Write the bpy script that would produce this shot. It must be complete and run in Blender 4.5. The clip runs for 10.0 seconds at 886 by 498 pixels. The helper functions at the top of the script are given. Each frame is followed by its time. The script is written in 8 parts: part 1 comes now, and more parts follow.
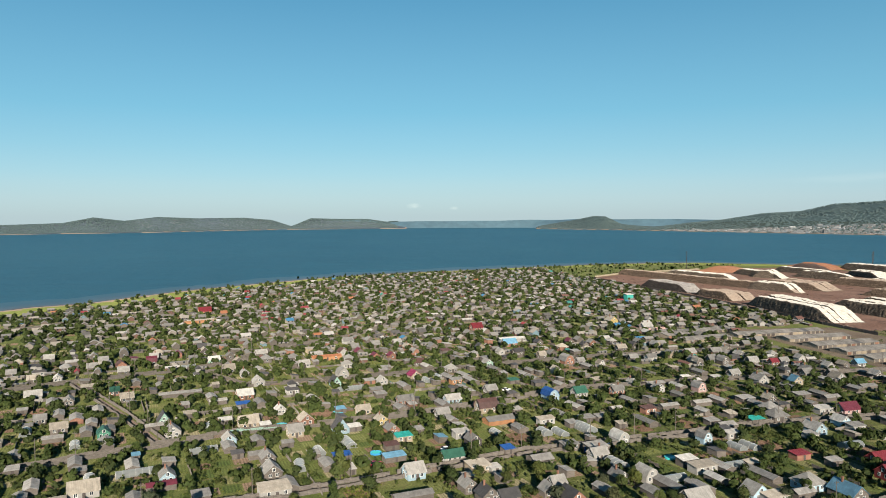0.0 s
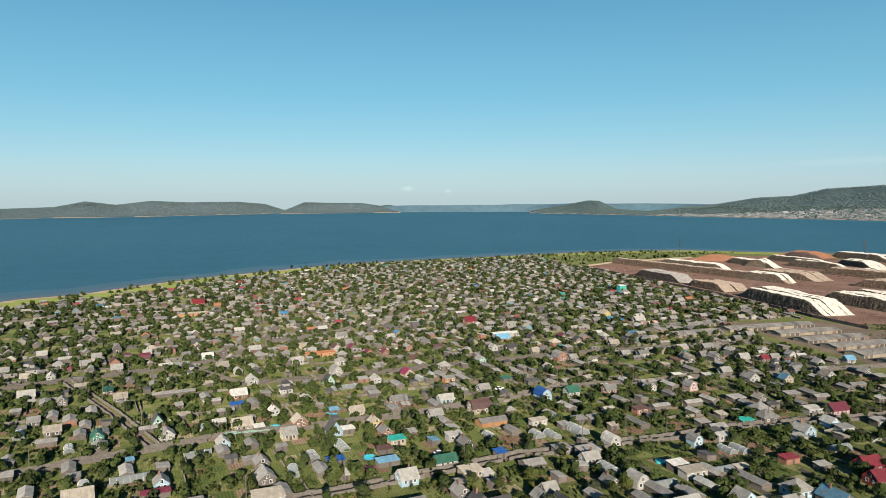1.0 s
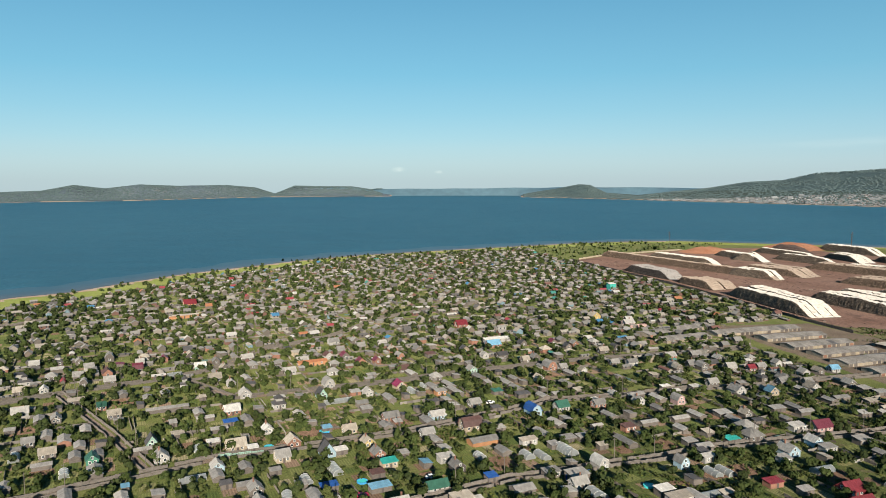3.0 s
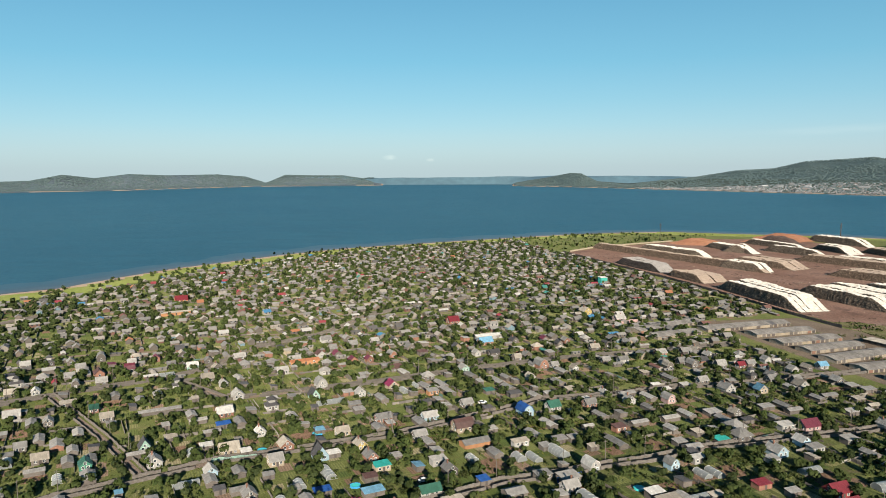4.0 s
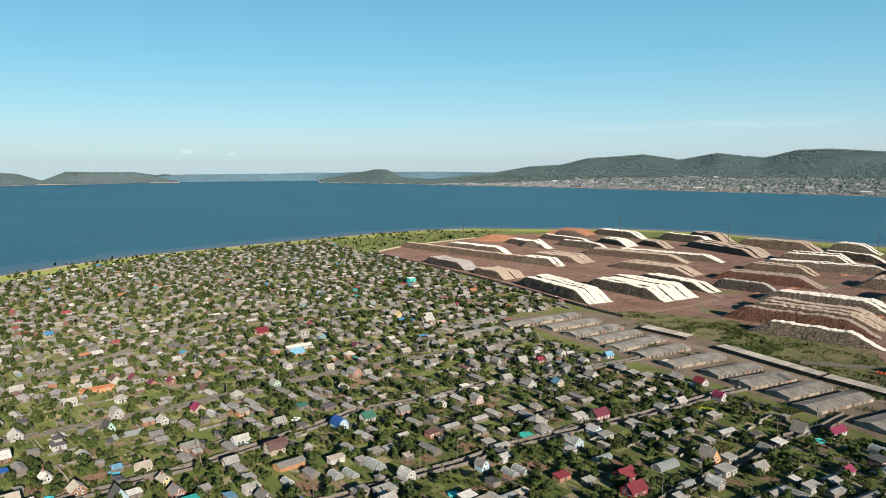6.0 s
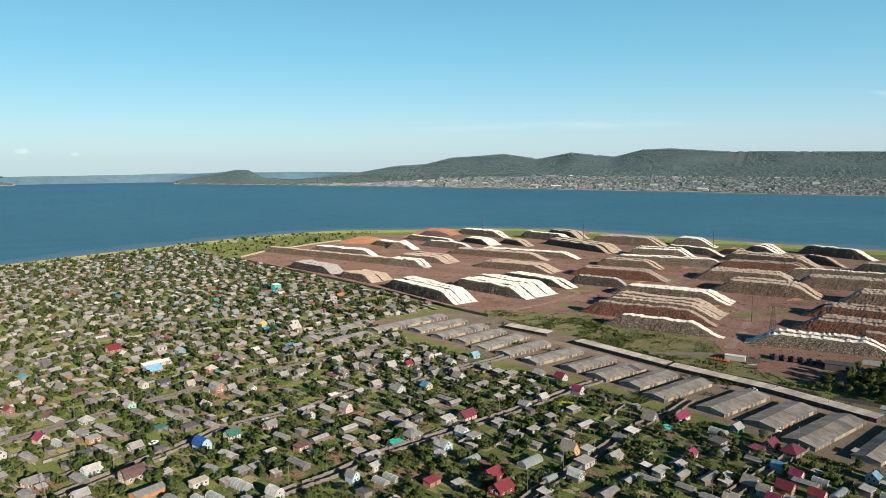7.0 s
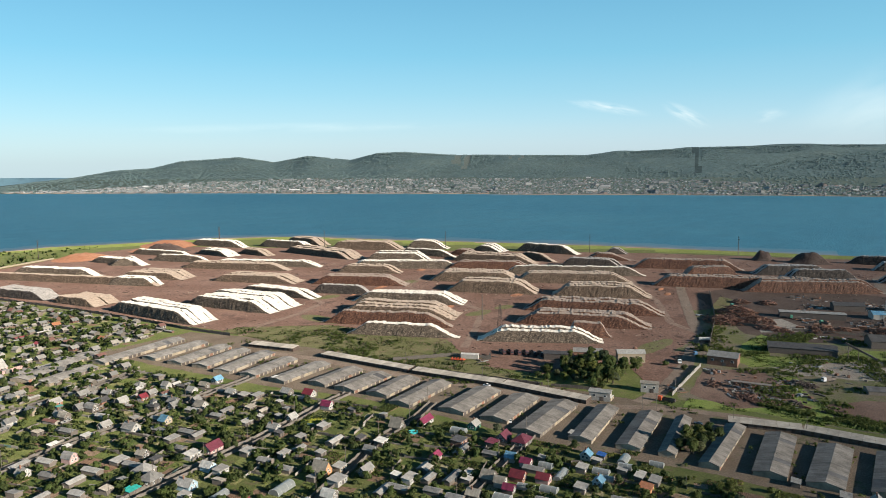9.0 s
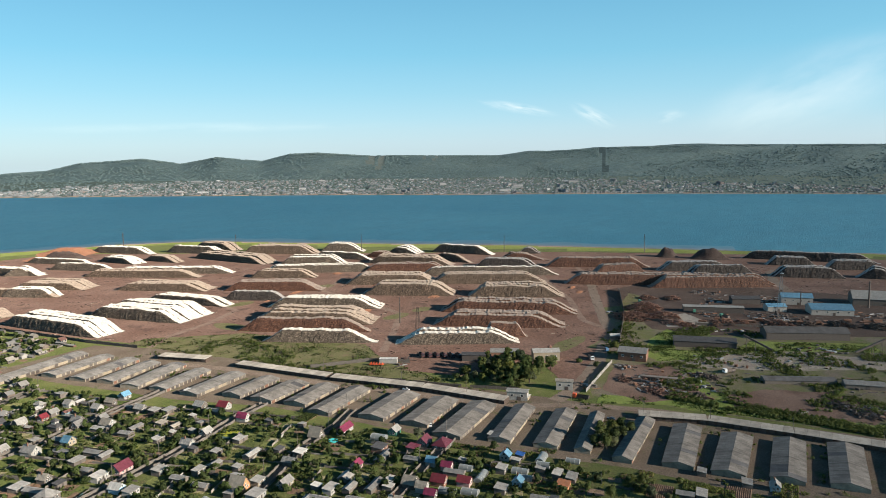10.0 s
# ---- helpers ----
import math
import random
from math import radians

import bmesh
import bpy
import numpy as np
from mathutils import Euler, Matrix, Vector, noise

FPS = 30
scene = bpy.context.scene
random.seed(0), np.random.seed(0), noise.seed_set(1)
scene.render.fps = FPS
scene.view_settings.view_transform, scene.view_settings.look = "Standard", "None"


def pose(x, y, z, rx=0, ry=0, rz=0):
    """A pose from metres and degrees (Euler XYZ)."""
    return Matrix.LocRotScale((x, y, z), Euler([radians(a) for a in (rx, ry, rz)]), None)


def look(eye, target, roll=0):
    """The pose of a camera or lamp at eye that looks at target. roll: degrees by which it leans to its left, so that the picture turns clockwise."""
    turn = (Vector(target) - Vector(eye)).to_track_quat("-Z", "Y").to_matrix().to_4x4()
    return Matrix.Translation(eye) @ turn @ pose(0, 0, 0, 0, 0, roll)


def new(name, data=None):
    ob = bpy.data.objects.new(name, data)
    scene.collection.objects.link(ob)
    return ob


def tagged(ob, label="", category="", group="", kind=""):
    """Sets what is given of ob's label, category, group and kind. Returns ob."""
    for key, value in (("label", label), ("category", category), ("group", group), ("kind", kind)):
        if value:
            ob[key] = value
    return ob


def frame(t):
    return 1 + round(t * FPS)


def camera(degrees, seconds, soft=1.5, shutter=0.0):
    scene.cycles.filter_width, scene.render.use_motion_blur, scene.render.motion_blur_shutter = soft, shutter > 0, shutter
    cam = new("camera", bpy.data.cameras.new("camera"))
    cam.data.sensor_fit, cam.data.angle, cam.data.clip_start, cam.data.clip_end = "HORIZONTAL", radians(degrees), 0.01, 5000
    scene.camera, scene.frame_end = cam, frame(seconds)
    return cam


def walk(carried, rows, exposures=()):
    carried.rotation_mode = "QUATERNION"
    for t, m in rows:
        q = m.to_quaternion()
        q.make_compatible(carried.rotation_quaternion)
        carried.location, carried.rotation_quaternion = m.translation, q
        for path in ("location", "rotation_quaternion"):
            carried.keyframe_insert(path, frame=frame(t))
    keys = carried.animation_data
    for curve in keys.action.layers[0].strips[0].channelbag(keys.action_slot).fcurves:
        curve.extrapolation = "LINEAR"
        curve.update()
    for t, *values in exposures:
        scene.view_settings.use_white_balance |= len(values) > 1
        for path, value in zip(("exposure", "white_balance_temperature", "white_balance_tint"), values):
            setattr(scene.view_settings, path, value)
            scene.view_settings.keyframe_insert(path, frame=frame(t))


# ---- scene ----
cam = camera(63.28, 10.0, 0.9)
PATH = [
    (0.0, 0.00, 0.00, 84.00, 0.000, -2.685, 0.219),
    (0.5, -0.20, 0.29, 87.88, -0.293, -3.371, 0.144),
    (1.0, 0.26, 0.48, 91.91, -0.487, -4.042, 0.150),
    (1.5, 0.16, 0.18, 96.38, -0.714, -4.252, 0.184),
    (2.0, 0.19, -0.06, 100.30, -0.892, -4.503, 0.246),
    (2.5, -0.12, -0.26, 104.57, -1.106, -4.977, 0.112),
    (4.0, -0.07, -0.09, 115.03, -1.877, -6.505, 0.167),
    (4.5, -0.28, -0.14, 116.99, -3.214, -6.716, 0.094),
    (5.0, -0.67, -0.19, 119.36, -6.273, -6.894, 0.079),
    (5.5, -0.69, 1.48, 121.15, -11.584, -6.928, 0.045),
    (7.0, 0.83, 2.39, 126.84, -27.794, -7.045, 0.302),
    (7.5, 0.86, 2.55, 128.34, -33.042, -7.026, 0.235),
    (8.0, 0.70, 3.69, 129.84, -38.142, -6.989, 0.222),
    (8.5, 0.76, 3.04, 132.39, -43.258, -7.020, 0.282),
    (9.0, 1.17, 3.16, 134.60, -48.358, -7.026, 0.482),
    (9.3, 1.02, 3.11, 135.92, -51.380, -7.041, 0.595),
    (9.4, 0.97, 3.10, 136.36, -52.480, -7.046, 0.633),
    (9.5, 0.93, 3.08, 136.80, -53.333, -7.051, 0.671),
    (9.6, 0.91, 3.20, 136.91, -53.440, -7.060, 0.684),
    (9.7, 0.89, 3.31, 137.01, -53.650, -7.070, 0.696),
    (9.8, 0.87, 3.43, 137.11, -54.000, -7.079, 0.709),
    (9.9, 0.85, 3.55, 137.21, -54.640, -7.088, 0.721),
    (10.0, 0.83, 3.66, 137.32, -55.150, -7.098, 0.734),
]
walk(cam, [(t, pose(x, y, z, 90 + pitch, roll, yaw)) for t, x, y, z, yaw, pitch, roll in PATH],
     [(0.0, 0.97), (4.5, 1.04), (7.0, 1.19), (10.0, 1.33)])

# ---- light: low evening sun, clear sky ----
SUN_HEADING, SUN_HEIGHT = 170.5, 17.5      # degrees clockwise from +y, degrees above the horizon
world = bpy.data.worlds.new("sky")
scene.world = world
world.use_nodes = True
wn, wl = world.node_tree.nodes, world.node_tree.links
wn.clear()
sky = wn.new("ShaderNodeTexSky")
sky.sky_type, sky.sun_disc = "NISHITA", False
sky.sun_elevation, sky.sun_rotation = radians(SUN_HEIGHT), radians(SUN_HEADING)
sky.altitude, sky.air_density, sky.dust_density, sky.ozone_density = 200, 1.0, 0.35, 2.5
sky_bg = wn.new("ShaderNodeBackground")
sky_bg.inputs[1].default_value = 0.0505
way = wn.new("ShaderNodeTexCoord").outputs["Generated"]
up = wn.new("ShaderNodeSeparateXYZ")
wl.new(way, up.inputs[0])
tint = wn.new("ShaderNodeMix")
tint.data_type, tint.blend_type = "RGBA", "MULTIPLY"
tint.inputs[0].default_value = 1.0
tint.inputs[7].default_value = (0.6, 1.05, 1.15, 1)
wl.new(sky.outputs[0], tint.inputs[6])
wl.new(tint.outputs[2], sky_bg.inputs[0])
# evening haze: pale at the horizon, cyan above, deep blue overhead
haze = wn.new("ShaderNodeValToRGB")
stops = [(0.0, (0.375, 0.43, 0.51)), (0.022, (0.38, 0.45, 0.535)), (0.042, (0.35, 0.455, 0.545)), (0.056, (0.31, 0.45, 0.55)), (0.09, (0.235, 0.42, 0.53)), (0.14, (0.16, 0.375, 0.5)), (0.28, (0.08, 0.255, 0.39)), (0.42, (0.02, 0.08, 0.15)), (1.0, (0.004, 0.02, 0.05))]
while len(haze.color_ramp.elements) < len(stops):
    haze.color_ramp.elements.new(0.5)
for e, (p, c) in zip(haze.color_ramp.elements, stops):
    e.position, e.color = p, (*c, 1)
wl.new(up.outputs[2], haze.inputs[0])


def cloud(below, heading, height, wide, high, tilt, scale, strength, streaks=6.0):
    """A wisp of cloud in one part of the sky: wide and high in degrees, leaning by tilt, broken up by noise."""
    def turned(vector, kind, value):
        m = wn.new("ShaderNodeMapping")
        m.inputs[kind].default_value = value
        wl.new(vector, m.inputs[0])
        return m.outputs[0]
    at = turned(way, "Rotation", (0, 0, radians(heading)))
    at = turned(at, "Location", (0, 0, -math.sin(radians(height))))
    at = turned(at, "Rotation", (0, radians(tilt), 0))
    oval = turned(at, "Scale", (1 / radians(wide), 0, 1 / radians(high)))
    size = wn.new("ShaderNodeVectorMath")
    size.operation = "LENGTH"
    wl.new(oval, size.inputs[0])
    near = wn.new("ShaderNodeMapRange")
    near.interpolation_type = "SMOOTHSTEP"
    near.inputs[1].default_value, near.inputs[2].default_value = 1.0, 0.0
    near.inputs[4].default_value = strength
    wl.new(size.outputs["Value"], near.inputs[0])
    nz = wn.new("ShaderNodeTexNoise")
    nz.inputs["Scale"].default_value, nz.inputs["Detail"].default_value = scale, 6
    wl.new(turned(at, "Scale", (1, 1, streaks)), nz.inputs["Vector"])
    cut = wn.new("ShaderNodeMapRange")
    cut.inputs[1].default_value, cut.inputs[2].default_value = 0.36, 0.66
    wl.new(nz.outputs["Fac"], cut.inputs[0])
    both = wn.new("ShaderNodeMath")
    both.operation = "MULTIPLY"
    wl.new(near.outputs[0], both.inputs[0])
    wl.new(cut.outputs[0], both.inputs[1])
    m = wn.new("ShaderNodeMix")
    m.data_type = "RGBA"
    wl.new(both.outputs[0], m.inputs[0])
    wl.new(below, m.inputs[6])
    m.inputs[7].default_value = (0.62, 0.66, 0.68, 1)
    return m.outputs[2]


air = haze.outputs[0]
air = cloud(air, 61.0, 3.9, 3.8, 0.5, -10, 30, 0.95)
air = cloud(air, 66.8, 3.2, 2.2, 0.7, -27, 36, 0.9)
air = cloud(air, 72.5, 3.0, 1.6, 0.6, 8, 36, 0.5, 3.0)
air = cloud(air, 82, 4.6, 10, 3.4, 20, 7, 0.6, 3.0)
air = cloud(air, 38, 2.6, 16, 0.5, 1, 10, 0.35)
air = cloud(air, -2.3, 0.75, 0.75, 0.28, 0, 60, 1.0, 1.6)
air = cloud(air, 0.9, 0.55, 0.45, 0.2, 0, 70, 0.9, 1.6)
haze_bg = wn.new("ShaderNodeBackground")
haze_bg.inputs[1].default_value = 0.72
wl.new(air, haze_bg.inputs[0])
blend = wn.new("ShaderNodeMixShader")
blend.inputs[0].default_value = 0.7
wl.new(sky_bg.outputs[0], blend.inputs[1])
wl.new(haze_bg.outputs[0], blend.inputs[2])
sky_out = wn.new("ShaderNodeOutputWorld")
wl.new(blend.outputs[0], sky_out.inputs[0])

sun = new("sun", bpy.data.lights.new("sun", "SUN"))
sun.data.energy, sun.data.angle, sun.data.color = 3.55, radians(0.5), (1.0, 0.9, 0.77)
sh, se = radians(SUN_HEADING), radians(SUN_HEIGHT)
sun.matrix_world = look((0, 0, 400), Vector((0, 0, 400)) - Vector((math.sin(sh) * math.cos(se), math.cos(sh) * math.cos(se), math.sin(se))))

# ---- materials ----
def material(name):
    m = bpy.data.materials.new(name)
    m.use_nodes = True
    b = m.node_tree.nodes["Principled BSDF"]
    b.inputs["Diffuse Roughness"].default_value = 1.0
    return m, m.node_tree.nodes, m.node_tree.links, b


def ramp(nodes, stops, interp="LINEAR"):
    r = nodes.new("ShaderNodeValToRGB")
    r.color_ramp.interpolation = interp
    while len(r.color_ramp.elements) < len(stops):
        r.color_ramp.elements.new(0.5)
    for e, (p, c) in zip(r.color_ramp.elements, stops):
        e.position, e.color = p, (*c, 1)
    return r


def noise_tex(nodes, links, scale, detail=4, rough=0.6, coords=None, stretch=None):
    n = nodes.new("ShaderNodeTexNoise")
    n.inputs["Scale"].default_value, n.inputs["Detail"].default_value, n.inputs["Roughness"].default_value = scale, detail, rough
    if coords is not None:
        if stretch:
            mp = nodes.new("ShaderNodeMapping")
            mp.inputs["Scale"].default_value = stretch
            links.new(coords, mp.inputs["Vector"])
            coords = mp.outputs[0]
        links.new(coords, n.inputs["Vector"])
    return n


def mix(nodes, links, a, b, fac, mode="MIX"):
    m = nodes.new("ShaderNodeMix")
    m.data_type, m.blend_type = "RGBA", mode
    for sock, v in ((m.inputs[6], a), (m.inputs[7], b), (m.inputs[0], fac)):
        if isinstance(v, bpy.types.NodeSocket):
            links.new(v, sock)
        elif isinstance(v, tuple):
            sock.default_value = (*v, 1)
        else:
            sock.default_value = v
    return m.outputs[2]


def position(nodes):
    return nodes.new("ShaderNodeNewGeometry").outputs["Position"]


def bump(nodes, links, bsdf, height, strength, distance):
    b = nodes.new("ShaderNodeBump")
    b.inputs["Strength"].default_value, b.inputs["Distance"].default_value = strength, distance
    links.new(height, b.inputs["Height"])
    links.new(b.outputs[0], bsdf.inputs["Normal"])


def plain(name, color, rough=0.8, vary=0.25, scale=0.6, fine=6.0, relief=0.03, metal=0.0, by_object=0.2, stretch=None, matt=1.0):
    """A surface of one colour with stains at two scales and some difference from object to object."""
    m, n, l, b = material(name)
    pos = n.new("ShaderNodeTexCoord").outputs["Object"]
    big = noise_tex(n, l, scale, 4, 0.6, pos, stretch)
    small = noise_tex(n, l, fine, 3, 0.7, pos, stretch)
    lo = tuple(c * (1 - vary) for c in color)
    hi = tuple(min(1, c * (1 + vary)) for c in color)
    c1 = mix(n, l, lo, hi, ramp_out(n, l, big.outputs["Fac"], 0.3, 0.7))
    c2 = mix(n, l, c1, ramp_col(n, l, small.outputs["Fac"], 0.55, 1.0), 0.6, "MULTIPLY")
    info = n.new("ShaderNodeObjectInfo")
    spread = ramp(n, [(0, (1 - by_object,) * 3), (1, (1 + by_object,) * 3)])
    l.new(info.outputs["Random"], spread.inputs[0])
    c3 = mix(n, l, c2, spread.outputs[0], 1.0, "MULTIPLY")
    l.new(c3, b.inputs["Base Color"])
    b.inputs["Roughness"].default_value, b.inputs["Metallic"].default_value, b.inputs["Diffuse Roughness"].default_value = rough, metal, matt
    if relief:
        bump(n, l, b, small.outputs["Fac"], 0.5, relief)
    return m


def ramp_out(n, l, fac, a, b):
    r = n.new("ShaderNodeMapRange")
    r.inputs[1].default_value, r.inputs[2].default_value = a, b
    l.new(fac, r.inputs[0])
    return r.outputs[0]


def ramp_col(n, l, fac, low, high):
    r = ramp(n, [(0.3, (low,) * 3), (0.7, (high,) * 3)])
    l.new(fac, r.inputs[0])
    return r.outputs[0]


def sheet_roof(name, color, wave=0.25, vary=0.22, rough=0.7, metal=0.0, by_object=0.25):
    """Corrugated sheets: ribs down the slope, rows of sheets, rust and lichen."""
    m, n, l, b = material(name)
    obj = n.new("ShaderNodeTexCoord").outputs["Object"]
    stain = noise_tex(n, l, 0.55, 5, 0.65, obj)
    streak = noise_tex(n, l, 1.0, 3, 0.6, obj, (3.0, 0.5, 0.5))
    lo, hi = tuple(c * (1 - vary) for c in color), tuple(min(1, c * (1 + vary)) for c in color)
    c1 = mix(n, l, lo, hi, ramp_out(n, l, stain.outputs["Fac"], 0.32, 0.68))
    c2 = mix(n, l, c1, ramp_col(n, l, streak.outputs["Fac"], 0.62, 1.05), 0.7, "MULTIPLY")
    info = n.new("ShaderNodeObjectInfo")
    spread = ramp(n, [(0, (1 - by_object,) * 3), (1, (1 + by_object,) * 3)])
    l.new(info.outputs["Random"], spread.inputs[0])
    l.new(mix(n, l, c2, spread.outputs[0], 1.0, "MULTIPLY"), b.inputs["Base Color"])
    ribs = n.new("ShaderNodeTexWave")
    ribs.wave_type, ribs.bands_direction = "BANDS", "X"
    ribs.inputs["Scale"].default_value = 1.0 / wave * 0.5
    l.new(obj, ribs.inputs["Vector"])
    bump(n, l, b, ribs.outputs["Fac"], 0.6, 0.04)
    b.inputs["Roughness"].default_value, b.inputs["Metallic"].default_value = rough, metal
    return m


def island_colors(name, stops, rough=0.8, relief=0.0, dirt=0.5, scale=0.4):
    """One colour a piece, drawn at random from a palette."""
    m, n, l, b = material(name)
    geo = n.new("ShaderNodeNewGeometry")
    pal = ramp(n, stops, "CONSTANT")
    l.new(geo.outputs["Random Per Island"], pal.inputs[0])
    stain = noise_tex(n, l, scale, 5, 0.7, geo.outputs["Position"])
    l.new(mix(n, l, pal.outputs[0], ramp_col(n, l, stain.outputs["Fac"], 0.5, 1.15), dirt, "MULTIPLY"), b.inputs["Base Color"])
    b.inputs["Roughness"].default_value = rough
    if relief:
        bump(n, l, b, stain.outputs["Fac"], 0.6, relief)
    return m


def leaf_material(name, dark, light, rough=0.7, see=0.3):
    m, n, l, b = material(name)
    b.inputs["Diffuse Roughness"].default_value = 0.0 if see == 0 else 0.6
    geo, info = n.new("ShaderNodeNewGeometry"), n.new("ShaderNodeObjectInfo")
    c = mix(n, l, dark, light, geo.outputs["Random Per Island"])
    spread = ramp(n, [(0, (0.6, 0.72, 0.64)), (0.5, (1, 1, 1)), (1, (1.3, 1.18, 0.9))])
    l.new(info.outputs["Random"], spread.inputs[0])
    big = noise_tex(n, l, 0.08, 2, 0.5, geo.outputs["Position"])
    c = mix(n, l, mix(n, l, c, spread.outputs[0], 1.0, "MULTIPLY"), ramp_col(n, l, big.outputs["Fac"], 0.7, 1.25), 0.8, "MULTIPLY")
    l.new(c, b.inputs["Base Color"])
    b.inputs["Roughness"].default_value = rough
    b.inputs["Specular IOR Level"].default_value = 0.2
    through_leaf = n.new("ShaderNodeBsdfTranslucent")
    l.new(c, through_leaf.inputs["Color"])
    both = n.new("ShaderNodeMixShader")
    both.inputs[0].default_value = see
    l.new(b.outputs[0], both.inputs[1])
    l.new(through_leaf.outputs[0], both.inputs[2])
    l.new(both.outputs[0], n["Material Output"].inputs[0])
    return m


def ground_material(name, colors, scale, patch, relief=0.15, fine=1.2, far=False):
    """Soil or grass in patches: two colours by a broad noise, a third in spots, fine grain over all."""
    m, n, l, b = material(name)
    pos = position(n)
    broad = noise_tex(n, l, scale, 5, 0.6, pos)
    spots = noise_tex(n, l, patch, 5, 0.7, pos)
    grain = noise_tex(n, l, fine, 4, 0.75, pos)
    c = mix(n, l, colors[0], colors[1], ramp_out(n, l, broad.outputs["Fac"], 0.38, 0.62))
    c = mix(n, l, c, colors[2], ramp_out(n, l, spots.outputs["Fac"], 0.55, 0.7))
    c = mix(n, l, c, ramp_col(n, l, grain.outputs["Fac"], 0.55 if far else 0.42, 1.3 if far else 1.38), 0.8 if far else 0.95, "MULTIPLY")
    l.new(c, b.inputs["Base Color"])
    b.inputs["Roughness"].default_value = 0.95
    if far:
        b.inputs["Diffuse Roughness"].default_value = 0.0
    b.inputs["Specular IOR Level"].default_value = 0.15
    bump(n, l, b, grain.outputs["Fac"], 0.8, relief)
    return m


GRASS = ground_material("grass", ((0.085, 0.1062, 0.0306), (0.1275, 0.136, 0.0476), (0.1445, 0.1105, 0.068)), 0.06, 0.11, 0.25)
SHORE_GRASS = ground_material("shore_grass", ((0.16, 0.19, 0.045), (0.2, 0.225, 0.065), (0.19, 0.16, 0.09)), 0.02, 0.03, 0.2)
GARAGE_DIRT = ground_material("garage_dirt", ((0.115, 0.088, 0.066), (0.15, 0.118, 0.09), (0.07, 0.085, 0.032)), 0.06, 0.09, 0.08)
DARK_SOIL = ground_material("dark_mill_soil", ((0.132, 0.0816, 0.0624), (0.18, 0.12, 0.0936), (0.072, 0.0504, 0.0408)), 0.04, 0.09, 0.2)
GARDEN = ground_material("darker_garden_soil", ((0.0675, 0.0846, 0.027), (0.1035, 0.1098, 0.0405), (0.108, 0.081, 0.054)), 0.07, 0.12, 0.2)
YARD_SOIL = ground_material("yard_soil", ((0.14, 0.082, 0.062), (0.18, 0.113, 0.088), (0.072, 0.046, 0.038)), 0.022, 0.045, 0.3, 0.5)
DIRT = ground_material("packed_dirt", ((0.16, 0.12, 0.094), (0.195, 0.152, 0.122), (0.125, 0.098, 0.074)), 0.08, 0.3, 0.05)
WEEDS = ground_material("weedy_ground", ((0.119, 0.1232, 0.0504), (0.161, 0.1316, 0.098), (0.0868, 0.1288, 0.0308)), 0.05, 0.08, 0.3)
YARD_GRASS = ground_material("yard_grass", ((0.108, 0.112, 0.045), (0.14, 0.125, 0.065), (0.15, 0.1, 0.072)), 0.07, 0.1, 0.3)
YARD_TRACK = ground_material("rutted_track", ((0.17, 0.115, 0.09), (0.21, 0.15, 0.12), (0.1, 0.068, 0.055)), 0.1, 0.25, 0.2)
MILL_SOIL = ground_material("sooty_mill_soil", ((0.07, 0.048, 0.04), (0.1, 0.072, 0.058), (0.045, 0.034, 0.03)), 0.05, 0.1, 0.25)
MUSTARD = ground_material("flowering_patch", ((0.26, 0.25, 0.03), (0.2, 0.22, 0.035), (0.12, 0.15, 0.03)), 0.2, 0.4, 0.3)
MEADOW = ground_material("rank_meadow", ((0.1418, 0.189, 0.0432), (0.189, 0.2228, 0.06075), (0.162, 0.135, 0.07425)), 0.06, 0.08, 0.35)
CONCRETE_SLAB = ground_material("worn_concrete_slab", ((0.24, 0.215, 0.185), (0.29, 0.26, 0.225), (0.15, 0.125, 0.105)), 0.08, 0.12, 0.04)
GRAVEL = ground_material("trodden_gravel", ((0.238, 0.1988, 0.1652), (0.301, 0.259, 0.2128), (0.14, 0.154, 0.063)), 0.05, 0.06, 0.15)
SAND = ground_material("shore_sand", ((0.27, 0.2, 0.15), (0.31, 0.24, 0.18), (0.22, 0.17, 0.12)), 0.02, 0.08, 0.1)
# hill green shifted to blue-grey: distance haze mixed into the colour
FOREST = ground_material("hazy_wooded_hill", ((0.09348, 0.1391, 0.1414), (0.1117, 0.1573, 0.1528), (0.1368, 0.1767, 0.1619)), 0.003, 0.006, 6.0, 0.05, far=True)
# far shore, town ground and islands: distance haze painted in as blue-grey
FAR_LAND = ground_material("hazy_far_shore", ((0.2, 0.29, 0.33), (0.22, 0.31, 0.34), (0.24, 0.32, 0.34)), 0.003, 0.006, 3.0, 0.03, far=True)
TOWN_GROUND = ground_material("hazy_town_ground", ((0.08625, 0.1207, 0.1035), (0.1092, 0.138, 0.115), (0.1495, 0.1552, 0.138)), 0.008, 0.02, 1.0, 0.1, far=True)
ISLAND = ground_material("hazy_far_island", ((0.1375, 0.1782, 0.2035), (0.154, 0.1936, 0.2156), (0.2035, 0.22, 0.22)), 0.003, 0.008, 6.0, 0.05, far=True)


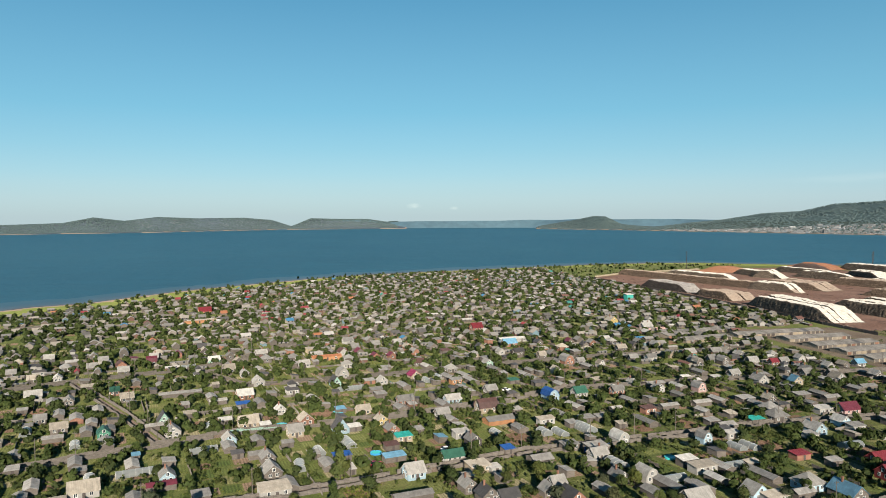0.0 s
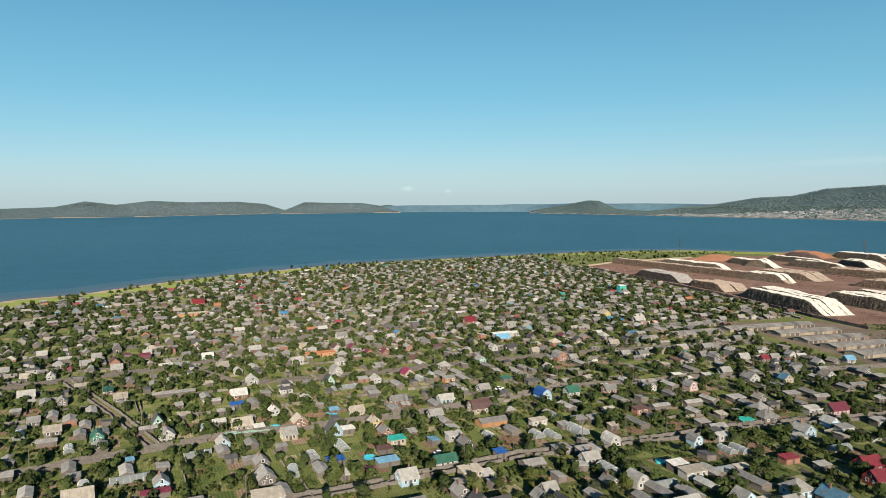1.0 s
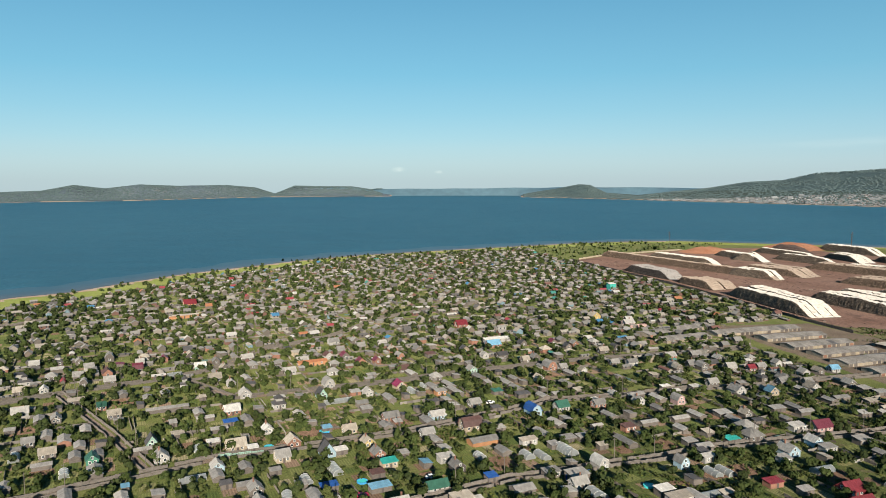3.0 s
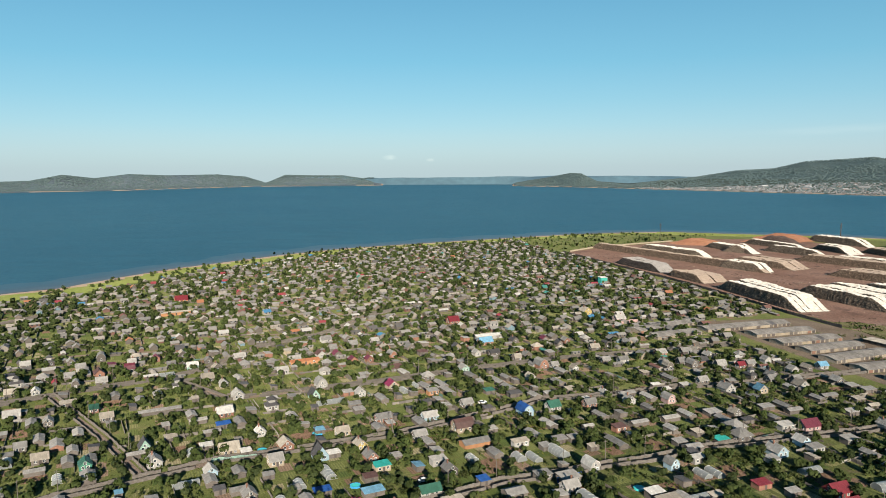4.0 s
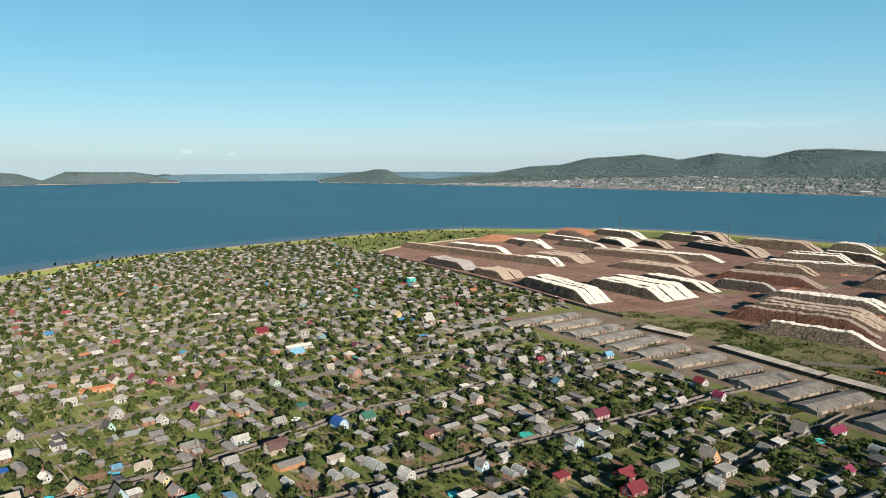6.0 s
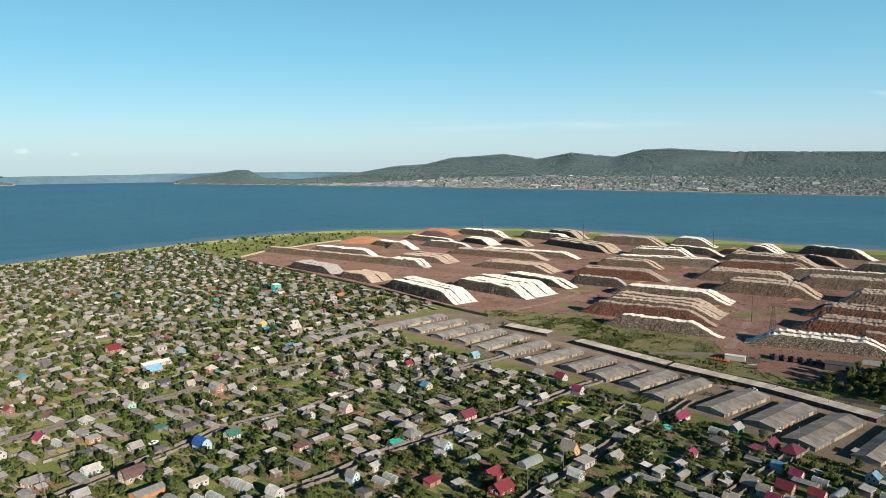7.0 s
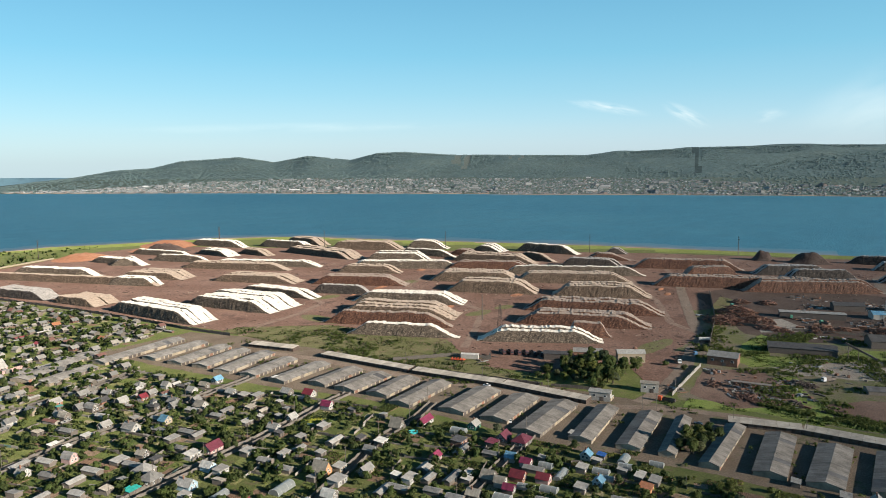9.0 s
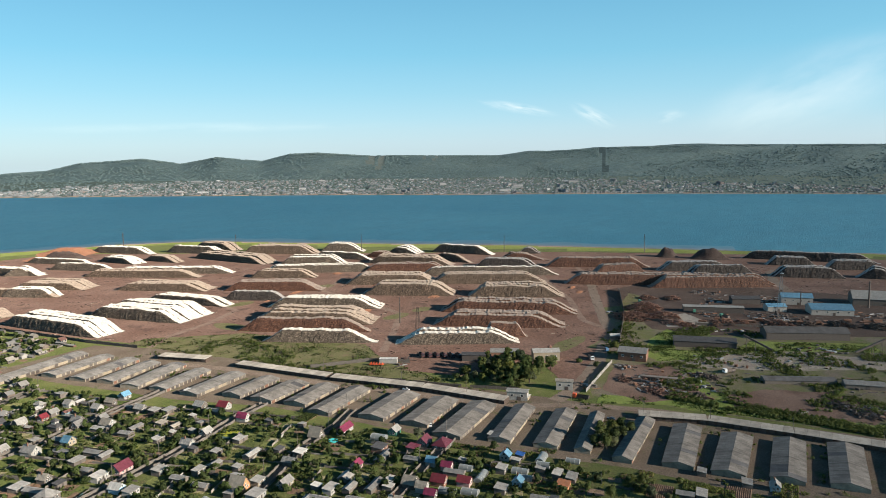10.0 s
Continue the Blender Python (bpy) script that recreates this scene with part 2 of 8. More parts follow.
def water_material():
    m, n, l, b = material("lake_water")
    pos = position(n)
    broad = noise_tex(n, l, 0.0016, 3, 0.5, pos)
    gust = noise_tex(n, l, 0.011, 4, 0.65, pos, (1.0, 2.2, 1.0))
    w = noise_tex(n, l, 0.12, 3, 0.6, pos, (1.0, 2.0, 1.0))
    c = mix(n, l, (0.032, 0.132, 0.188), (0.05, 0.164, 0.217), ramp_out(n, l, broad.outputs["Fac"], 0.3, 0.7))
    # gusts and ripples: their light and dark painted into the colour
    c = mix(n, l, c, ramp_col(n, l, gust.outputs["Fac"], 0.8, 1.2), 0.8, "MULTIPLY")
    c = mix(n, l, c, ramp_col(n, l, w.outputs["Fac"], 0.82, 1.18), 0.8, "MULTIPLY")
    l.new(c, b.inputs["Base Color"])
    b.inputs["Roughness"].default_value, b.inputs["Diffuse Roughness"].default_value = 0.4, 0.0
    b.inputs["IOR"].default_value = 1.33
    b.inputs["Specular IOR Level"].default_value = 0.38
    bump(n, l, b, w.outputs["Fac"], 1.0, 1.6)
    return m


WATER = water_material()
# paler than the lake: the haze over far water is put into the colour
FAR_WATER = plain("hazy_distant_water", (0.17, 0.29, 0.35), 0.5, 0.06, scale=0.004, fine=0.02, relief=0, by_object=0, matt=0.0)


def log_material(name, ends, bark, scale=1.15):
    """Stacked logs: speckled cut ends, with the shade in the gaps between them painted dark."""
    m, n, l, b = material(name)
    pos = n.new("ShaderNodeTexCoord").outputs["Object"]
    v = n.new("ShaderNodeTexVoronoi")
    v.inputs["Scale"].default_value = scale
    l.new(pos, v.inputs["Vector"])
    gap = ramp(n, [(0.25, (1, 1, 1)), (0.62, (0.28, 0.26, 0.25))])
    l.new(v.outputs["Distance"], gap.inputs[0])
    tone = n.new("ShaderNodeSeparateColor")
    l.new(v.outputs["Color"], tone.inputs[0])
    c = mix(n, l, bark, ends, tone.outputs[0])
    broad = noise_tex(n, l, 0.12, 4, 0.6, pos)
    c = mix(n, l, c, gap.outputs[0], 0.8, "MULTIPLY")
    c = mix(n, l, c, ramp_col(n, l, broad.outputs["Fac"], 0.65, 1.2), 0.8, "MULTIPLY")
    l.new(c, b.inputs["Base Color"])
    b.inputs["Roughness"].default_value = 0.9
    bump(n, l, b, v.outputs["Distance"], 0.8, -0.2)
    return m


def log_top_material(name, color, dark):
    """Logs seen along their length on the top of a stack."""
    m, n, l, b = material(name)
    pos = n.new("ShaderNodeTexCoord").outputs["Object"]
    s = noise_tex(n, l, 1.0, 4, 0.7, pos, (2.2, 0.25, 0.8))
    s2 = noise_tex(n, l, 0.5, 3, 0.7, pos)
    c = mix(n, l, dark, color, ramp_out(n, l, s.outputs["Fac"], 0.34, 0.52))
    c = mix(n, l, c, ramp_col(n, l, s2.outputs["Fac"], 0.65, 1.1), 0.8, "MULTIPLY")
    l.new(c, b.inputs["Base Color"])
    b.inputs["Roughness"].default_value = 0.85
    bump(n, l, b, s.outputs["Fac"], 0.8, 0.25)
    return m


# log ends darker than the tops, partly to paint in shade on stack fronts
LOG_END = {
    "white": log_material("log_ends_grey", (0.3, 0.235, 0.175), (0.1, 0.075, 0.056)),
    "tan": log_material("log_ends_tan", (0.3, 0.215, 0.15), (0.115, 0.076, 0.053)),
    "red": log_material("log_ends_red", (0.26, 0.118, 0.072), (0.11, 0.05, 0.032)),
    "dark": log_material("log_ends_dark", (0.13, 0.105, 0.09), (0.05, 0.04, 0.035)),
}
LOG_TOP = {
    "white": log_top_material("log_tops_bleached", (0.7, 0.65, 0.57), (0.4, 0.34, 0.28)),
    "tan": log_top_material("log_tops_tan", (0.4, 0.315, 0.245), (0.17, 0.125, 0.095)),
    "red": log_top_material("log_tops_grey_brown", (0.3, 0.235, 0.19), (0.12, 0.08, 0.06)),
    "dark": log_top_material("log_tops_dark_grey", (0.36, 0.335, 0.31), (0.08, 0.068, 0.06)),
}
BARK = ground_material("bark_waste", ((0.29, 0.13, 0.075), (0.33, 0.165, 0.1), (0.21, 0.1, 0.065)), 0.08, 0.3, 0.5, 0.8)
DARK_BARK = ground_material("dark_bark_waste", ((0.07, 0.05, 0.045), (0.1, 0.075, 0.065), (0.13, 0.1, 0.085)), 0.08, 0.3, 0.5, 0.8)

ROOF = {
    "grey": sheet_roof("slate_roof_grey", (0.23, 0.22, 0.205)),
    "light": sheet_roof("slate_roof_light", (0.32, 0.305, 0.28)),
    "cream": sheet_roof("slate_roof_cream", (0.34, 0.3, 0.245)),
    "white": sheet_roof("roof_white", (0.5, 0.485, 0.45), by_object=0.08),
    "dark": sheet_roof("roof_dark", (0.072, 0.0684, 0.0684)),
    "brown": sheet_roof("roof_brown", (0.101, 0.054, 0.0468), by_object=0.1),
    "red": sheet_roof("roof_red", (0.2, 0.028, 0.036), rough=0.5, by_object=0.15),
    "crimson": sheet_roof("roof_crimson", (0.24, 0.03, 0.075), rough=0.5, by_object=0.1),
    "maroon": sheet_roof("roof_maroon", (0.14, 0.03, 0.045), rough=0.5, by_object=0.1),
    "blue": sheet_roof("roof_blue", (0.0216, 0.0792, 0.274), rough=0.45, by_object=0.05),
    "sky": sheet_roof("roof_light_blue", (0.144, 0.302, 0.418), rough=0.5),
    "green": sheet_roof("roof_green", (0.036, 0.115, 0.0792), rough=0.5),
    "teal": sheet_roof("roof_teal", (0.0288, 0.302, 0.259), rough=0.5, by_object=0.05),
    "orange": sheet_roof("roof_orange", (0.36, 0.144, 0.0648)),
}
WALL = {
    "grey": plain("wall_weathered_boards", (0.15, 0.128, 0.109), stretch=(1, 1, 4)),
    "white": plain("wall_white", (0.37, 0.355, 0.325), vary=0.1, by_object=0.1),
    "cream": plain("wall_cream", (0.34, 0.28, 0.2), vary=0.12),
    "brick": plain("wall_brick", (0.27, 0.135, 0.09), vary=0.25, fine=9),
    "mint": plain("wall_mint", (0.26, 0.4, 0.33), vary=0.1),
    "sky": plain("wall_light_blue", (0.338, 0.465, 0.525), vary=0.12),
    "yellow": plain("wall_yellow", (0.51, 0.39, 0.15), vary=0.12),
    "orange": plain("wall_orange", (0.45, 0.225, 0.105), vary=0.15),
    "green": plain("wall_green", (0.06, 0.225, 0.15), vary=0.15),
    "pink": plain("wall_pink", (0.51, 0.345, 0.315), vary=0.12),
    "blue": plain("wall_blue", (0.0225, 0.12, 0.375), vary=0.12),
    "red": plain("wall_red", (0.225, 0.0375, 0.0375), vary=0.15),
    "teal": plain("wall_teal", (0.05, 0.36, 0.3), vary=0.12),
    "dark": plain("wall_dark_boards", (0.09, 0.075, 0.0675), stretch=(1, 1, 4)),
}
TRIM = plain("painted_trim", (0.75, 0.74, 0.7), 0.6, 0.08)
WOOD = plain("grey_fence_wood", (0.165, 0.145, 0.125), 0.9, 0.3, stretch=(1, 1, 4))
NEW_WOOD = plain("fresh_wood", (0.375, 0.27, 0.158), 0.85, 0.2)
STEEL = plain("rusty_steel", (0.12, 0.0975, 0.0863), 0.6, 0.3, metal=0.4)
PALE_STEEL = plain("galvanised_steel", (0.375, 0.375, 0.375), 0.45, 0.15, metal=0.5)
CONCRETE = plain("concrete", (0.315, 0.3, 0.277), 0.9, 0.2)
BRICK = plain("old_brick", (0.247, 0.128, 0.0863), 0.9, 0.3, fine=9)
GULLY_WOOD = ground_material("dark_gully_wood", ((0.042, 0.066, 0.068), (0.05, 0.076, 0.076), (0.06, 0.088, 0.084)), 0.01, 0.02, 3.0, 0.05, far=True)
CLEARED = ground_material("cleared_hillside", ((0.125, 0.15, 0.135), (0.14, 0.16, 0.14), (0.12, 0.145, 0.13)), 0.01, 0.02, 1.0, 0.1, far=True)
TAR = plain("tarred_roof", (0.09, 0.0863, 0.0863), 0.85, 0.35, scale=0.25, fine=2)


def felt_roof(name, color, by_object=0.15):
    """Old roofing felt and slate: sheets laid down the slope, grey streaks, patches and dark seams."""
    m, n, l, b = material(name)
    obj = n.new("ShaderNodeTexCoord").outputs["Object"]
    streak = noise_tex(n, l, 1.0, 5, 0.7, obj, (0.9, 0.12, 0.12))
    patch = noise_tex(n, l, 0.22, 3, 0.5, obj)
    grain = noise_tex(n, l, 3.0, 4, 0.7, obj)
    seams = n.new("ShaderNodeTexBrick")
    seams.inputs["Color1"].default_value, seams.inputs["Color2"].default_value = (1.12, 1.12, 1.12, 1), (0.85, 0.85, 0.85, 1)
    seams.inputs["Mortar"].default_value = (0.5, 0.48, 0.46, 1)
    seams.inputs["Scale"].default_value, seams.inputs["Mortar Size"].default_value = 1.0, 0.025
    seams.inputs["Brick Width"].default_value, seams.inputs["Row Height"].default_value = 1.1, 2.2
    l.new(obj, seams.inputs["Vector"])
    c = mix(n, l, tuple(v * 0.7 for v in color), tuple(v * 1.3 for v in color), ramp_out(n, l, streak.outputs["Fac"], 0.3, 0.7))
    c = mix(n, l, c, ramp_col(n, l, patch.outputs["Fac"], 0.7, 1.15), 0.9, "MULTIPLY")
    c = mix(n, l, c, seams.outputs["Color"], 0.6, "MULTIPLY")
    c = mix(n, l, c, ramp_col(n, l, grain.outputs["Fac"], 0.7, 1.15), 0.8, "MULTIPLY")
    info = n.new("ShaderNodeObjectInfo")
    spread = ramp(n, [(0, (1 - by_object,) * 3), (1, (1 + by_object,) * 3)])
    l.new(info.outputs["Random"], spread.inputs[0])
    l.new(mix(n, l, c, spread.outputs[0], 1.0, "MULTIPLY"), b.inputs["Base Color"])
    b.inputs["Roughness"].default_value, b.inputs["Specular IOR Level"].default_value = 0.95, 0.2
    bump(n, l, b, grain.outputs["Fac"], 0.6, 0.06)
    return m


PALE_TAR = felt_roof("dusty_roof_felt", (0.2, 0.186, 0.17), 0.07)
BROWN_TAR = felt_roof("old_brown_roof_felt", (0.195, 0.178, 0.16), 0.07)
# brick colour darkened to carry the shade under the roof overhang
SHADED_BRICK = plain("shaded_brick", (0.1, 0.07, 0.055), 0.9, 0.35, fine=5)
PALE_ROOF = plain("pale_flat_roofing", (0.33, 0.295, 0.25), 0.9, 0.25, scale=0.3, fine=2)
BARKWOOD = plain("tree_bark", (0.0975, 0.075, 0.0562), 0.95, 0.3)
RUBBER = plain("black_rubber", (0.03, 0.03, 0.03), 0.8, 0.2)


def glass_material():
    m, n, l, b = material("window_glass")
    b.inputs["Base Color"].default_value = (0.03, 0.04, 0.05, 1)
    b.inputs["Roughness"].default_value = 0.08
    return m


def polycarbonate():
    m, n, l, b = material("greenhouse_film")
    pos = n.new("ShaderNodeTexCoord").outputs["Object"]
    s = noise_tex(n, l, 1.2, 3, 0.6, pos)
    l.new(mix(n, l, (0.2, 0.22, 0.215), (0.38, 0.4, 0.395), s.outputs["Fac"]), b.inputs["Base Color"])
    b.inputs["Roughness"].default_value = 0.3
    b.inputs["Transmission Weight"].default_value = 0.35
    return m


GLASS, FILM = glass_material(), polycarbonate()
LEAF = {
    "green": leaf_material("leaves_green", (0.068, 0.092, 0.026), (0.148, 0.17, 0.056)),
    "dark": leaf_material("leaves_dark", (0.044, 0.062, 0.02), (0.104, 0.125, 0.045)),
    "silver": leaf_material("leaves_silvery", (0.062, 0.078, 0.044), (0.14, 0.154, 0.09)),
    "crop": leaf_material("crop_leaves", (0.068, 0.094, 0.022), (0.148, 0.172, 0.05)),
}
PAINT = {
    "white": plain("car_white", (0.75, 0.75, 0.75), 0.3, 0.03, relief=0, by_object=0.02),
    "dark": plain("car_dark", (0.03, 0.035, 0.045), 0.3, 0.05, relief=0),
    "red": plain("car_crimson", (0.4, 0.01, 0.06), 0.3, 0.05, relief=0),
    "maroon": plain("machine_maroon", (0.1, 0.03, 0.03), 0.5, 0.15, relief=0),
    "orange": plain("machine_orange", (0.6, 0.1, 0.03), 0.5, 0.15, relief=0),
    "blue": plain("machine_blue", (0.05, 0.2, 0.4), 0.5, 0.15, relief=0),
    "green": plain("machine_green", (0.06, 0.24, 0.16), 0.5, 0.15, relief=0),
    "yellow": plain("machine_yellow", (0.5, 0.33, 0.06), 0.5, 0.15, relief=0),
    "teal": plain("pool_teal", (0.06, 0.5, 0.5), 0.35, 0.05, relief=0),
    "poolblue": plain("pool_blue", (0.05, 0.3, 0.55), 0.35, 0.05, relief=0),
}


# ---- mesh tools ----
class Mesh:
    """Collects boxes, prisms and strips, and turns them into one mesh."""

    def __init__(self):
        self.v, self.f, self.m = [], [], []

    def add(self, verts, faces, mat=0):
        k = len(self.v)
        self.v += [tuple(p) for p in verts]
        self.f += [tuple(k + i for i in f) for f in faces]
        self.m += [mat] * len(faces)

    def box(self, cx, cy, z0, sx, sy, sz, turn=0.0, mat=0, taper=1.0):
        c, s = math.cos(turn), math.sin(turn)
        pts = []
        for z, k in ((z0, 1.0), (z0 + sz, taper)):
            for a, b in ((-1, -1), (1, -1), (1, 1), (-1, 1)):
                x, y = a * sx / 2 * k, b * sy / 2 * k
                pts.append((cx + x * c - y * s, cy + x * s + y * c, z))
        self.add(pts, [(3, 2, 1, 0), (4, 5, 6, 7), (0, 1, 5, 4), (1, 2, 6, 5), (2, 3, 7, 6), (3, 0, 4, 7)], mat)

    def prism(self, outline, x0, x1, mat=0, cap=True):
        """A closed outline of (y, z) drawn out along x."""
        n = len(outline)
        pts = [(x0, y, z) for y, z in outline] + [(x1, y, z) for y, z in outline]
        faces = [(i, i + n, (i + 1) % n + n, (i + 1) % n) for i in range(n)]
        if cap:
            faces += [tuple(range(n)), tuple(reversed(range(n, 2 * n)))]
        self.add(pts, faces, mat)

    def tube(self, p, q, r0, r1, sides=6, mat=0):
        p, q = Vector(p), Vector(q)
        a = (q - p).normalized()
        u = a.orthogonal().normalized()
        w = a.cross(u)
        ring = [(math.cos(2 * math.pi * i / sides), math.sin(2 * math.pi * i / sides)) for i in range(sides)]
        pts = [p + (u * c + w * s) * r0 for c, s in ring] + [q + (u * c + w * s) * r1 for c, s in ring]
        self.add(pts, [(i, (i + 1) % sides, (i + 1) % sides + sides, i + sides) for i in range(sides)] + [tuple(reversed(range(sides))), tuple(range(sides, 2 * sides))], mat)

    def data(self, name, mats, smooth=False):
        me = bpy.data.meshes.new(name)
        me.from_pydata(self.v, [], self.f)
        for m in mats:
            me.materials.append(m)
        if len(mats) > 1:
            me.polygons.foreach_set("material_index", self.m)
        if smooth:
            me.polygons.foreach_set("use_smooth", [True] * len(self.f))
        me.update()
        return me


def part(name, mesh, mats, parent, label="", m=None, smooth=False):
    """Links a mesh as one object under a thing or a part."""
    data = mesh.data(name, mats if isinstance(mats, (list, tuple)) else [mats], smooth) if isinstance(mesh, Mesh) else mesh
    ob = new(name, data)
    ob.parent = parent
    if m is not None:
        ob.matrix_basis = m
    if label:
        tagged(ob, label)
    return ob


TAKEN = []


def thing(name, x, y, z, turn, label, category, group=""):
    TAKEN.append((x, y))
    ob = new(name)
    ob.matrix_basis = pose(x, y, z, 0, 0, turn)
    return tagged(ob, label, category, group)


def structure(name, mesh, mats, label="", smooth=False, kind="structure"):
    ob = new(name, mesh.data(name, mats if isinstance(mats, (list, tuple)) else [mats], smooth) if isinstance(mesh, Mesh) else mesh)
    return tagged(ob, label, "", "", kind)


def lerp_table(x, table):
    return float(np.interp(x, [a for a, _ in table], [b for _, b in table]))

# ---- land and water ----
SHORE = [(-868, -420), (-630, 210), (-462, 532), (-391, 675), (-354, 704), (-326, 769), (-290, 836), (-241, 895), (-185, 967), (-116, 1032), (-36, 1079), (50, 1126),
         (147, 1175), (251, 1228), (357, 1260), (444, 1267), (528, 1228), (602, 1198), (687, 1175), (757, 1117), (819, 1040), (855, 937), (937, 752), (1012, 578), (1063, 407), (1109, 252), (1176, 64), (1302, -420), (1400, -1260)]


def polyline_distance(px, py, line, closed=False):
    pts = list(line) + ([line[0]] if closed else [])
    best = np.full(px.shape, 1e9)
    for (ax, ay), (bx, by) in zip(pts, pts[1:]):
        dx, dy = bx - ax, by - ay
        t = np.clip(((px - ax) * dx + (py - ay) * dy) / (dx * dx + dy * dy), 0, 1)
        best = np.minimum(best, np.hypot(px - ax - t * dx, py - ay - t * dy))
    return best


def inside(px, py, poly):
    hit = np.zeros(px.shape, bool)
    for (ax, ay), (bx, by) in zip(poly, poly[1:] + poly[:1]):
        with np.errstate(divide="ignore", invalid="ignore"):
            cross = (ay > py) != (by > py)
            hit ^= cross & (px < (bx - ax) * (py - ay) / (by - ay + 1e-12) + ax)
    return hit


LAND = SHORE + [(1400, -4900), (-870, -4900)]


def inland(px, py):
    """Metres from the near shore, positive on land."""
    px, py = np.asarray(px, float), np.asarray(py, float)
    d = polyline_distance(px, py, SHORE)
    return np.where(inside(px, py, LAND), d, -d)


# the lake's far side, by compass heading: distance of its shore, height of the hills behind
FAR_SHORE = [(-60, 3640), (-31.6, 3962), (-22, 4060), (-12.6, 4560), (-3, 4640), (-2.4, 6900), (7.0, 6900), (7.4, 4410), (12.3, 4144), (19, 3766), (25.5, 3500), (38.4, 3098), (43, 3032), (55, 2827), (69, 2820), (87, 2898), (130, 3220)]
CREST = [(-60, 56), (-31.6, 40), (-27.9, 48), (-25.9, 78), (-23.9, 58), (-21.6, 79), (-18.8, 69), (-15.5, 72), (-13.4, 56), (-11.9, 14), (-10.4, 66), (-8.2, 61), (-6, 60), (-4.2, 37), (-2.6, 3),
         (7.2, 3), (8.5, 24), (10.5, 52), (11.8, 74), (12.7, 72), (13.9, 26), (16.3, 8), (18.8, 30), (21.2, 48), (24, 87), (26.4, 98), (28.6, 144), (32.6, 164), (35.3, 130), (37.8, 168), (41.1, 140), (43.2, 183), (45.3, 188),
         (48.8, 168), (55.2, 161), (59.5, 157), (61.7, 175), (64.8, 183), (67.4, 196), (71.1, 199), (75.2, 203), (86.6, 188), (130, 168)]
REACH = [(-60, 532), (-14, 300), (-3, 230), (7, 364), (16, 420), (20, 980), (30, 1610), (130, 1750)]


def smooth01(t):
    t = np.clip(t, 0, 1)
    return t * t * (3 - 2 * t)


def far_height(heading, r):
    s = np.interp(heading, *zip(*FAR_SHORE))
    crest, reach = np.interp(heading, *zip(*CREST)), np.interp(heading, *zip(*REACH))
    d = r - s
    town = np.interp(heading, [17, 24, 120, 140], [0.1, 1, 1, 0.2])
    low = np.minimum(np.clip(d, 0, None) * 0.06, 48.0) * town + np.clip(d, 0, 60) * 0.06 * (1 - town)
    start = 740.0 * town
    rise = smooth01((d - start) / np.maximum(reach - start, 50))
    fall = 1 - 0.75 * smooth01((d - reach) / 1200)
    z = -1.3 + low + np.maximum(crest - low, 0) * rise
    z = np.where(d > reach, -1.3 + low + np.maximum(crest - low, 0) * fall, z)
    z = np.where(d < 0, np.maximum(-5, -1.3 + d * 0.03), z)
    strip = np.interp(heading, [-8, -4, 3, 9, 11, 20, 27], [0, 44, 45, 52, 56, 50, 42])
    return np.where((r > 4850) & (strip > 0), np.maximum(z, strip), z)


# bare strips on the wooded hills: heading, half width, lowest share of the slope
CLEARINGS = ((49.4, 0.3, 0.74), (50.2, 0.25, 0.66), (53.6, 0.13, 0.84), (54.4, 0.13, 0.8), (34.8, 0.2, 0.93), (39.4, 0.2, 0.94))

# dark wooded gully: heading at the crest, half width, lowest share of the slope
GULLY = (67.5, 0.2, 0.55)


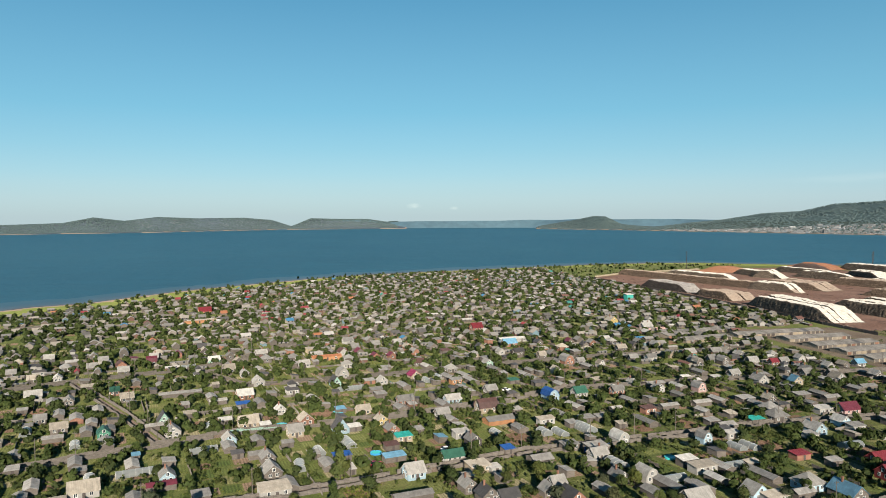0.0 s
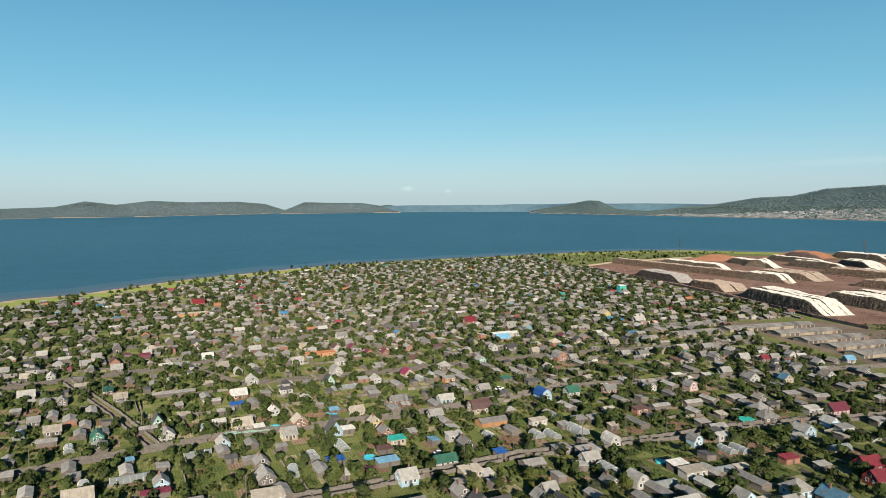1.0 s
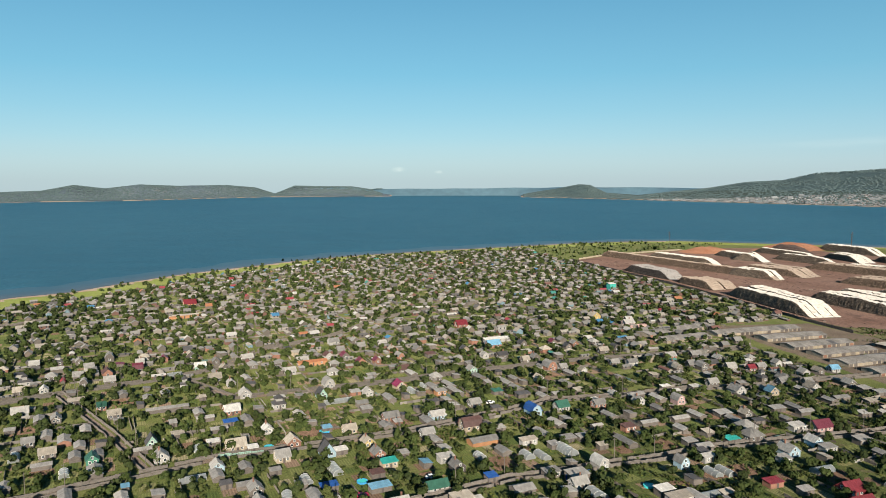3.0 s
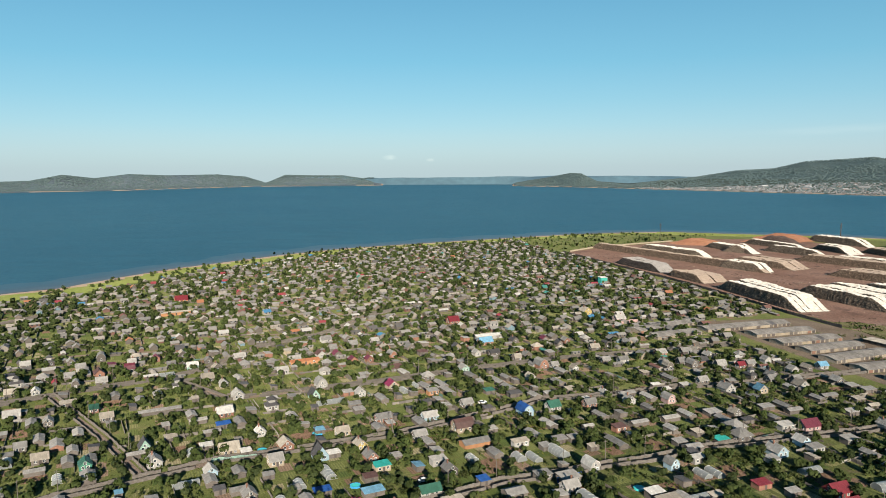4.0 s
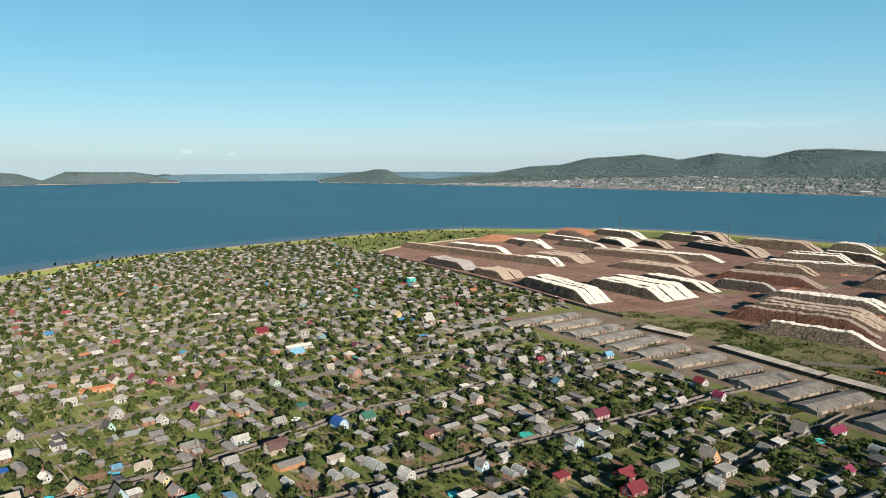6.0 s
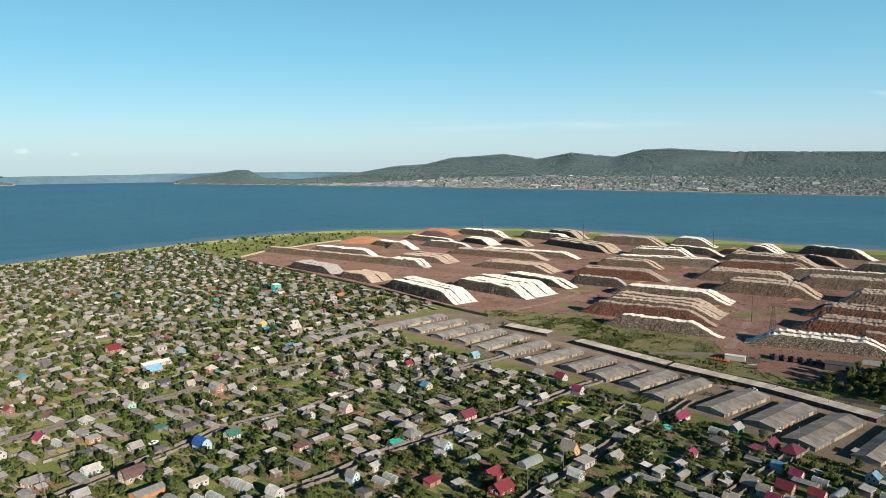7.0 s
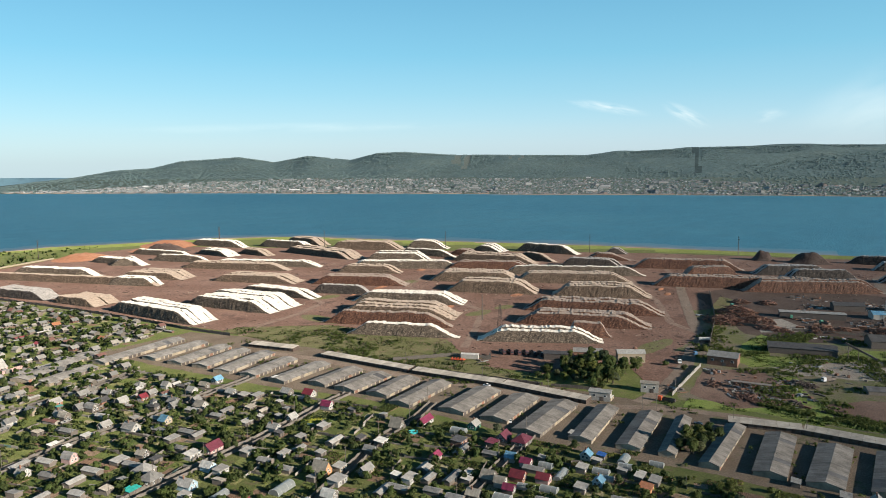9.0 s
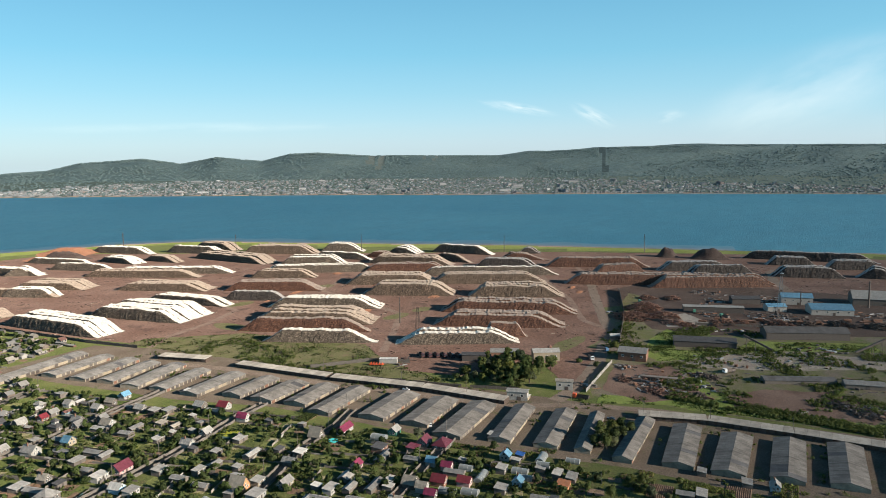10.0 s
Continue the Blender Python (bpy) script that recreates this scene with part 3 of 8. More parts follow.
def build_land():
    az = np.concatenate([np.arange(-180, -45, 3.0), np.arange(-45, 100, 0.25), np.arange(100, 180, 3.0)])
    rr = np.concatenate([[0.01, 80.0], np.geomspace(160, 1500, 110), np.geomspace(1540, 4930, 90)])
    A, R = np.meshgrid(np.radians(az), rr, indexing="ij")
    X, Y = R * np.sin(A), R * np.cos(A)
    s = inland(X, Y)
    near = np.clip(-1.3 + s * 0.06, -5, 0.0)
    wob = np.array([noise.noise((x * 0.004, y * 0.004, 3.0)) for x, y in zip(X.ravel(), Y.ravel())]).reshape(X.shape)
    far = far_height(np.degrees(A), R)
    far = far + np.where(far > 8, wob * 0.09 * far, 0)
    Z = np.where(R > 2000, far, near)
    Z = np.where((R > 2000) & (np.cos(A) < -0.3), -0.05, Z)
    na, nr = A.shape
    verts = np.stack([X, Y, Z], -1).reshape(-1, 3)
    i, j = np.meshgrid(np.arange(na), np.arange(nr - 1), indexing="ij")
    a, b = i * nr + j, ((i + 1) % na) * nr + j
    quads = np.stack([a, a + 1, b + 1, b], -1).reshape(-1, 4)
    me = bpy.data.meshes.new("ground")
    me.from_pydata(verts.tolist(), [], quads.tolist())
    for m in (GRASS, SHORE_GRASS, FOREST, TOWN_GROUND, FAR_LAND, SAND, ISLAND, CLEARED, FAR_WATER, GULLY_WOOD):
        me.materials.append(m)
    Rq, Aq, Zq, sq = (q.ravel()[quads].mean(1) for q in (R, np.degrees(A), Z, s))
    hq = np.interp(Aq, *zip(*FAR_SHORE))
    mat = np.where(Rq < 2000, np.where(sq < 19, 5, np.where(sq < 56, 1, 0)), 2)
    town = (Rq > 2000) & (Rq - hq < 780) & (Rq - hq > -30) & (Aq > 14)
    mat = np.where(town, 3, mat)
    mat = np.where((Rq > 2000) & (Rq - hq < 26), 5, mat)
    # raised outer strip stands in for far water and shore, haze in its colours
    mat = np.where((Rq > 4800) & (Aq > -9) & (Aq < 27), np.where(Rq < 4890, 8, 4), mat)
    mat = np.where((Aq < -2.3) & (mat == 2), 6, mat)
    share = (Rq - hq) / np.interp(Aq, *zip(*REACH))
    for head, half, low in CLEARINGS:
        mat = np.where((np.abs(Aq - head - (share - 0.8) * 1.2) < half) & (share > low) & (share < 1.02) & (Rq > 2000), 7, mat)
    mat = np.where((np.abs(Aq - GULLY[0] - (1 - share) * 0.5) < GULLY[1]) & (share > GULLY[2]) & (share < 1.03) & (Rq > 2000), 9, mat)
    me.polygons.foreach_set("material_index", mat.astype(np.int32))
    me.polygons.foreach_set("use_smooth", [True] * len(quads))
    me.update()
    structure("ground", me, [], "grassy lakeside land with wooded hills across the lake")
    w = Mesh()
    n = 96
    ring = [(4940 * math.sin(2 * math.pi * k / n), 4940 * math.cos(2 * math.pi * k / n), -1.0) for k in range(n)]
    w.add(ring, [tuple(reversed(range(n)))])
    structure("water", w, WATER, "deep blue lake with small wind ripples")


build_land()


def sheet(name, outline, z, mat, label):
    """A thin layer on the ground inside an outline, with a ragged edge."""
    pts = []
    for (ax, ay), (bx, by) in zip(outline, outline[1:] + outline[:1]):
        n = max(1, int(math.hypot(bx - ax, by - ay) / 6))
        for k in range(n):
            x, y = ax + (bx - ax) * k / n, ay + (by - ay) * k / n
            pts.append((x + 1.5 * noise.noise((x * 0.1, y * 0.1, 1)), y + 1.5 * noise.noise((x * 0.1, y * 0.1, 7)), z))
    me = Mesh()
    me.add(pts, [tuple(range(len(pts)))])
    bm = bmesh.new()
    bm.from_mesh(me.data(name, [mat]))
    bmesh.ops.triangulate(bm, faces=bm.faces[:])
    for f in bm.faces:
        if f.normal.z < 0:
            f.normal_flip()
    data = bpy.data.meshes.new(name)
    bm.to_mesh(data)
    data.materials.append(mat)
    return structure(name, data, [], label)


def resample(line, step):
    out = []
    for (ax, ay), (bx, by) in zip(line, line[1:]):
        n = max(1, round(math.hypot(bx - ax, by - ay) / step))
        out += [(ax + (bx - ax) * k / n, ay + (by - ay) * k / n) for k in range(n)]
    return out + [line[-1]]


def offset_line(line, d):
    out = []
    for i, (x, y) in enumerate(line):
        a, b = line[max(i - 1, 0)], line[min(i + 1, len(line) - 1)]
        dx, dy = b[0] - a[0], b[1] - a[1]
        k = math.hypot(dx, dy) or 1
        out.append((x - dy / k * d, y + dx / k * d))
    return out


def ribbon(name, line, width, z, mat, label):
    line = resample(line, 4.0)
    me = Mesh()
    pts = []
    for i, (l, r) in enumerate(zip(offset_line(line, width / 2), offset_line(line, -width / 2))):
        k = 1 + 0.25 * noise.noise((l[0] * 0.15, l[1] * 0.15, 5))
        mx, my = (l[0] + r[0]) / 2, (l[1] + r[1]) / 2
        pts += [(mx + (l[0] - mx) * k, my + (l[1] - my) * k, z), (mx, my, z + 0.05), (mx + (r[0] - mx) * k, my + (r[1] - my) * k, z)]
    me.add(pts, [f for i in range(len(line) - 1) for f in ((3 * i, 3 * i + 1, 3 * i + 4, 3 * i + 3), (3 * i + 1, 3 * i + 2, 3 * i + 5, 3 * i + 4))])
    for i, f in enumerate(me.f):
        me.f[i] = tuple(reversed(f))
    return structure(name, me, mat, label)


# muddy shallows along the near shore, paler towards the land
SHALLOWS = [plain("muddy_shallows_" + str(k), c, 0.35, 0.12, scale=0.03, fine=0.2, relief=0, by_object=0, matt=0.0) for k, c in enumerate(((0.062, 0.118, 0.148), (0.1, 0.125, 0.14), (0.155, 0.145, 0.14)))]
shore_line = resample(SHORE[1:-3], 8.0)
for k, wide in enumerate((46, 27, 12)):
    me = Mesh()
    pts = []
    for (x, y), (ox, oy) in zip(shore_line, offset_line(shore_line, 1.0)):
        reach = wide * (1 + 0.5 * noise.noise((x * 0.012, y * 0.012, k * 3.0)) + 0.25 * noise.noise((x * 0.05, y * 0.05, k)))
        z = -0.97 + 0.04 * k + 0.01 * noise.noise((x * 0.3, y * 0.3, 8.0))
        pts += [(x - (ox - x) * 4, y - (oy - y) * 4, z), (x + (ox - x) * reach, y + (oy - y) * reach, z)]
    me.add(pts, [(2 * i, 2 * i + 2, 2 * i + 3, 2 * i + 1) for i in range(len(shore_line) - 1)])
    structure("shallows", me, SHALLOWS[k], "muddy shallow water along the lake shore")

YARD = [(199, 958), (249, 1007), (378, 1081), (462, 1120), (540, 1120), (610, 1050), (699, 892), (784, 745), (877, 600), (964, 458), (1025, 311), (1084, 175), (1100, -84), (784, -84), (700, 196), (616, 258), (531, 213), (462, 210), (420, 221), (367, 325), (344, 420), (316, 476), (297, 543), (288, 581), (276, 651), (259, 727), (230, 837)]
sheet("yard_ground", YARD, 0.05, YARD_SOIL, "reddish-brown bare soil of a log yard")
sheet("scrap_ground", [(381, 165), (462, 210), (531, 213), (616, 258), (700, 196), (784, -84), (406, -84), (399, 28)], 0.04, WEEDS, "weedy gravel ground of a sawmill yard")
sheet("garage_ground", [(210, 521), (287, 529), (314, 462), (325, 399), (344, 315), (357, 224), (367, 168), (381, 84), (386, -28), (308, -28), (298, 112), (282, 168), (276, 238), (266, 308), (244, 364), (222, 462)], 0.05, GARAGE_DIRT, "packed pinkish dirt between garages")
ribbon("road_1", [(290, 432), (300, 395), (308, 345), (315, 300), (327, 258), (333, 226), (340, 195), (354, 176), (367, 152), (376, 125), (382, 86), (388, 52), (394, 18), (402, -56)], 7, 0.12, DIRT, "dusty unpaved road past the garages")
ribbon("road_2", [(361, 179), (386, 178), (416, 183), (451, 190), (494, 204), (531, 211), (564, 232), (616, 259), (693, 298), (784, 343)], 9, 0.14, DIRT, "pale dusty road into the log yard")
ribbon("road_3", [(784, 126), (854, 154), (910, 168), (980, 154), (1036, 182)], 10, 0.14, DIRT, "pale dirt track through the log yard")

TUFTED = []
for name, outline, z, mat, label in (
        ("verge", [(303, 512), (321, 513), (374, 462), (400, 355), (378, 322), (360, 262), (349, 262), (336, 318), (324, 392), (312, 440)], 0.09, YARD_GRASS, "patchy grass strip behind the lock-ups"),
        ("meadow", [(470, 158), (506, 156), (520, 120), (560, 116), (598, 42), (575, 31), (537, 99), (505, 128), (484, 140)], 0.08, MEADOW, "bright rank grass beside the timber sheds"),
        ("meadow", [(387, 112), (405, 131), (452, 140), (470, 128), (446, 118), (429, 108), (420, 92), (387, 92)], 0.08, MEADOW, "bright rank grass in the mill yard"),
        ("meadow", [(528, 181), (566, 180), (556, 168), (504, 155), (471, 154), (480, 170)], 0.085, MEADOW, "bright rank grass behind the brick workshop"),
        ("bare_ground", [(478, 145), (500, 138), (540, 118), (546, 100), (554, 25), (533, 22), (500, 70), (483, 99), (474, 125)], 0.075, GRAVEL, "pale trodden bare ground of the mill yard"),
        ("bare_ground", [(443, 177), (470, 150), (436, 122), (410, 109), (386, 136), (394, 164)], 0.095, DARK_SOIL, "red-brown bare soil with timber scraps"),
        ("bare_ground", [(423, 100), (446, 84), (460, 50), (440, 20), (415, 26), (411, 59), (404, 91)], 0.095, DARK_SOIL, "red-brown bare soil with timber scraps"),
        ("verge", [(370, 158), (387, 124), (392, 90), (404, 10), (412, -40), (424, -40), (418, 21), (405, 91), (395, 135), (386, 161)], 0.07, MEADOW, "rank grass verge beside the garage road"),
        ("bare_ground", [(572, 182), (611, 199), (632, 185), (600, 152)], 0.1, CONCRETE_SLAB, "worn concrete slab of the sorting yard"),
        ("bare_ground", [(560, 190), (700, 290), (790, 250), (800, 20), (640, 10), (610, 60), (560, 150)], 0.06, MILL_SOIL, "dark trampled soil of the sawmill")):
    sheet(name, outline, z, mat, label)
    if mat in (YARD_GRASS, MEADOW):
        TUFTED.append(outline)
sheet("flower_bed", [(227, 309), (233, 295), (227, 285), (219, 296)], 0.09, MUSTARD, "bright yellow-green flowering patch in a garden")
# garden area in a darker green-brown than the surrounding grass
sheet("garden_ground", [(20, 215), (60, 300), (110, 340), (200, 352), (235, 330), (268, 250), (272, 180), (300, 120), (310, 40), (210, 40), (100, 150)], 0.03, GARDEN, "green-brown garden ground with grass, darker than the grass around")

STREETS = [
    [(-196, 210), (-137, 237), (-127, 245), (-104, 259), (-81, 274), (-43, 287), (-11, 300), (14, 314), (48, 335), (60, 344), (99, 350), (133, 361), (165, 364), (200, 374), (238, 382), (259, 388)],
    [(-84, 196), (-28, 221), (11, 241), (29, 251), (55, 258), (73, 265), (90, 269), (116, 280), (136, 284), (189, 295), (224, 304), (245, 311), (267, 315)],
    [(112, 196), (153, 217), (202, 237), (235, 251), (262, 256), (287, 266)],
    [(168, 161), (210, 179), (251, 189), (284, 197)],
    [(-189, 361), (-174, 344), (-137, 302), (-105, 262)],
    [(-224, 333), (-181, 364), (-162, 375), (-139, 389), (-123, 406), (-104, 456), (-71, 486), (-59, 508), (-41, 550), (-11, 584), (42, 623)],
    [(-336, 518), (-311, 533), (-290, 574), (-255, 595), (-213, 610), (-154, 644)],
    [(-139, 389), (-97, 351), (-70, 360), (-28, 375), (28, 399), (84, 420), (154, 437), (210, 451)],
    [(-266, 420), (-195, 445), (-157, 448), (-132, 480), (-98, 493)],
    [(-41, 550), (42, 563), (126, 588), (210, 599), (273, 605)],
]
for k, line in enumerate(STREETS):
    ribbon("street", line, 2.4 if k == 4 else 3.6, 0.1, DIRT, "narrow dirt lane between garden fences")

for line in ([(306, 486), (335, 505), (385, 518), (430, 540), (446, 600), (455, 680), (520, 700)], [(390, 330), (440, 360), (500, 400), (525, 470), (545, 540), (620, 580)], [(535, 212), (560, 250), (640, 300), (700, 350), (770, 400), (800, 480)], [(700, 300), (760, 330), (850, 390), (900, 480)]):
    ribbon("yard_track", line, 6, 0.07, YARD_TRACK, "rutted pale track over the yard soil")

# ---- log yard ----
def log_stack(x0, y0, x1, y1, rows=3, high=8.0, tone="white", left=19.0, right=27.0, deep=7.6, label=""):
    """Parallel rows of logs between two ends of the front edge, sloping down at both ends."""
    length = math.hypot(x1 - x0, y1 - y0)
    turn = math.degrees(math.atan2(y1 - y0, x1 - x0))
    words = {"white": "long stack of logs with sun-bleached tops", "tan": "long stack of tan peeled logs", "red": "long stack of reddish-brown logs", "dark": "long stack of dark grey logs"}
    ob = thing("log_stack", x0, y0, 0.05, turn, label or words[tone] + " on bare yard soil", "log stack", "log stacks")
    left, right = min(left, length * 0.42), min(right, length * 0.45)
    high *= 1.12 if x0 > 350 else 1.0
    rng = random.Random(int(x0 * 7 + y0 * 13))
    for k in range(rows):
        shift = rng.uniform(-2.5, 2.5)
        hk = high * rng.uniform(0.9, 1.06)
        me = Mesh()
        n = max(8, int(length / 1.5))
        ya, yb = k * deep, k * deep + deep - 0.15
        pts = []
        for i in range(n + 1):
            x = length * i / n
            q = min(1, max(0, (x - shift * 0.5) / left), max(0, (length - x + shift) / right))
            z = hk * (0.4 * q + 0.6 * float(smooth01(q))) * (1 + 0.1 * noise.noise((x * 0.06 + x0, k * 3.1, y0)))
            zs = max(0.25, z)
            z = max(0.25, z + (rng.uniform(-0.4, 0.4) if z > 0.9 else 0))
            j1 = lambda a: rng.uniform(-a, a)
            f = 0.16 * z if k == 0 else 0.0
            b = 0.2 * z if k == rows - 1 else 0.0
            pts += [(x + j1(0.3), ya - 0.2 - f * (1 - s) + j1(0.3) * (s > 0), zs * s) for s in (0, 0.17, 0.34, 0.5, 0.66, 0.82)]
            pts += [(x, ya + 0.15 + j1(0.15), z * 0.97), (x, ya + 1.1 + j1(0.3), z + j1(0.25) * min(1, z)), (x, yb - 1.1 + j1(0.3), z + j1(0.25) * min(1, z)), (x, yb - 0.12 + j1(0.1), z * 0.98), (x, yb - 0.1 + b * 0.4 + j1(0.15), z * 0.6), (x, yb + 0.1 + b, 0)]
        faces, mats = [], []
        for i in range(n):
            for j in range(11):
                a = i * 12 + j
                faces.append((a, a + 12, a + 13, a + 1))
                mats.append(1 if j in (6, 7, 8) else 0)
        me.v, me.f, me.m = pts, faces, mats
        me.f += [tuple(range(12)), tuple(reversed([n * 12 + j for j in range(12)]))]
        me.m += [0, 0]
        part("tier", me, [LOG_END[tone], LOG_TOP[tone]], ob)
    return ob


def heap(x, y, rx, ry, high, turn, mat, label):
    """A dumped heap of bark or soil with a lumpy crest."""
    me = Mesh()
    na, nr = 36, 9
    pts = [(0, 0, high)]
    for j in range(1, nr + 1):
        q = j / nr
        for i in range(na):
            a = 2 * math.pi * i / na
            k = q * (1 + 0.12 * noise.noise((math.cos(a) * 2 + x, math.sin(a) * 2 + y, 1)))
            px, py = k * rx * math.cos(a), k * ry * math.sin(a)
            z = high * (1 - smooth01((q - 0.25) / 0.75)) * (1 + 0.25 * noise.noise((px * 0.15 + x, py * 0.15, 2))) if j < nr else -0.1
            pts.append((px, py, z))
    faces = [(0, 1 + i, 1 + (i + 1) % na) for i in range(na)]
    for j in range(nr - 1):
        for i in range(na):
            a, b = 1 + j * na + i, 1 + j * na + (i + 1) % na
            faces.append((a, a + na, b + na, b))
    me.v, me.f, me.m = pts, faces, [0] * len(faces)
    ob = structure("bark_mound", me, mat, label, True, "")
    ob.matrix_basis = pose(x, y, 0.05, 0, 0, turn)
    return tagged(ob, label, "heap", "heaps in the log yard")


log_stack(282, 668, 300, 548, 5, 10.5, "white", left=20, right=24, deep=5.4)
log_stack(342, 639, 368, 536, 7, 10.3, "white", left=20, right=24, deep=6.6)
log_stack(415, 662, 434, 561, 2, 7.0, "white", left=20, right=24)
log_stack(233, 851, 261, 763, 3, 8.6, "dark", left=18, right=22)
log_stack(263, 752, 279, 690, 4, 7.0, "tan", left=13, right=15)
log_stack(243, 1017, 373, 754, 1, 8.2, "tan", left=20, right=24)
log_stack(302, 991, 358, 875, 2, 8.5, "white", left=20, right=24)
log_stack(372, 850, 413, 772, 4, 7.4, "tan", left=18, right=20)
log_stack(409, 1020, 436, 920, 2, 7.0, "white", left=20, right=24)
log_stack(430, 742, 477, 647, 4, 7.0, "tan", left=20, right=24)
log_stack(493, 858, 575, 725, 2, 7.6, "white", left=20, right=24)
log_stack(343, 811, 373, 756, 2, 9.3, "white", left=13, right=15)
log_stack(363, 428, 408, 350, 1, 8.9, "white", left=18, right=22)
log_stack(375, 475, 431, 377, 1, 9.4, "red", left=20, right=24)
log_stack(404, 491, 452, 393, 5, 8.8, "tan", left=20, right=24, deep=6.6)
log_stack(453, 525, 506, 428, 3, 8.7, "white", left=20, right=24)
log_stack(456, 594, 489, 534, 1, 8.9, "dark", left=14, right=16)
log_stack(489, 636, 546, 542, 3, 8.6, "red", left=20, right=24)
log_stack(563, 680, 604, 609, 2, 8.2, "tan", left=16, right=20)
log_stack(590, 692, 682, 578, 2, 8.3, "white", left=20, right=24)
log_stack(651, 729, 702, 651, 3, 10.3, "white", left=19, right=22)
log_stack(587, 548, 642, 455, 4, 10.2, "tan", left=20, right=24)
log_stack(550, 491, 594, 406, 4, 11.0, "tan", left=19, right=23)
log_stack(665, 591, 729, 499, 2, 9.9, "red", left=20, right=24)
log_stack(411, 335, 464, 258, 2, 8.2, "white", left=19, right=22)
log_stack(465, 291, 484, 262, 1, 10.3, "red", left=7, right=8)
log_stack(477, 348, 526, 250, 3, 8.9, "red", left=20, right=24)
log_stack(524, 374, 578, 263, 3, 9.0, "red", left=20, right=24)
log_stack(599, 392, 646, 307, 3, 10.6, "tan", left=19, right=23)
log_stack(638, 468, 708, 358, 3, 9.9, "tan", left=20, right=24)
log_stack(679, 514, 767, 372, 1, 9.9, "white", left=20, right=24)
log_stack(774, 495, 806, 420, 2, 10.3, "dark", left=16, right=20)
log_stack(714, 340, 796, 181, 2, 10.2, "red", left=20, right=24)
log_stack(783, 336, 832, 287, 2, 11.0, "red", left=14, right=17)
log_stack(819, 417, 877, 299, 2, 10.1, "red", left=20, right=24)
log_stack(738, 253, 813, 140, 2, 10.9, "red", left=20, right=24)
log_stack(837, 244, 873, 176, 2, 10.9, "dark", left=15, right=18)
log_stack(854, 283, 899, 205, 2, 11.0, "dark", left=18, right=22)
log_stack(1019, 225, 1045, 64, 1, 10.6, "dark", left=20, right=24)
log_stack(970, 184, 990, 130, 2, 10.1, "dark", left=12, right=14)
log_stack(877, 160, 902, 88, 2, 11.0, "dark", left=15, right=18)
log_stack(966, 117, 991, 56, 2, 10.2, "dark", left=13, right=16)
log_stack(410, 959, 439, 927, 3, 8.75, "white")
log_stack(469, 967, 507, 872, 1, 8.75, "white")
log_stack(460, 866, 532, 733, 2, 8.12, "tan")
log_stack(486, 1063, 522, 945, 1, 7.5, "white")
log_stack(549, 986, 556, 907, 3, 7.5, "white")
log_stack(602, 1095, 633, 985, 2, 8.75, "white")
log_stack(589, 938, 596, 869, 2, 7.5, "tan")
log_stack(661, 990, 689, 885, 2, 10, "white")
log_stack(715, 994, 723, 906, 3, 10, "tan")
log_stack(642, 894, 647, 749, 4, 8.75, "tan")
log_stack(707, 867, 764, 765, 4, 11.2, "tan")
log_stack(733, 745, 753, 649, 1, 8.75, "white")
log_stack(784, 782, 818, 721, 3, 11.2, "white")
log_stack(728, 639, 764, 524, 3, 10, "tan")
log_stack(830, 686, 838, 633, 3, 8.75, "white")
log_stack(868, 632, 880, 531, 2, 10.6, "white")
log_stack(798, 582, 798, 515, 1, 8.75, "tan")
log_stack(913, 511, 930, 480, 2, 7.5, "dark")
log_stack(774, 684, 788, 634, 2, 7.5, "red")
log_stack(844, 501, 870, 445, 2, 8.75, "red")
log_stack(915, 80, 922, 38, 2, 11.2, "dark")
heap(537, 1054, 41, 21, 10.4, -56, DARK_BARK, "lumpy heap of dark bark waste")
heap(579, 1118, 50, 40, 7.605, -57, BARK, "lumpy heap of reddish bark waste")
heap(986, 314, 16, 13, 11.7, -61, DARK_BARK, "lumpy heap of dark bark waste")
heap(993, 260, 27, 16, 13, -72, DARK_BARK, "lumpy heap of dark bark waste")
heap(417, 1062, 42, 34, 6.76, 5, BARK, "lumpy heap of reddish bark waste")
heap(539, 1079, 46, 28, 6.76, -1, BARK, "lumpy heap of reddish bark waste")

# bark, offcuts and lost logs trodden into the soil
LITTER = island_colors("bark_litter", [(0, (0.07, 0.042, 0.033)), (0.35, (0.12, 0.07, 0.052)), (0.6, (0.2, 0.13, 0.095)), (0.8, (0.05, 0.038, 0.034)), (0.93, (0.36, 0.29, 0.23))], 0.9)
lrng = random.Random(44)
litter = Mesh()
made = 0
while made < 5200:
    x, y = lrng.uniform(230, 1000), lrng.uniform(20, 1000)
    if noise.noise((x * 0.02, y * 0.02, 2.0)) + 0.5 * noise.noise((x * 0.09, y * 0.09, 6.0)) < -0.05 or math.hypot(x, y) > 1000 or not inside(np.array([x]), np.array([y]), YARD)[0]:
        continue
    made += 1
    if lrng.random() < 0.3:
        litter.box(x, y, 0.05, lrng.uniform(2, 5), 0.35, 0.3, lrng.uniform(0, 3.14))
    else:
        w = lrng.uniform(0.5, 1.7)
        litter.box(x, y, 0.04, w, w * lrng.uniform(0.5, 1), w * lrng.uniform(0.15, 0.4), lrng.uniform(0, 3.14), 0, 0.4)
structure("bark_litter", litter, LITTER, "bark, offcuts and stray logs on the yard soil", False, "stuff")

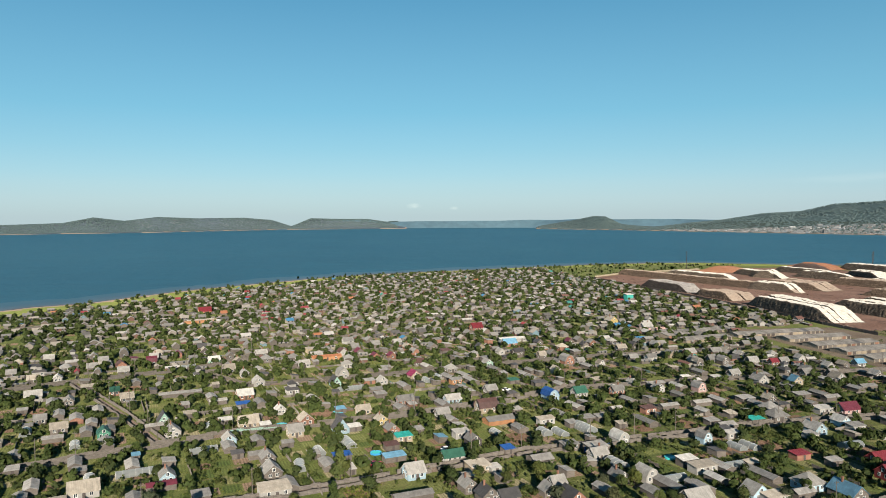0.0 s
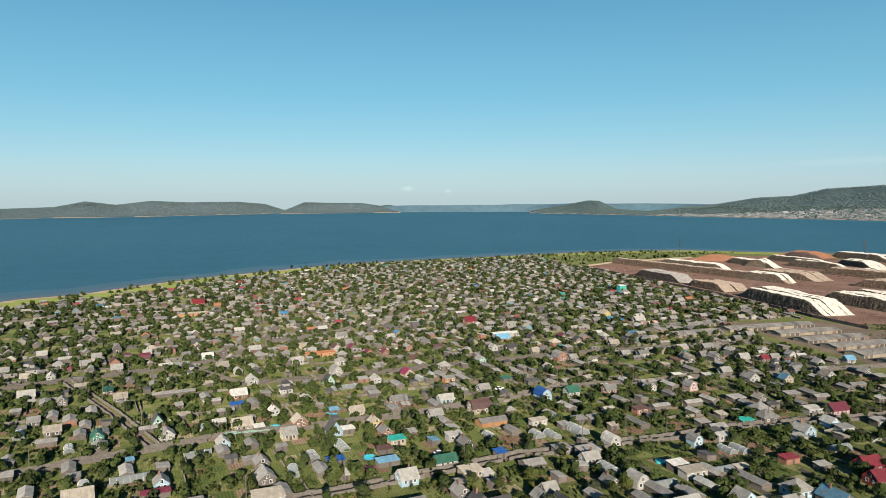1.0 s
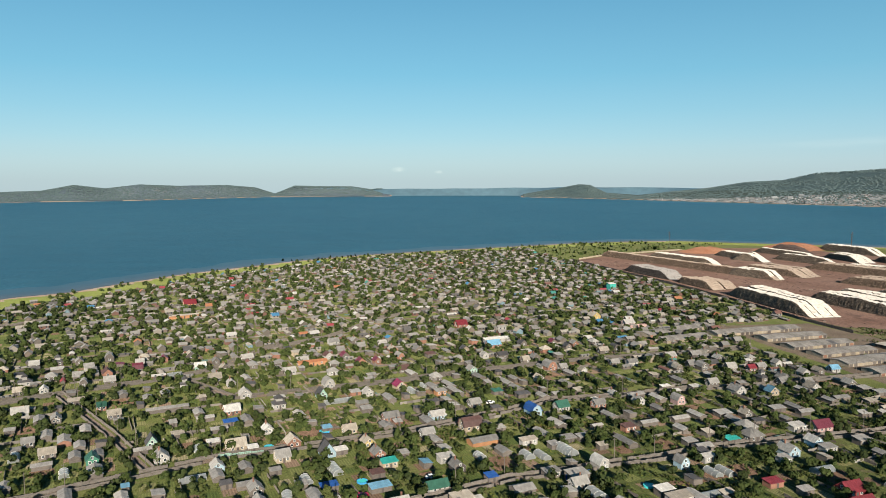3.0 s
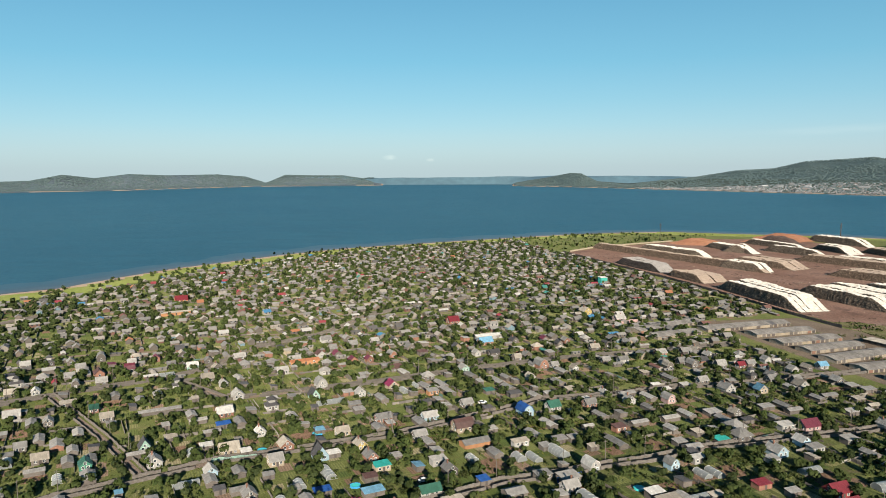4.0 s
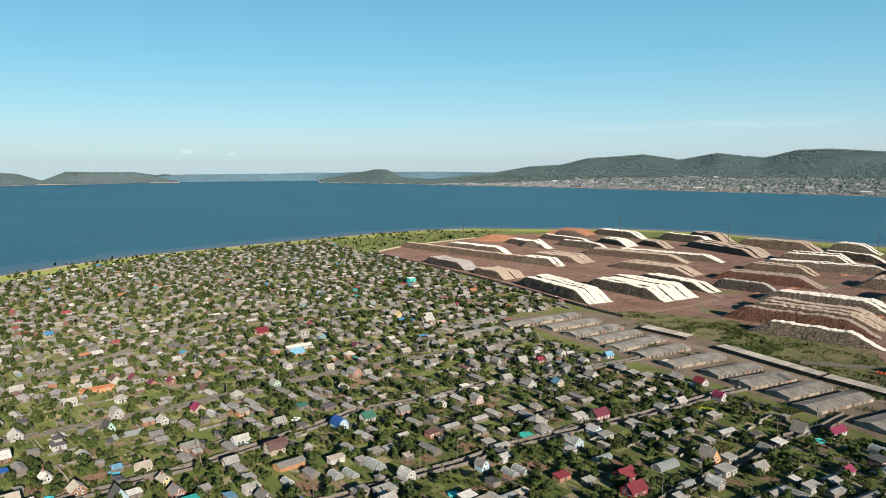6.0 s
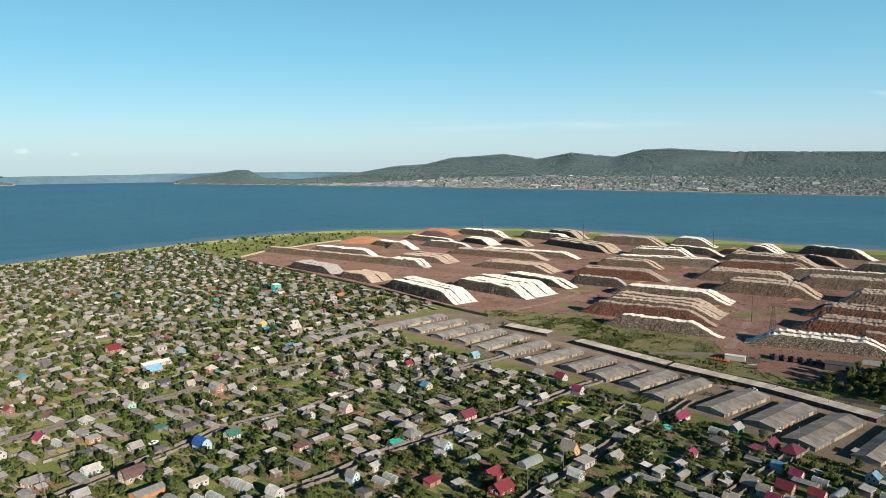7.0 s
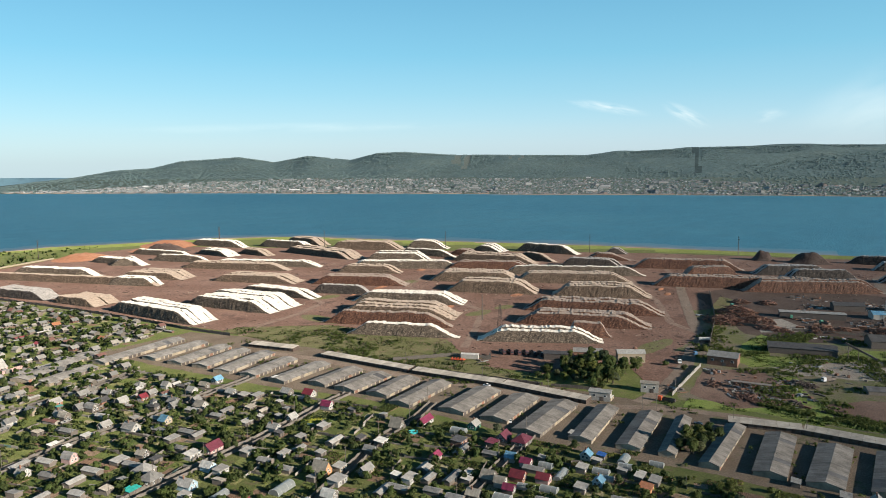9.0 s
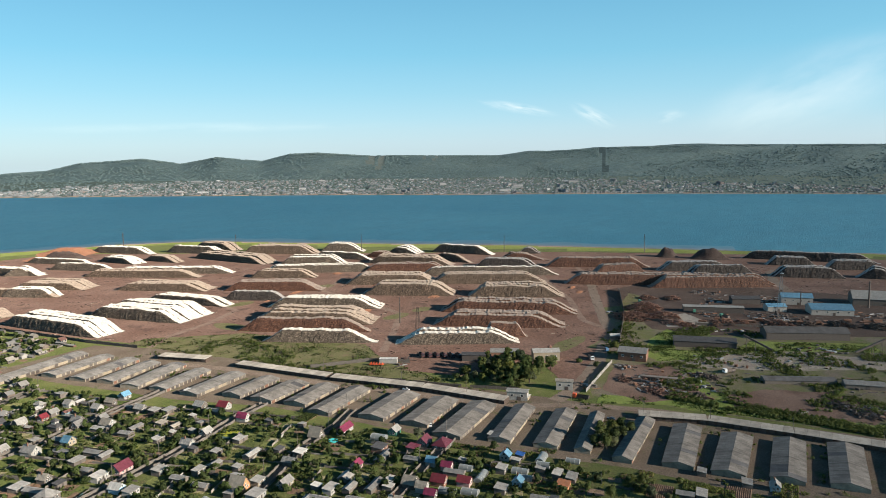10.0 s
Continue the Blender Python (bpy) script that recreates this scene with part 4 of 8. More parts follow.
# ---- the garden village ----
WORDS = {"grey": "grey slate", "light": "pale grey slate", "cream": "cream", "white": "white", "dark": "dark", "brown": "brown metal", "red": "red metal", "crimson": "crimson metal", "maroon": "maroon metal", "blue": "bright blue metal",
         "sky": "light blue", "green": "green metal", "teal": "teal", "orange": "rust-orange", "brick": "brick", "mint": "mint-green", "yellow": "yellow", "pink": "pink"}
MESHES = {}


def shared(key, make, mats, smooth=False):
    if key not in MESHES:
        me = Mesh()
        make(me)
        MESHES[key] = me.data(key[0] if isinstance(key, tuple) else key, mats, smooth)
    return MESHES[key]


def gable_roof(me, L, W, h0, rise, over=0.35, thick=0.14):
    """Two slabs that meet at a ridge along x."""
    k = rise / (W / 2)
    y, z = W / 2 + over, h0 - over * k
    top = h0 + rise + thick
    out = [(-y, z), (0, top - thick), (y, z), (y, z + thick), (0, top + 0.02), (-y, z + thick)]
    me.prism(out, -L / 2 - over, L / 2 + over)


def gambrel_outline(W, h0, rise):
    return [(-W / 2, h0), (-W / 2 * 0.62, h0 + rise * 0.66), (0, h0 + rise), (W / 2 * 0.62, h0 + rise * 0.66), (W / 2, h0)]


def window_mesh(me):
    for s in (-1, 1):
        me.box(s * 0.47, 0, 0, 0.1, 0.1, 1.2)
    me.box(0, 0, 0, 0.84, 0.1, 0.1)
    me.box(0, 0, 1.1, 0.84, 0.1, 0.1)
    me.box(0, 0, 0.1, 0.06, 0.1, 1.0)


def pane_mesh(me):
    me.box(0, 0.0, 0.1, 0.84, 0.05, 1.0)


def add_window(parent, x, y, z, turn):
    w = part("window", shared(("window",), window_mesh, [TRIM]), None, parent, "", pose(x, y, z, 0, 0, turn))
    part("pane", shared(("pane",), pane_mesh, [GLASS]), None, w)


FEW = [False]


def openings(ob, L, W, h, gable, rise):
    """Windows and a door on the walls that face the lanes."""
    if FEW[0]:
        add_window(ob, -L / 2 - 0.02, 0, 0.9, 90)
        add_window(ob, L * 0.2, -W / 2 - 0.02, 0.9, 0)
        return
    add_window(ob, -L / 2 - 0.02, W * 0.2, 0.9, 90)
    add_window(ob, -L / 2 - 0.02, -W * 0.2, 0.9, 90)
    add_window(ob, L * 0.25, -W / 2 - 0.02, 0.9, 0)
    add_window(ob, -L * 0.25, -W / 2 - 0.02, 0.9, 0)
    if gable:
        add_window(ob, -L / 2 - 0.02, 0, h + 0.2, 90)
    part("door", shared(("door",), lambda me: me.box(0, 0, 0, 0.9, 0.1, 1.85), [WALL["dark"]]), None, ob, "", pose(0.1, -W / 2 - 0.03, 0.1))


def base_house(name, x, y, turn, label, category="house"):
    return thing(name, x, y, 0.0, turn, label, category, "garden houses")


def gable_house(x, y, turn, L, W, roof, wall="grey", h=2.4):
    ob = base_house("house", x, y, turn, f"small {WORDS[wall]} garden house with {WORDS[roof]} gable roof")
    rise = W * 0.42
    part("wall", shared(("wall", L, W, h, wall), lambda me: me.prism([(-W / 2, 0), (W / 2, 0), (W / 2, h), (0, h + rise), (-W / 2, h)], -L / 2, L / 2), [WALL[wall]]), None, ob)
    part("roof", shared(("roof", L, W, h, roof), lambda me: gable_roof(me, L, W, h, rise), [ROOF[roof]]), None, ob)
    openings(ob, L, W, h, True, rise)
    if (int(x * 3 + y) % 3) == 0:
        part("chimney", shared(("chimney",), lambda me: (me.box(0, 0, 0, 0.5, 0.5, 1.9), me.box(0, 0, 1.9, 0.62, 0.62, 0.15)), [BRICK]), None, ob, "", pose(L * 0.15, W * 0.1, h + rise - 0.9))
    return ob


def gambrel_house(x, y, turn, L, W, roof, wall="grey", h=2.4):
    ob = base_house("house", x, y, turn, f"{WORDS[wall]} garden house with {WORDS[roof]} gambrel roof")
    rise = W * 0.55
    out = gambrel_outline(W, h, rise)
    part("wall", shared(("wall_m", L, W, wall), lambda me: me.prism([(-W / 2, 0), (W / 2, 0)] + out[::-1], -L / 2, L / 2), [WALL[wall]]), None, ob)
    hull = [(yy * 1.09, zz - (0.15 if i in (0, 4) else -0.16)) for i, (yy, zz) in enumerate(out)]
    low = [(yy, zz + 0.02) for yy, zz in out]
    part("roof", shared(("roof_m", L, W, roof), lambda me: me.prism(low + hull[::-1], -L / 2 - 0.4, L / 2 + 0.4), [ROOF[roof]]), None, ob)
    openings(ob, L, W, h, True, rise)
    return ob


def hip_house(x, y, turn, L, W, roof, wall="grey", h=2.5):
    ob = base_house("house", x, y, turn, f"{WORDS[wall]} garden house with {WORDS[roof]} hipped roof")
    rise, o = W * 0.4, 0.4
    part("wall", shared(("wall_p", L, W, wall), lambda me: me.box(0, 0, 0, L, W, h), [WALL[wall]]), None, ob)

    def roof_mesh(me):
        a, b, r = L / 2 + o, W / 2 + o, max(L - W, 0.8) / 2
        me.add([(-a, -b, h - 0.12), (a, -b, h - 0.12), (a, b, h - 0.12), (-a, b, h - 0.12), (-a, -b, h), (a, -b, h), (a, b, h), (-a, b, h), (-r, 0, h + rise), (r, 0, h + rise)],
               [(3, 2, 1, 0), (0, 1, 5, 4), (1, 2, 6, 5), (2, 3, 7, 6), (3, 0, 4, 7), (4, 5, 9, 8), (5, 6, 9), (6, 7, 8, 9), (7, 4, 8)])
    part("roof", shared(("roof_p", L, W, roof), roof_mesh, [ROOF[roof]]), None, ob)
    openings(ob, L, W, h, False, rise)
    if roof == "dark":
        part("roof_turret", shared(("turret", L, W), lambda me: (me.box(0, 0, h + 0.5, W * 0.55, W * 0.55, 2.0), me.box(0, 0, h + 2.5, W * 0.8, W * 0.8, 1.6, 0, 1, 0.1)), [WALL["white"], ROOF["dark"]]), None, ob, "small white turret with dark pointed roof")
    return ob


def a_frame_house(x, y, turn, L, W, roof, wall="grey"):
    ob = base_house("house", x, y, turn, f"{WORDS[wall]} garden house with steep {WORDS[roof]} roof")
    h, rise = 1.9, W * 0.72
    part("wall", shared(("wall_t", L, W, wall), lambda me: me.prism([(-W / 2, 0), (W / 2, 0), (W / 2, h), (0, h + rise), (-W / 2, h)], -L / 2, L / 2), [WALL[wall]]), None, ob)
    part("roof", shared(("roof_t", L, W, roof), lambda me: gable_roof(me, L, W, h, rise), [ROOF[roof]]), None, ob)
    openings(ob, L, W, h, True, rise)
    return ob


def flat_house(x, y, turn, L, W, roof, wall="grey", h=2.4):
    ob = thing("outbuilding", x, y, 0, turn, f"low {WORDS[wall]} outbuilding with {WORDS[roof]} lean-to roof", "outbuilding", "outbuildings")
    part("wall", shared(("wall_f", L, W, wall), lambda me: me.prism([(-W / 2, 0), (W / 2, 0), (W / 2, h + 0.5), (-W / 2, h)], -L / 2, L / 2), [WALL[wall]]), None, ob)
    k = 0.5 / W
    part("roof", shared(("roof_f", L, W, roof), lambda me: me.prism([(-W / 2 - 0.3, h - 0.3 * k + 0.01), (W / 2 + 0.3, h + 0.5 + 0.3 * k + 0.01), (W / 2 + 0.3, h + 0.66), (-W / 2 - 0.3, h + 0.14)], -L / 2 - 0.3, L / 2 + 0.3), [ROOF[roof]]), None, ob)
    if FEW[0]:
        return ob
    add_window(ob, -L * 0.25, -W / 2 - 0.02, 0.9, 0)
    add_window(ob, L * 0.3, -W / 2 - 0.02, 0.9, 0)
    part("door", shared(("door",), lambda me: me.box(0, 0, 0, 0.9, 0.1, 1.85), [WALL["dark"]]), None, ob, "", pose(0.2, -W / 2 - 0.03, 0.1))
    return ob


def shed(x, y, turn, L, W, roof, wall="grey", h=1.95):
    ob = thing("shed", x, y, 0, turn, f"small {WORDS[wall]} board shed with {WORDS[roof]} roof" if roof != "brick" else "small brick shed with grey roof", "shed", "garden sheds")
    roof = "grey" if roof == "brick" else roof
    part("wall", shared(("wall_s", L, W, wall), lambda me: me.prism([(-W / 2, 0), (W / 2, 0), (W / 2, h + 0.45), (-W / 2, h)], -L / 2, L / 2), [WALL[wall]]), None, ob)
    part("roof", shared(("roof_s", L, W, roof), lambda me: me.prism([(-W / 2 - 0.25, h - 0.02), (W / 2 + 0.25, h + 0.48), (W / 2 + 0.25, h + 0.6), (-W / 2 - 0.25, h + 0.1)], -L / 2 - 0.25, L / 2 + 0.25), [ROOF[roof]]), None, ob)
    part("door", shared(("door",), lambda me: me.box(0, 0, 0, 0.9, 0.1, 1.85), [WALL["dark"]]), None, ob, "", pose(0.2, -W / 2 - 0.03, 0.02))
    return ob


def long_shed(x, y, turn, L, W, roof, wall="grey"):
    ob = thing("long_shed", x, y, 0, turn, f"long low {WORDS[wall]} shed with {WORDS[roof]} roof", "shed", "long sheds")
    h, rise = 1.88, W * 0.2
    part("wall", shared(("wall_l", L, W, wall), lambda me: me.prism([(-W / 2, 0), (W / 2, 0), (W / 2, h), (0, h + rise), (-W / 2, h)], -L / 2, L / 2), [WALL[wall]]), None, ob)
    part("roof", shared(("roof_l", L, W, roof), lambda me: gable_roof(me, L, W, h, rise, 0.25, 0.1), [ROOF[roof]]), None, ob)
    part("door", shared(("door",), lambda me: me.box(0, 0, 0, 0.9, 0.1, 1.85), [WALL["dark"]]), None, ob, "", pose(L / 2 + 0.02, 0, 0.02, 0, 0, 90))
    return ob


def arched_greenhouse(x, y, turn, L, W):
    ob = thing("greenhouse", x, y, 0, turn, "arched garden greenhouse of milky plastic film", "greenhouse", "greenhouses")
    h = W * 0.5
    arc = [(-W / 2 * math.cos(a), 0.6 + h * 0.8 * math.sin(a)) for a in np.linspace(0, math.pi, 11)]
    out = [(-W / 2, 0)] + arc + [(W / 2, 0)]
    part("cover", shared(("cover", L, W), lambda me: me.prism(out, -L / 2, L / 2), [FILM]), None, ob)

    def ribs(me, at):
        for (a, b), (c, d) in zip(out, out[1:]):
            me.tube((at, a * 1.01, b * 1.01), (at, c * 1.01, d * 1.01), 0.05, 0.05, 4)
    n = max(3, int(L / 2))
    for k in range(n + 1):
        at = -L / 2 + L * k / n
        part("rib", shared(("rib", W), lambda me: ribs(me, 0), [TRIM]), None, ob, "", pose(at, 0, 0))
    return ob


gambrel_house(48.4, 323.9, 113, 7, 5.5, "blue", "sky")
gambrel_house(18.1, 304.3, 24, 8.5, 6, "brown", "cream")
gable_house(-91.5, 327.4, 26, 7, 5.5, "white", "brick")
hip_house(-71.6, 336.2, 26, 5.5, 5.5, "dark", "white")
hip_house(-127.5, 370.1, 27, 4, 4, "dark", "white")
gable_house(-77.8, 282.7, 26, 7.5, 6, "cream", "cream")
gable_house(-56.9, 271.1, 26, 5.5, 5.5, "light", "cream")
gable_house(-55.8, 286.6, 116, 6, 5.5, "cream", "brick")
a_frame_house(-53.7, 352.2, 116, 6, 4.5, "dark", "mint")
a_frame_house(-40.2, 275.9, 115, 6, 5.5, "dark", "sky")
gable_house(-34.1, 300.4, 25, 5.5, 4.5, "cream", "cream")
gable_house(-25.1, 285.4, 115, 5.5, 4.5, "cream", "yellow")
gable_house(-15.2, 366.3, 115, 6, 5.5, "crimson", "cream")
hip_house(3.9, 382.0, 24, 5.5, 5.5, "light", "grey")
gable_house(21.9, 335.6, 24, 5.5, 4.5, "grey", "grey")
gable_house(3.9, 318.1, 24, 7, 4.5, "light", "sky")
gable_house(62.7, 329.8, 23, 6, 5.5, "green", "white")
gable_house(81.2, 333.2, 22, 6, 4.5, "grey", "brick")
gable_house(101.6, 337.4, 111, 4.5, 4.5, "light", "white")
gable_house(92.4, 350.3, 111, 4, 3, "light", "white")
gambrel_house(121.2, 338.3, 109, 5.5, 4.5, "grey", "pink")
gable_house(157.0, 354.2, 107, 7, 6, "light", "white")
gable_house(149.5, 367.4, 17, 5.5, 4.5, "light", "grey")
hip_house(135.3, 289.6, 18, 7.5, 7, "grey", "grey")
gambrel_house(64.6, 261.2, 112, 6, 4.5, "white", "white")
gable_house(52.9, 243.7, 23, 6, 4.5, "light", "white")
gambrel_house(95.7, 261.1, 111, 4.5, 4, "light", "sky")
gable_house(59.4, 378.5, 113, 4.5, 4, "cream", "white")
gambrel_house(69.3, 402.0, 112, 7, 6, "grey", "brick")
long_shed(22.3, 287.5, 24, 12, 6, "grey", "orange")
gable_house(-0.7, 295.1, 24, 5.5, 4.5, "grey", "grey")
gable_house(-20.1, 273.5, 115, 6, 4.5, "grey", "brick")
gable_house(-17.2, 316.7, 25, 7, 4.5, "grey", "brick")
flat_house(-15.2, 264.1, 25, 6, 4, "teal", "cream")
gable_house(10.6, 259.9, 114, 5.5, 4.5, "grey", "dark")
gable_house(2.8, 242.0, 24, 7.5, 4.5, "green", "white")
gable_house(-60.3, 241.8, 116, 6, 4.5, "grey", "grey")
gable_house(-79.2, 261.4, 116, 5.5, 4.5, "light", "sky")
a_frame_house(-113.5, 287.7, 117, 5.5, 4.5, "dark", "mint")
gable_house(-103.7, 271.3, 117, 6, 5.5, "grey", "white")
gable_house(-154.9, 334.8, 27, 4, 4, "green", "brick")
flat_house(-170.9, 343.3, 27, 7, 4, "cream", "grey")
gable_house(-143.7, 322.7, 27, 5.5, 4.5, "cream", "grey")
gable_house(-188.1, 326.0, 27, 7, 5.5, "light", "white")
gable_house(-196.4, 362.5, 117, 4.5, 4, "white", "white")
long_shed(-150.7, 291.4, 117, 9.5, 5, "grey", "brick")
gable_house(-149.6, 275.9, 27, 6, 4.5, "cream", "grey")
gable_house(-129.3, 269.7, 117, 5.5, 4.5, "green", "green")
long_shed(-123.3, 258.7, 117, 10, 5, "grey", "grey")
gable_house(-163.7, 288.0, 27, 4.5, 4, "grey", "grey")
gable_house(-167.4, 317.7, 117, 5.5, 4, "grey", "grey")
hip_house(-205.1, 386.7, 27, 5.5, 5.5, "grey", "grey")
gable_house(-115.4, 382.8, 27, 6, 5.5, "cream", "grey")
gable_house(-104.3, 373.1, 117, 4.5, 4, "light", "white")
gable_house(-92.0, 353.5, 116, 6, 5.5, "light", "white")
gable_house(-69.5, 301.9, 116, 4.5, 4, "white", "white")
gambrel_house(-52.7, 369.9, 115, 6, 5.5, "grey", "white")
hip_house(-53.5, 394.4, 26, 5.5, 4.5, "light", "white")
gable_house(-30.7, 354.6, 115, 4.5, 4.5, "light", "white")
flat_house(5.9, 355.2, 24, 5.5, 4, "grey", "orange")
flat_house(86.5, 300.8, 22, 5.5, 4, "brown", "brick")
gable_house(-14.2, 398.4, 25, 6, 4.5, "brown", "grey")
shed(34.8, 355.9, 23, 5, 4, "green", "grey")
shed(-13.8, 310.6, 24, 3.5, 3.5, "brick", "brick")
gable_house(-77.3, 395.4, 26, 5.5, 4.5, "light", "white")
gable_house(-131.4, 408.2, 27, 6, 4, "white", "mint")
gable_house(24.3, 396.7, 114, 5.5, 4.5, "light", "mint")
gable_house(86.6, 394.0, 112, 4, 4, "cream", "white")
gable_house(76.5, 400.3, 22, 4.5, 4, "grey", "grey")
gable_house(141.5, 403.5, 108, 5.5, 4.5, "light", "white")
gable_house(183.0, 395.7, 15, 4.5, 4, "red", "brick")
long_shed(-127.0, 330.5, 27, 10, 3.5, "grey")
long_shed(-119.1, 334.1, 27, 10, 3.5, "grey")
long_shed(-106.4, 325.7, 117, 7.5, 4, "grey")
long_shed(-101.0, 318.0, 27, 7.5, 3.5, "light")
long_shed(-114.0, 279.9, 27, 7, 3.5, "light")
shed(-88.3, 287.4, 26, 5, 3.5, "white")
long_shed(-90.6, 303.6, 26, 7, 3.5, "grey")
shed(-70.6, 280.8, 26, 4, 3.5, "white")
shed(-88.0, 312.2, 26, 6, 3.5, "blue")
arched_greenhouse(-140.8, 393.4, 27, 7.5, 4)
arched_greenhouse(-85.7, 252.7, 26, 9.5, 3.5)
arched_greenhouse(-91.8, 280.4, 116, 7.5, 4)
arched_greenhouse(-134.5, 258.4, 117, 6, 3.5)
arched_greenhouse(-161.5, 273.8, 117, 7, 4)
long_shed(-145.9, 264.6, 27, 7, 3.5, "grey")
arched_greenhouse(-35.2, 260.4, 115, 9.5, 4)
arched_greenhouse(-44.2, 251.0, 115, 6, 3.5)
shed(-44.2, 303.5, 25, 4, 3.5, "sky")
shed(-35.1, 277.7, 25, 5, 3.5, "white")
arched_greenhouse(-44.2, 343.7, 25, 13.5, 3.5)
shed(-37.2, 356.1, 25, 5, 4, "grey", "brick")
shed(-31.8, 337.5, 25, 6, 4, "grey")
long_shed(-19.5, 346.7, 115, 9.5, 4, "grey")
arched_greenhouse(-8.6, 360.2, 114, 7, 3.5)
arched_greenhouse(-2.8, 369.7, 114, 6, 2.5)
long_shed(10.6, 368.8, 114, 11, 3.5, "grey")
long_shed(13.7, 357.1, 114, 13, 3.5, "grey")
shed(8.4, 342.6, 114, 6, 3.5, "grey")
shed(12.3, 334.0, 114, 5, 3.5, "light")
long_shed(40.9, 372.6, 113, 11, 4, "grey")
long_shed(46.3, 379.6, 113, 7.5, 3.5, "grey")
long_shed(2.8, 288.3, 114, 7.5, 3.5, "grey")
shed(30.8, 301.8, 23, 4, 3.5, "light")
shed(-1.2, 264.3, 114, 5, 3.5, "sky")
arched_greenhouse(20.0, 272.0, 114, 5, 3.5)
flat_house(6.5, 268.6, 24, 6, 4, "light", "white")
shed(22.6, 250.8, 24, 4, 4, "blue")
shed(-17.1, 243.1, 25, 7.5, 4, "sky")
shed(-18.9, 254.9, 25, 5, 3.5, "brown")
shed(-35.1, 243.9, 25, 6, 3.5, "blue")
shed(47.2, 350.7, 23, 7, 4, "dark")
long_shed(72.8, 369.2, 112, 9.5, 4, "grey")
long_shed(56.7, 308.0, 113, 9.5, 4, "light")
shed(61.5, 313.3, 113, 5, 3.5, "grey")
long_shed(82.6, 317.9, 112, 8.5, 3.5, "grey")
long_shed(97.3, 307.7, 21, 8.5, 3.5, "grey")
long_shed(113.2, 312.9, 20, 8.5, 4, "light")
long_shed(80.9, 285.1, 112, 11, 4, "grey")
shed(89.1, 292.8, 112, 3.5, 2.5, "light")
shed(58.0, 288.9, 23, 6, 4, "grey")
shed(64.4, 290.5, 23, 5, 3.5, "grey")
flat_house(40.9, 285.7, 23, 7, 3, "cream", "white")
arched_greenhouse(38.6, 272.4, 113, 6, 4)
arched_greenhouse(44.6, 272.1, 113, 7.5, 3.5)
arched_greenhouse(55.1, 277.4, 113, 10, 5)
flat_house(44.8, 253.6, 23, 6, 4, "grey", "grey")
flat_house(108.0, 266.2, 20, 5.5, 3, "light", "white")
long_shed(110.5, 278.5, 20, 7, 5, "grey")
arched_greenhouse(110.1, 255.2, 110, 7.5, 3.5)
long_shed(32.6, 240.5, 23, 7.5, 6, "grey")
arched_greenhouse(57.6, 236.3, 113, 7.5, 5)
shed(138.1, 361.1, 18, 5, 3.5, "light")
long_shed(137.8, 308.2, 108, 13, 4, "grey")
shed(135.4, 319.3, 18, 7, 5, "grey")
gable_house(145.2, 317.6, 108, 4.5, 4.5, "cream", "grey")
long_shed(73.5, 303.8, 22, 5, 2.5, "light")
shed(126.1, 353.9, 19, 3.5, 2.5, "white")
shed(122.8, 361.7, 19, 5, 2.5, "white")
shed(125.4, 286.2, 19, 6, 4, "teal")
shed(-56.8, 257.8, 26, 4, 2.5, "brick")
shed(-10.1, 273.8, 24, 4, 3.5, "grey")
gable_house(-108.5, 212.7, 27, 8.5, 6, "cream", "white")
arched_greenhouse(-112.7, 224.8, 117, 5, 3.5)
long_shed(-87.0, 217.6, 26, 8.5, 4, "maroon")
gable_house(-87.8, 224.3, 116, 5.5, 4.5, "light", "sky")
arched_greenhouse(-100.3, 230.2, 27, 12, 3.5)
shed(-118.4, 229.9, 27, 4, 3.5, "grey")
flat_house(-51.3, 213.5, 25, 9, 7, "cream", "white")
gable_house(-55.7, 228.5, 116, 7, 5.5, "light", "grey")
long_shed(-64.8, 246.1, 26, 6, 4, "grey")
arched_greenhouse(-48.1, 236.0, 105, 8.5, 3.5)
gable_house(-9.7, 227.5, 24, 6, 6, "light", "sky")
long_shed(-9.3, 208.8, 24, 12, 4, "grey")
flat_house(11.1, 232.9, 24, 7, 5.5, "cream", "cream")
shed(16.5, 231.5, 24, 3.5, 3.5, "light", "white")
gable_house(7.3, 215.6, 114, 6, 4.5, "light", "grey")
gable_house(12.7, 208.4, 114, 5.5, 5.5, "dark", "grey")
gable_house(18.6, 206.6, 24, 6, 4.5, "dark", "grey")
gable_house(34.6, 217.2, 23, 4.5, 4.5, "light", "grey")
gable_house(31.2, 211.7, 113, 4, 4.5, "light", "grey")
gable_house(37.2, 205.6, 113, 7, 6, "dark", "brick")
flat_house(54.0, 251.4, 23, 7.5, 5.5, "light", "grey")
gable_house(55.0, 222.7, 113, 5.5, 4, "grey", "grey")
gambrel_house(63.9, 223.8, 113, 6, 4.5, "light", "white")
long_shed(68.9, 217.4, 112, 12, 4, "grey")
arched_greenhouse(72.5, 223.4, 22, 8.5, 3.5)
gable_house(73.2, 205.2, 22, 8.5, 5.5, "light", "grey")
flat_house(84.5, 231.5, 22, 8.5, 4.5, "cream", "white")
flat_house(81.4, 237.5, 22, 6, 4, "white", "grey")
long_shed(85.5, 222.0, 112, 7.5, 3.5, "white")
long_shed(101.5, 225.2, 111, 12, 4, "grey")
gable_house(91.9, 209.3, 111, 5.5, 6, "light", "sky")
arched_greenhouse(96.5, 234.9, 21, 8.5, 4)
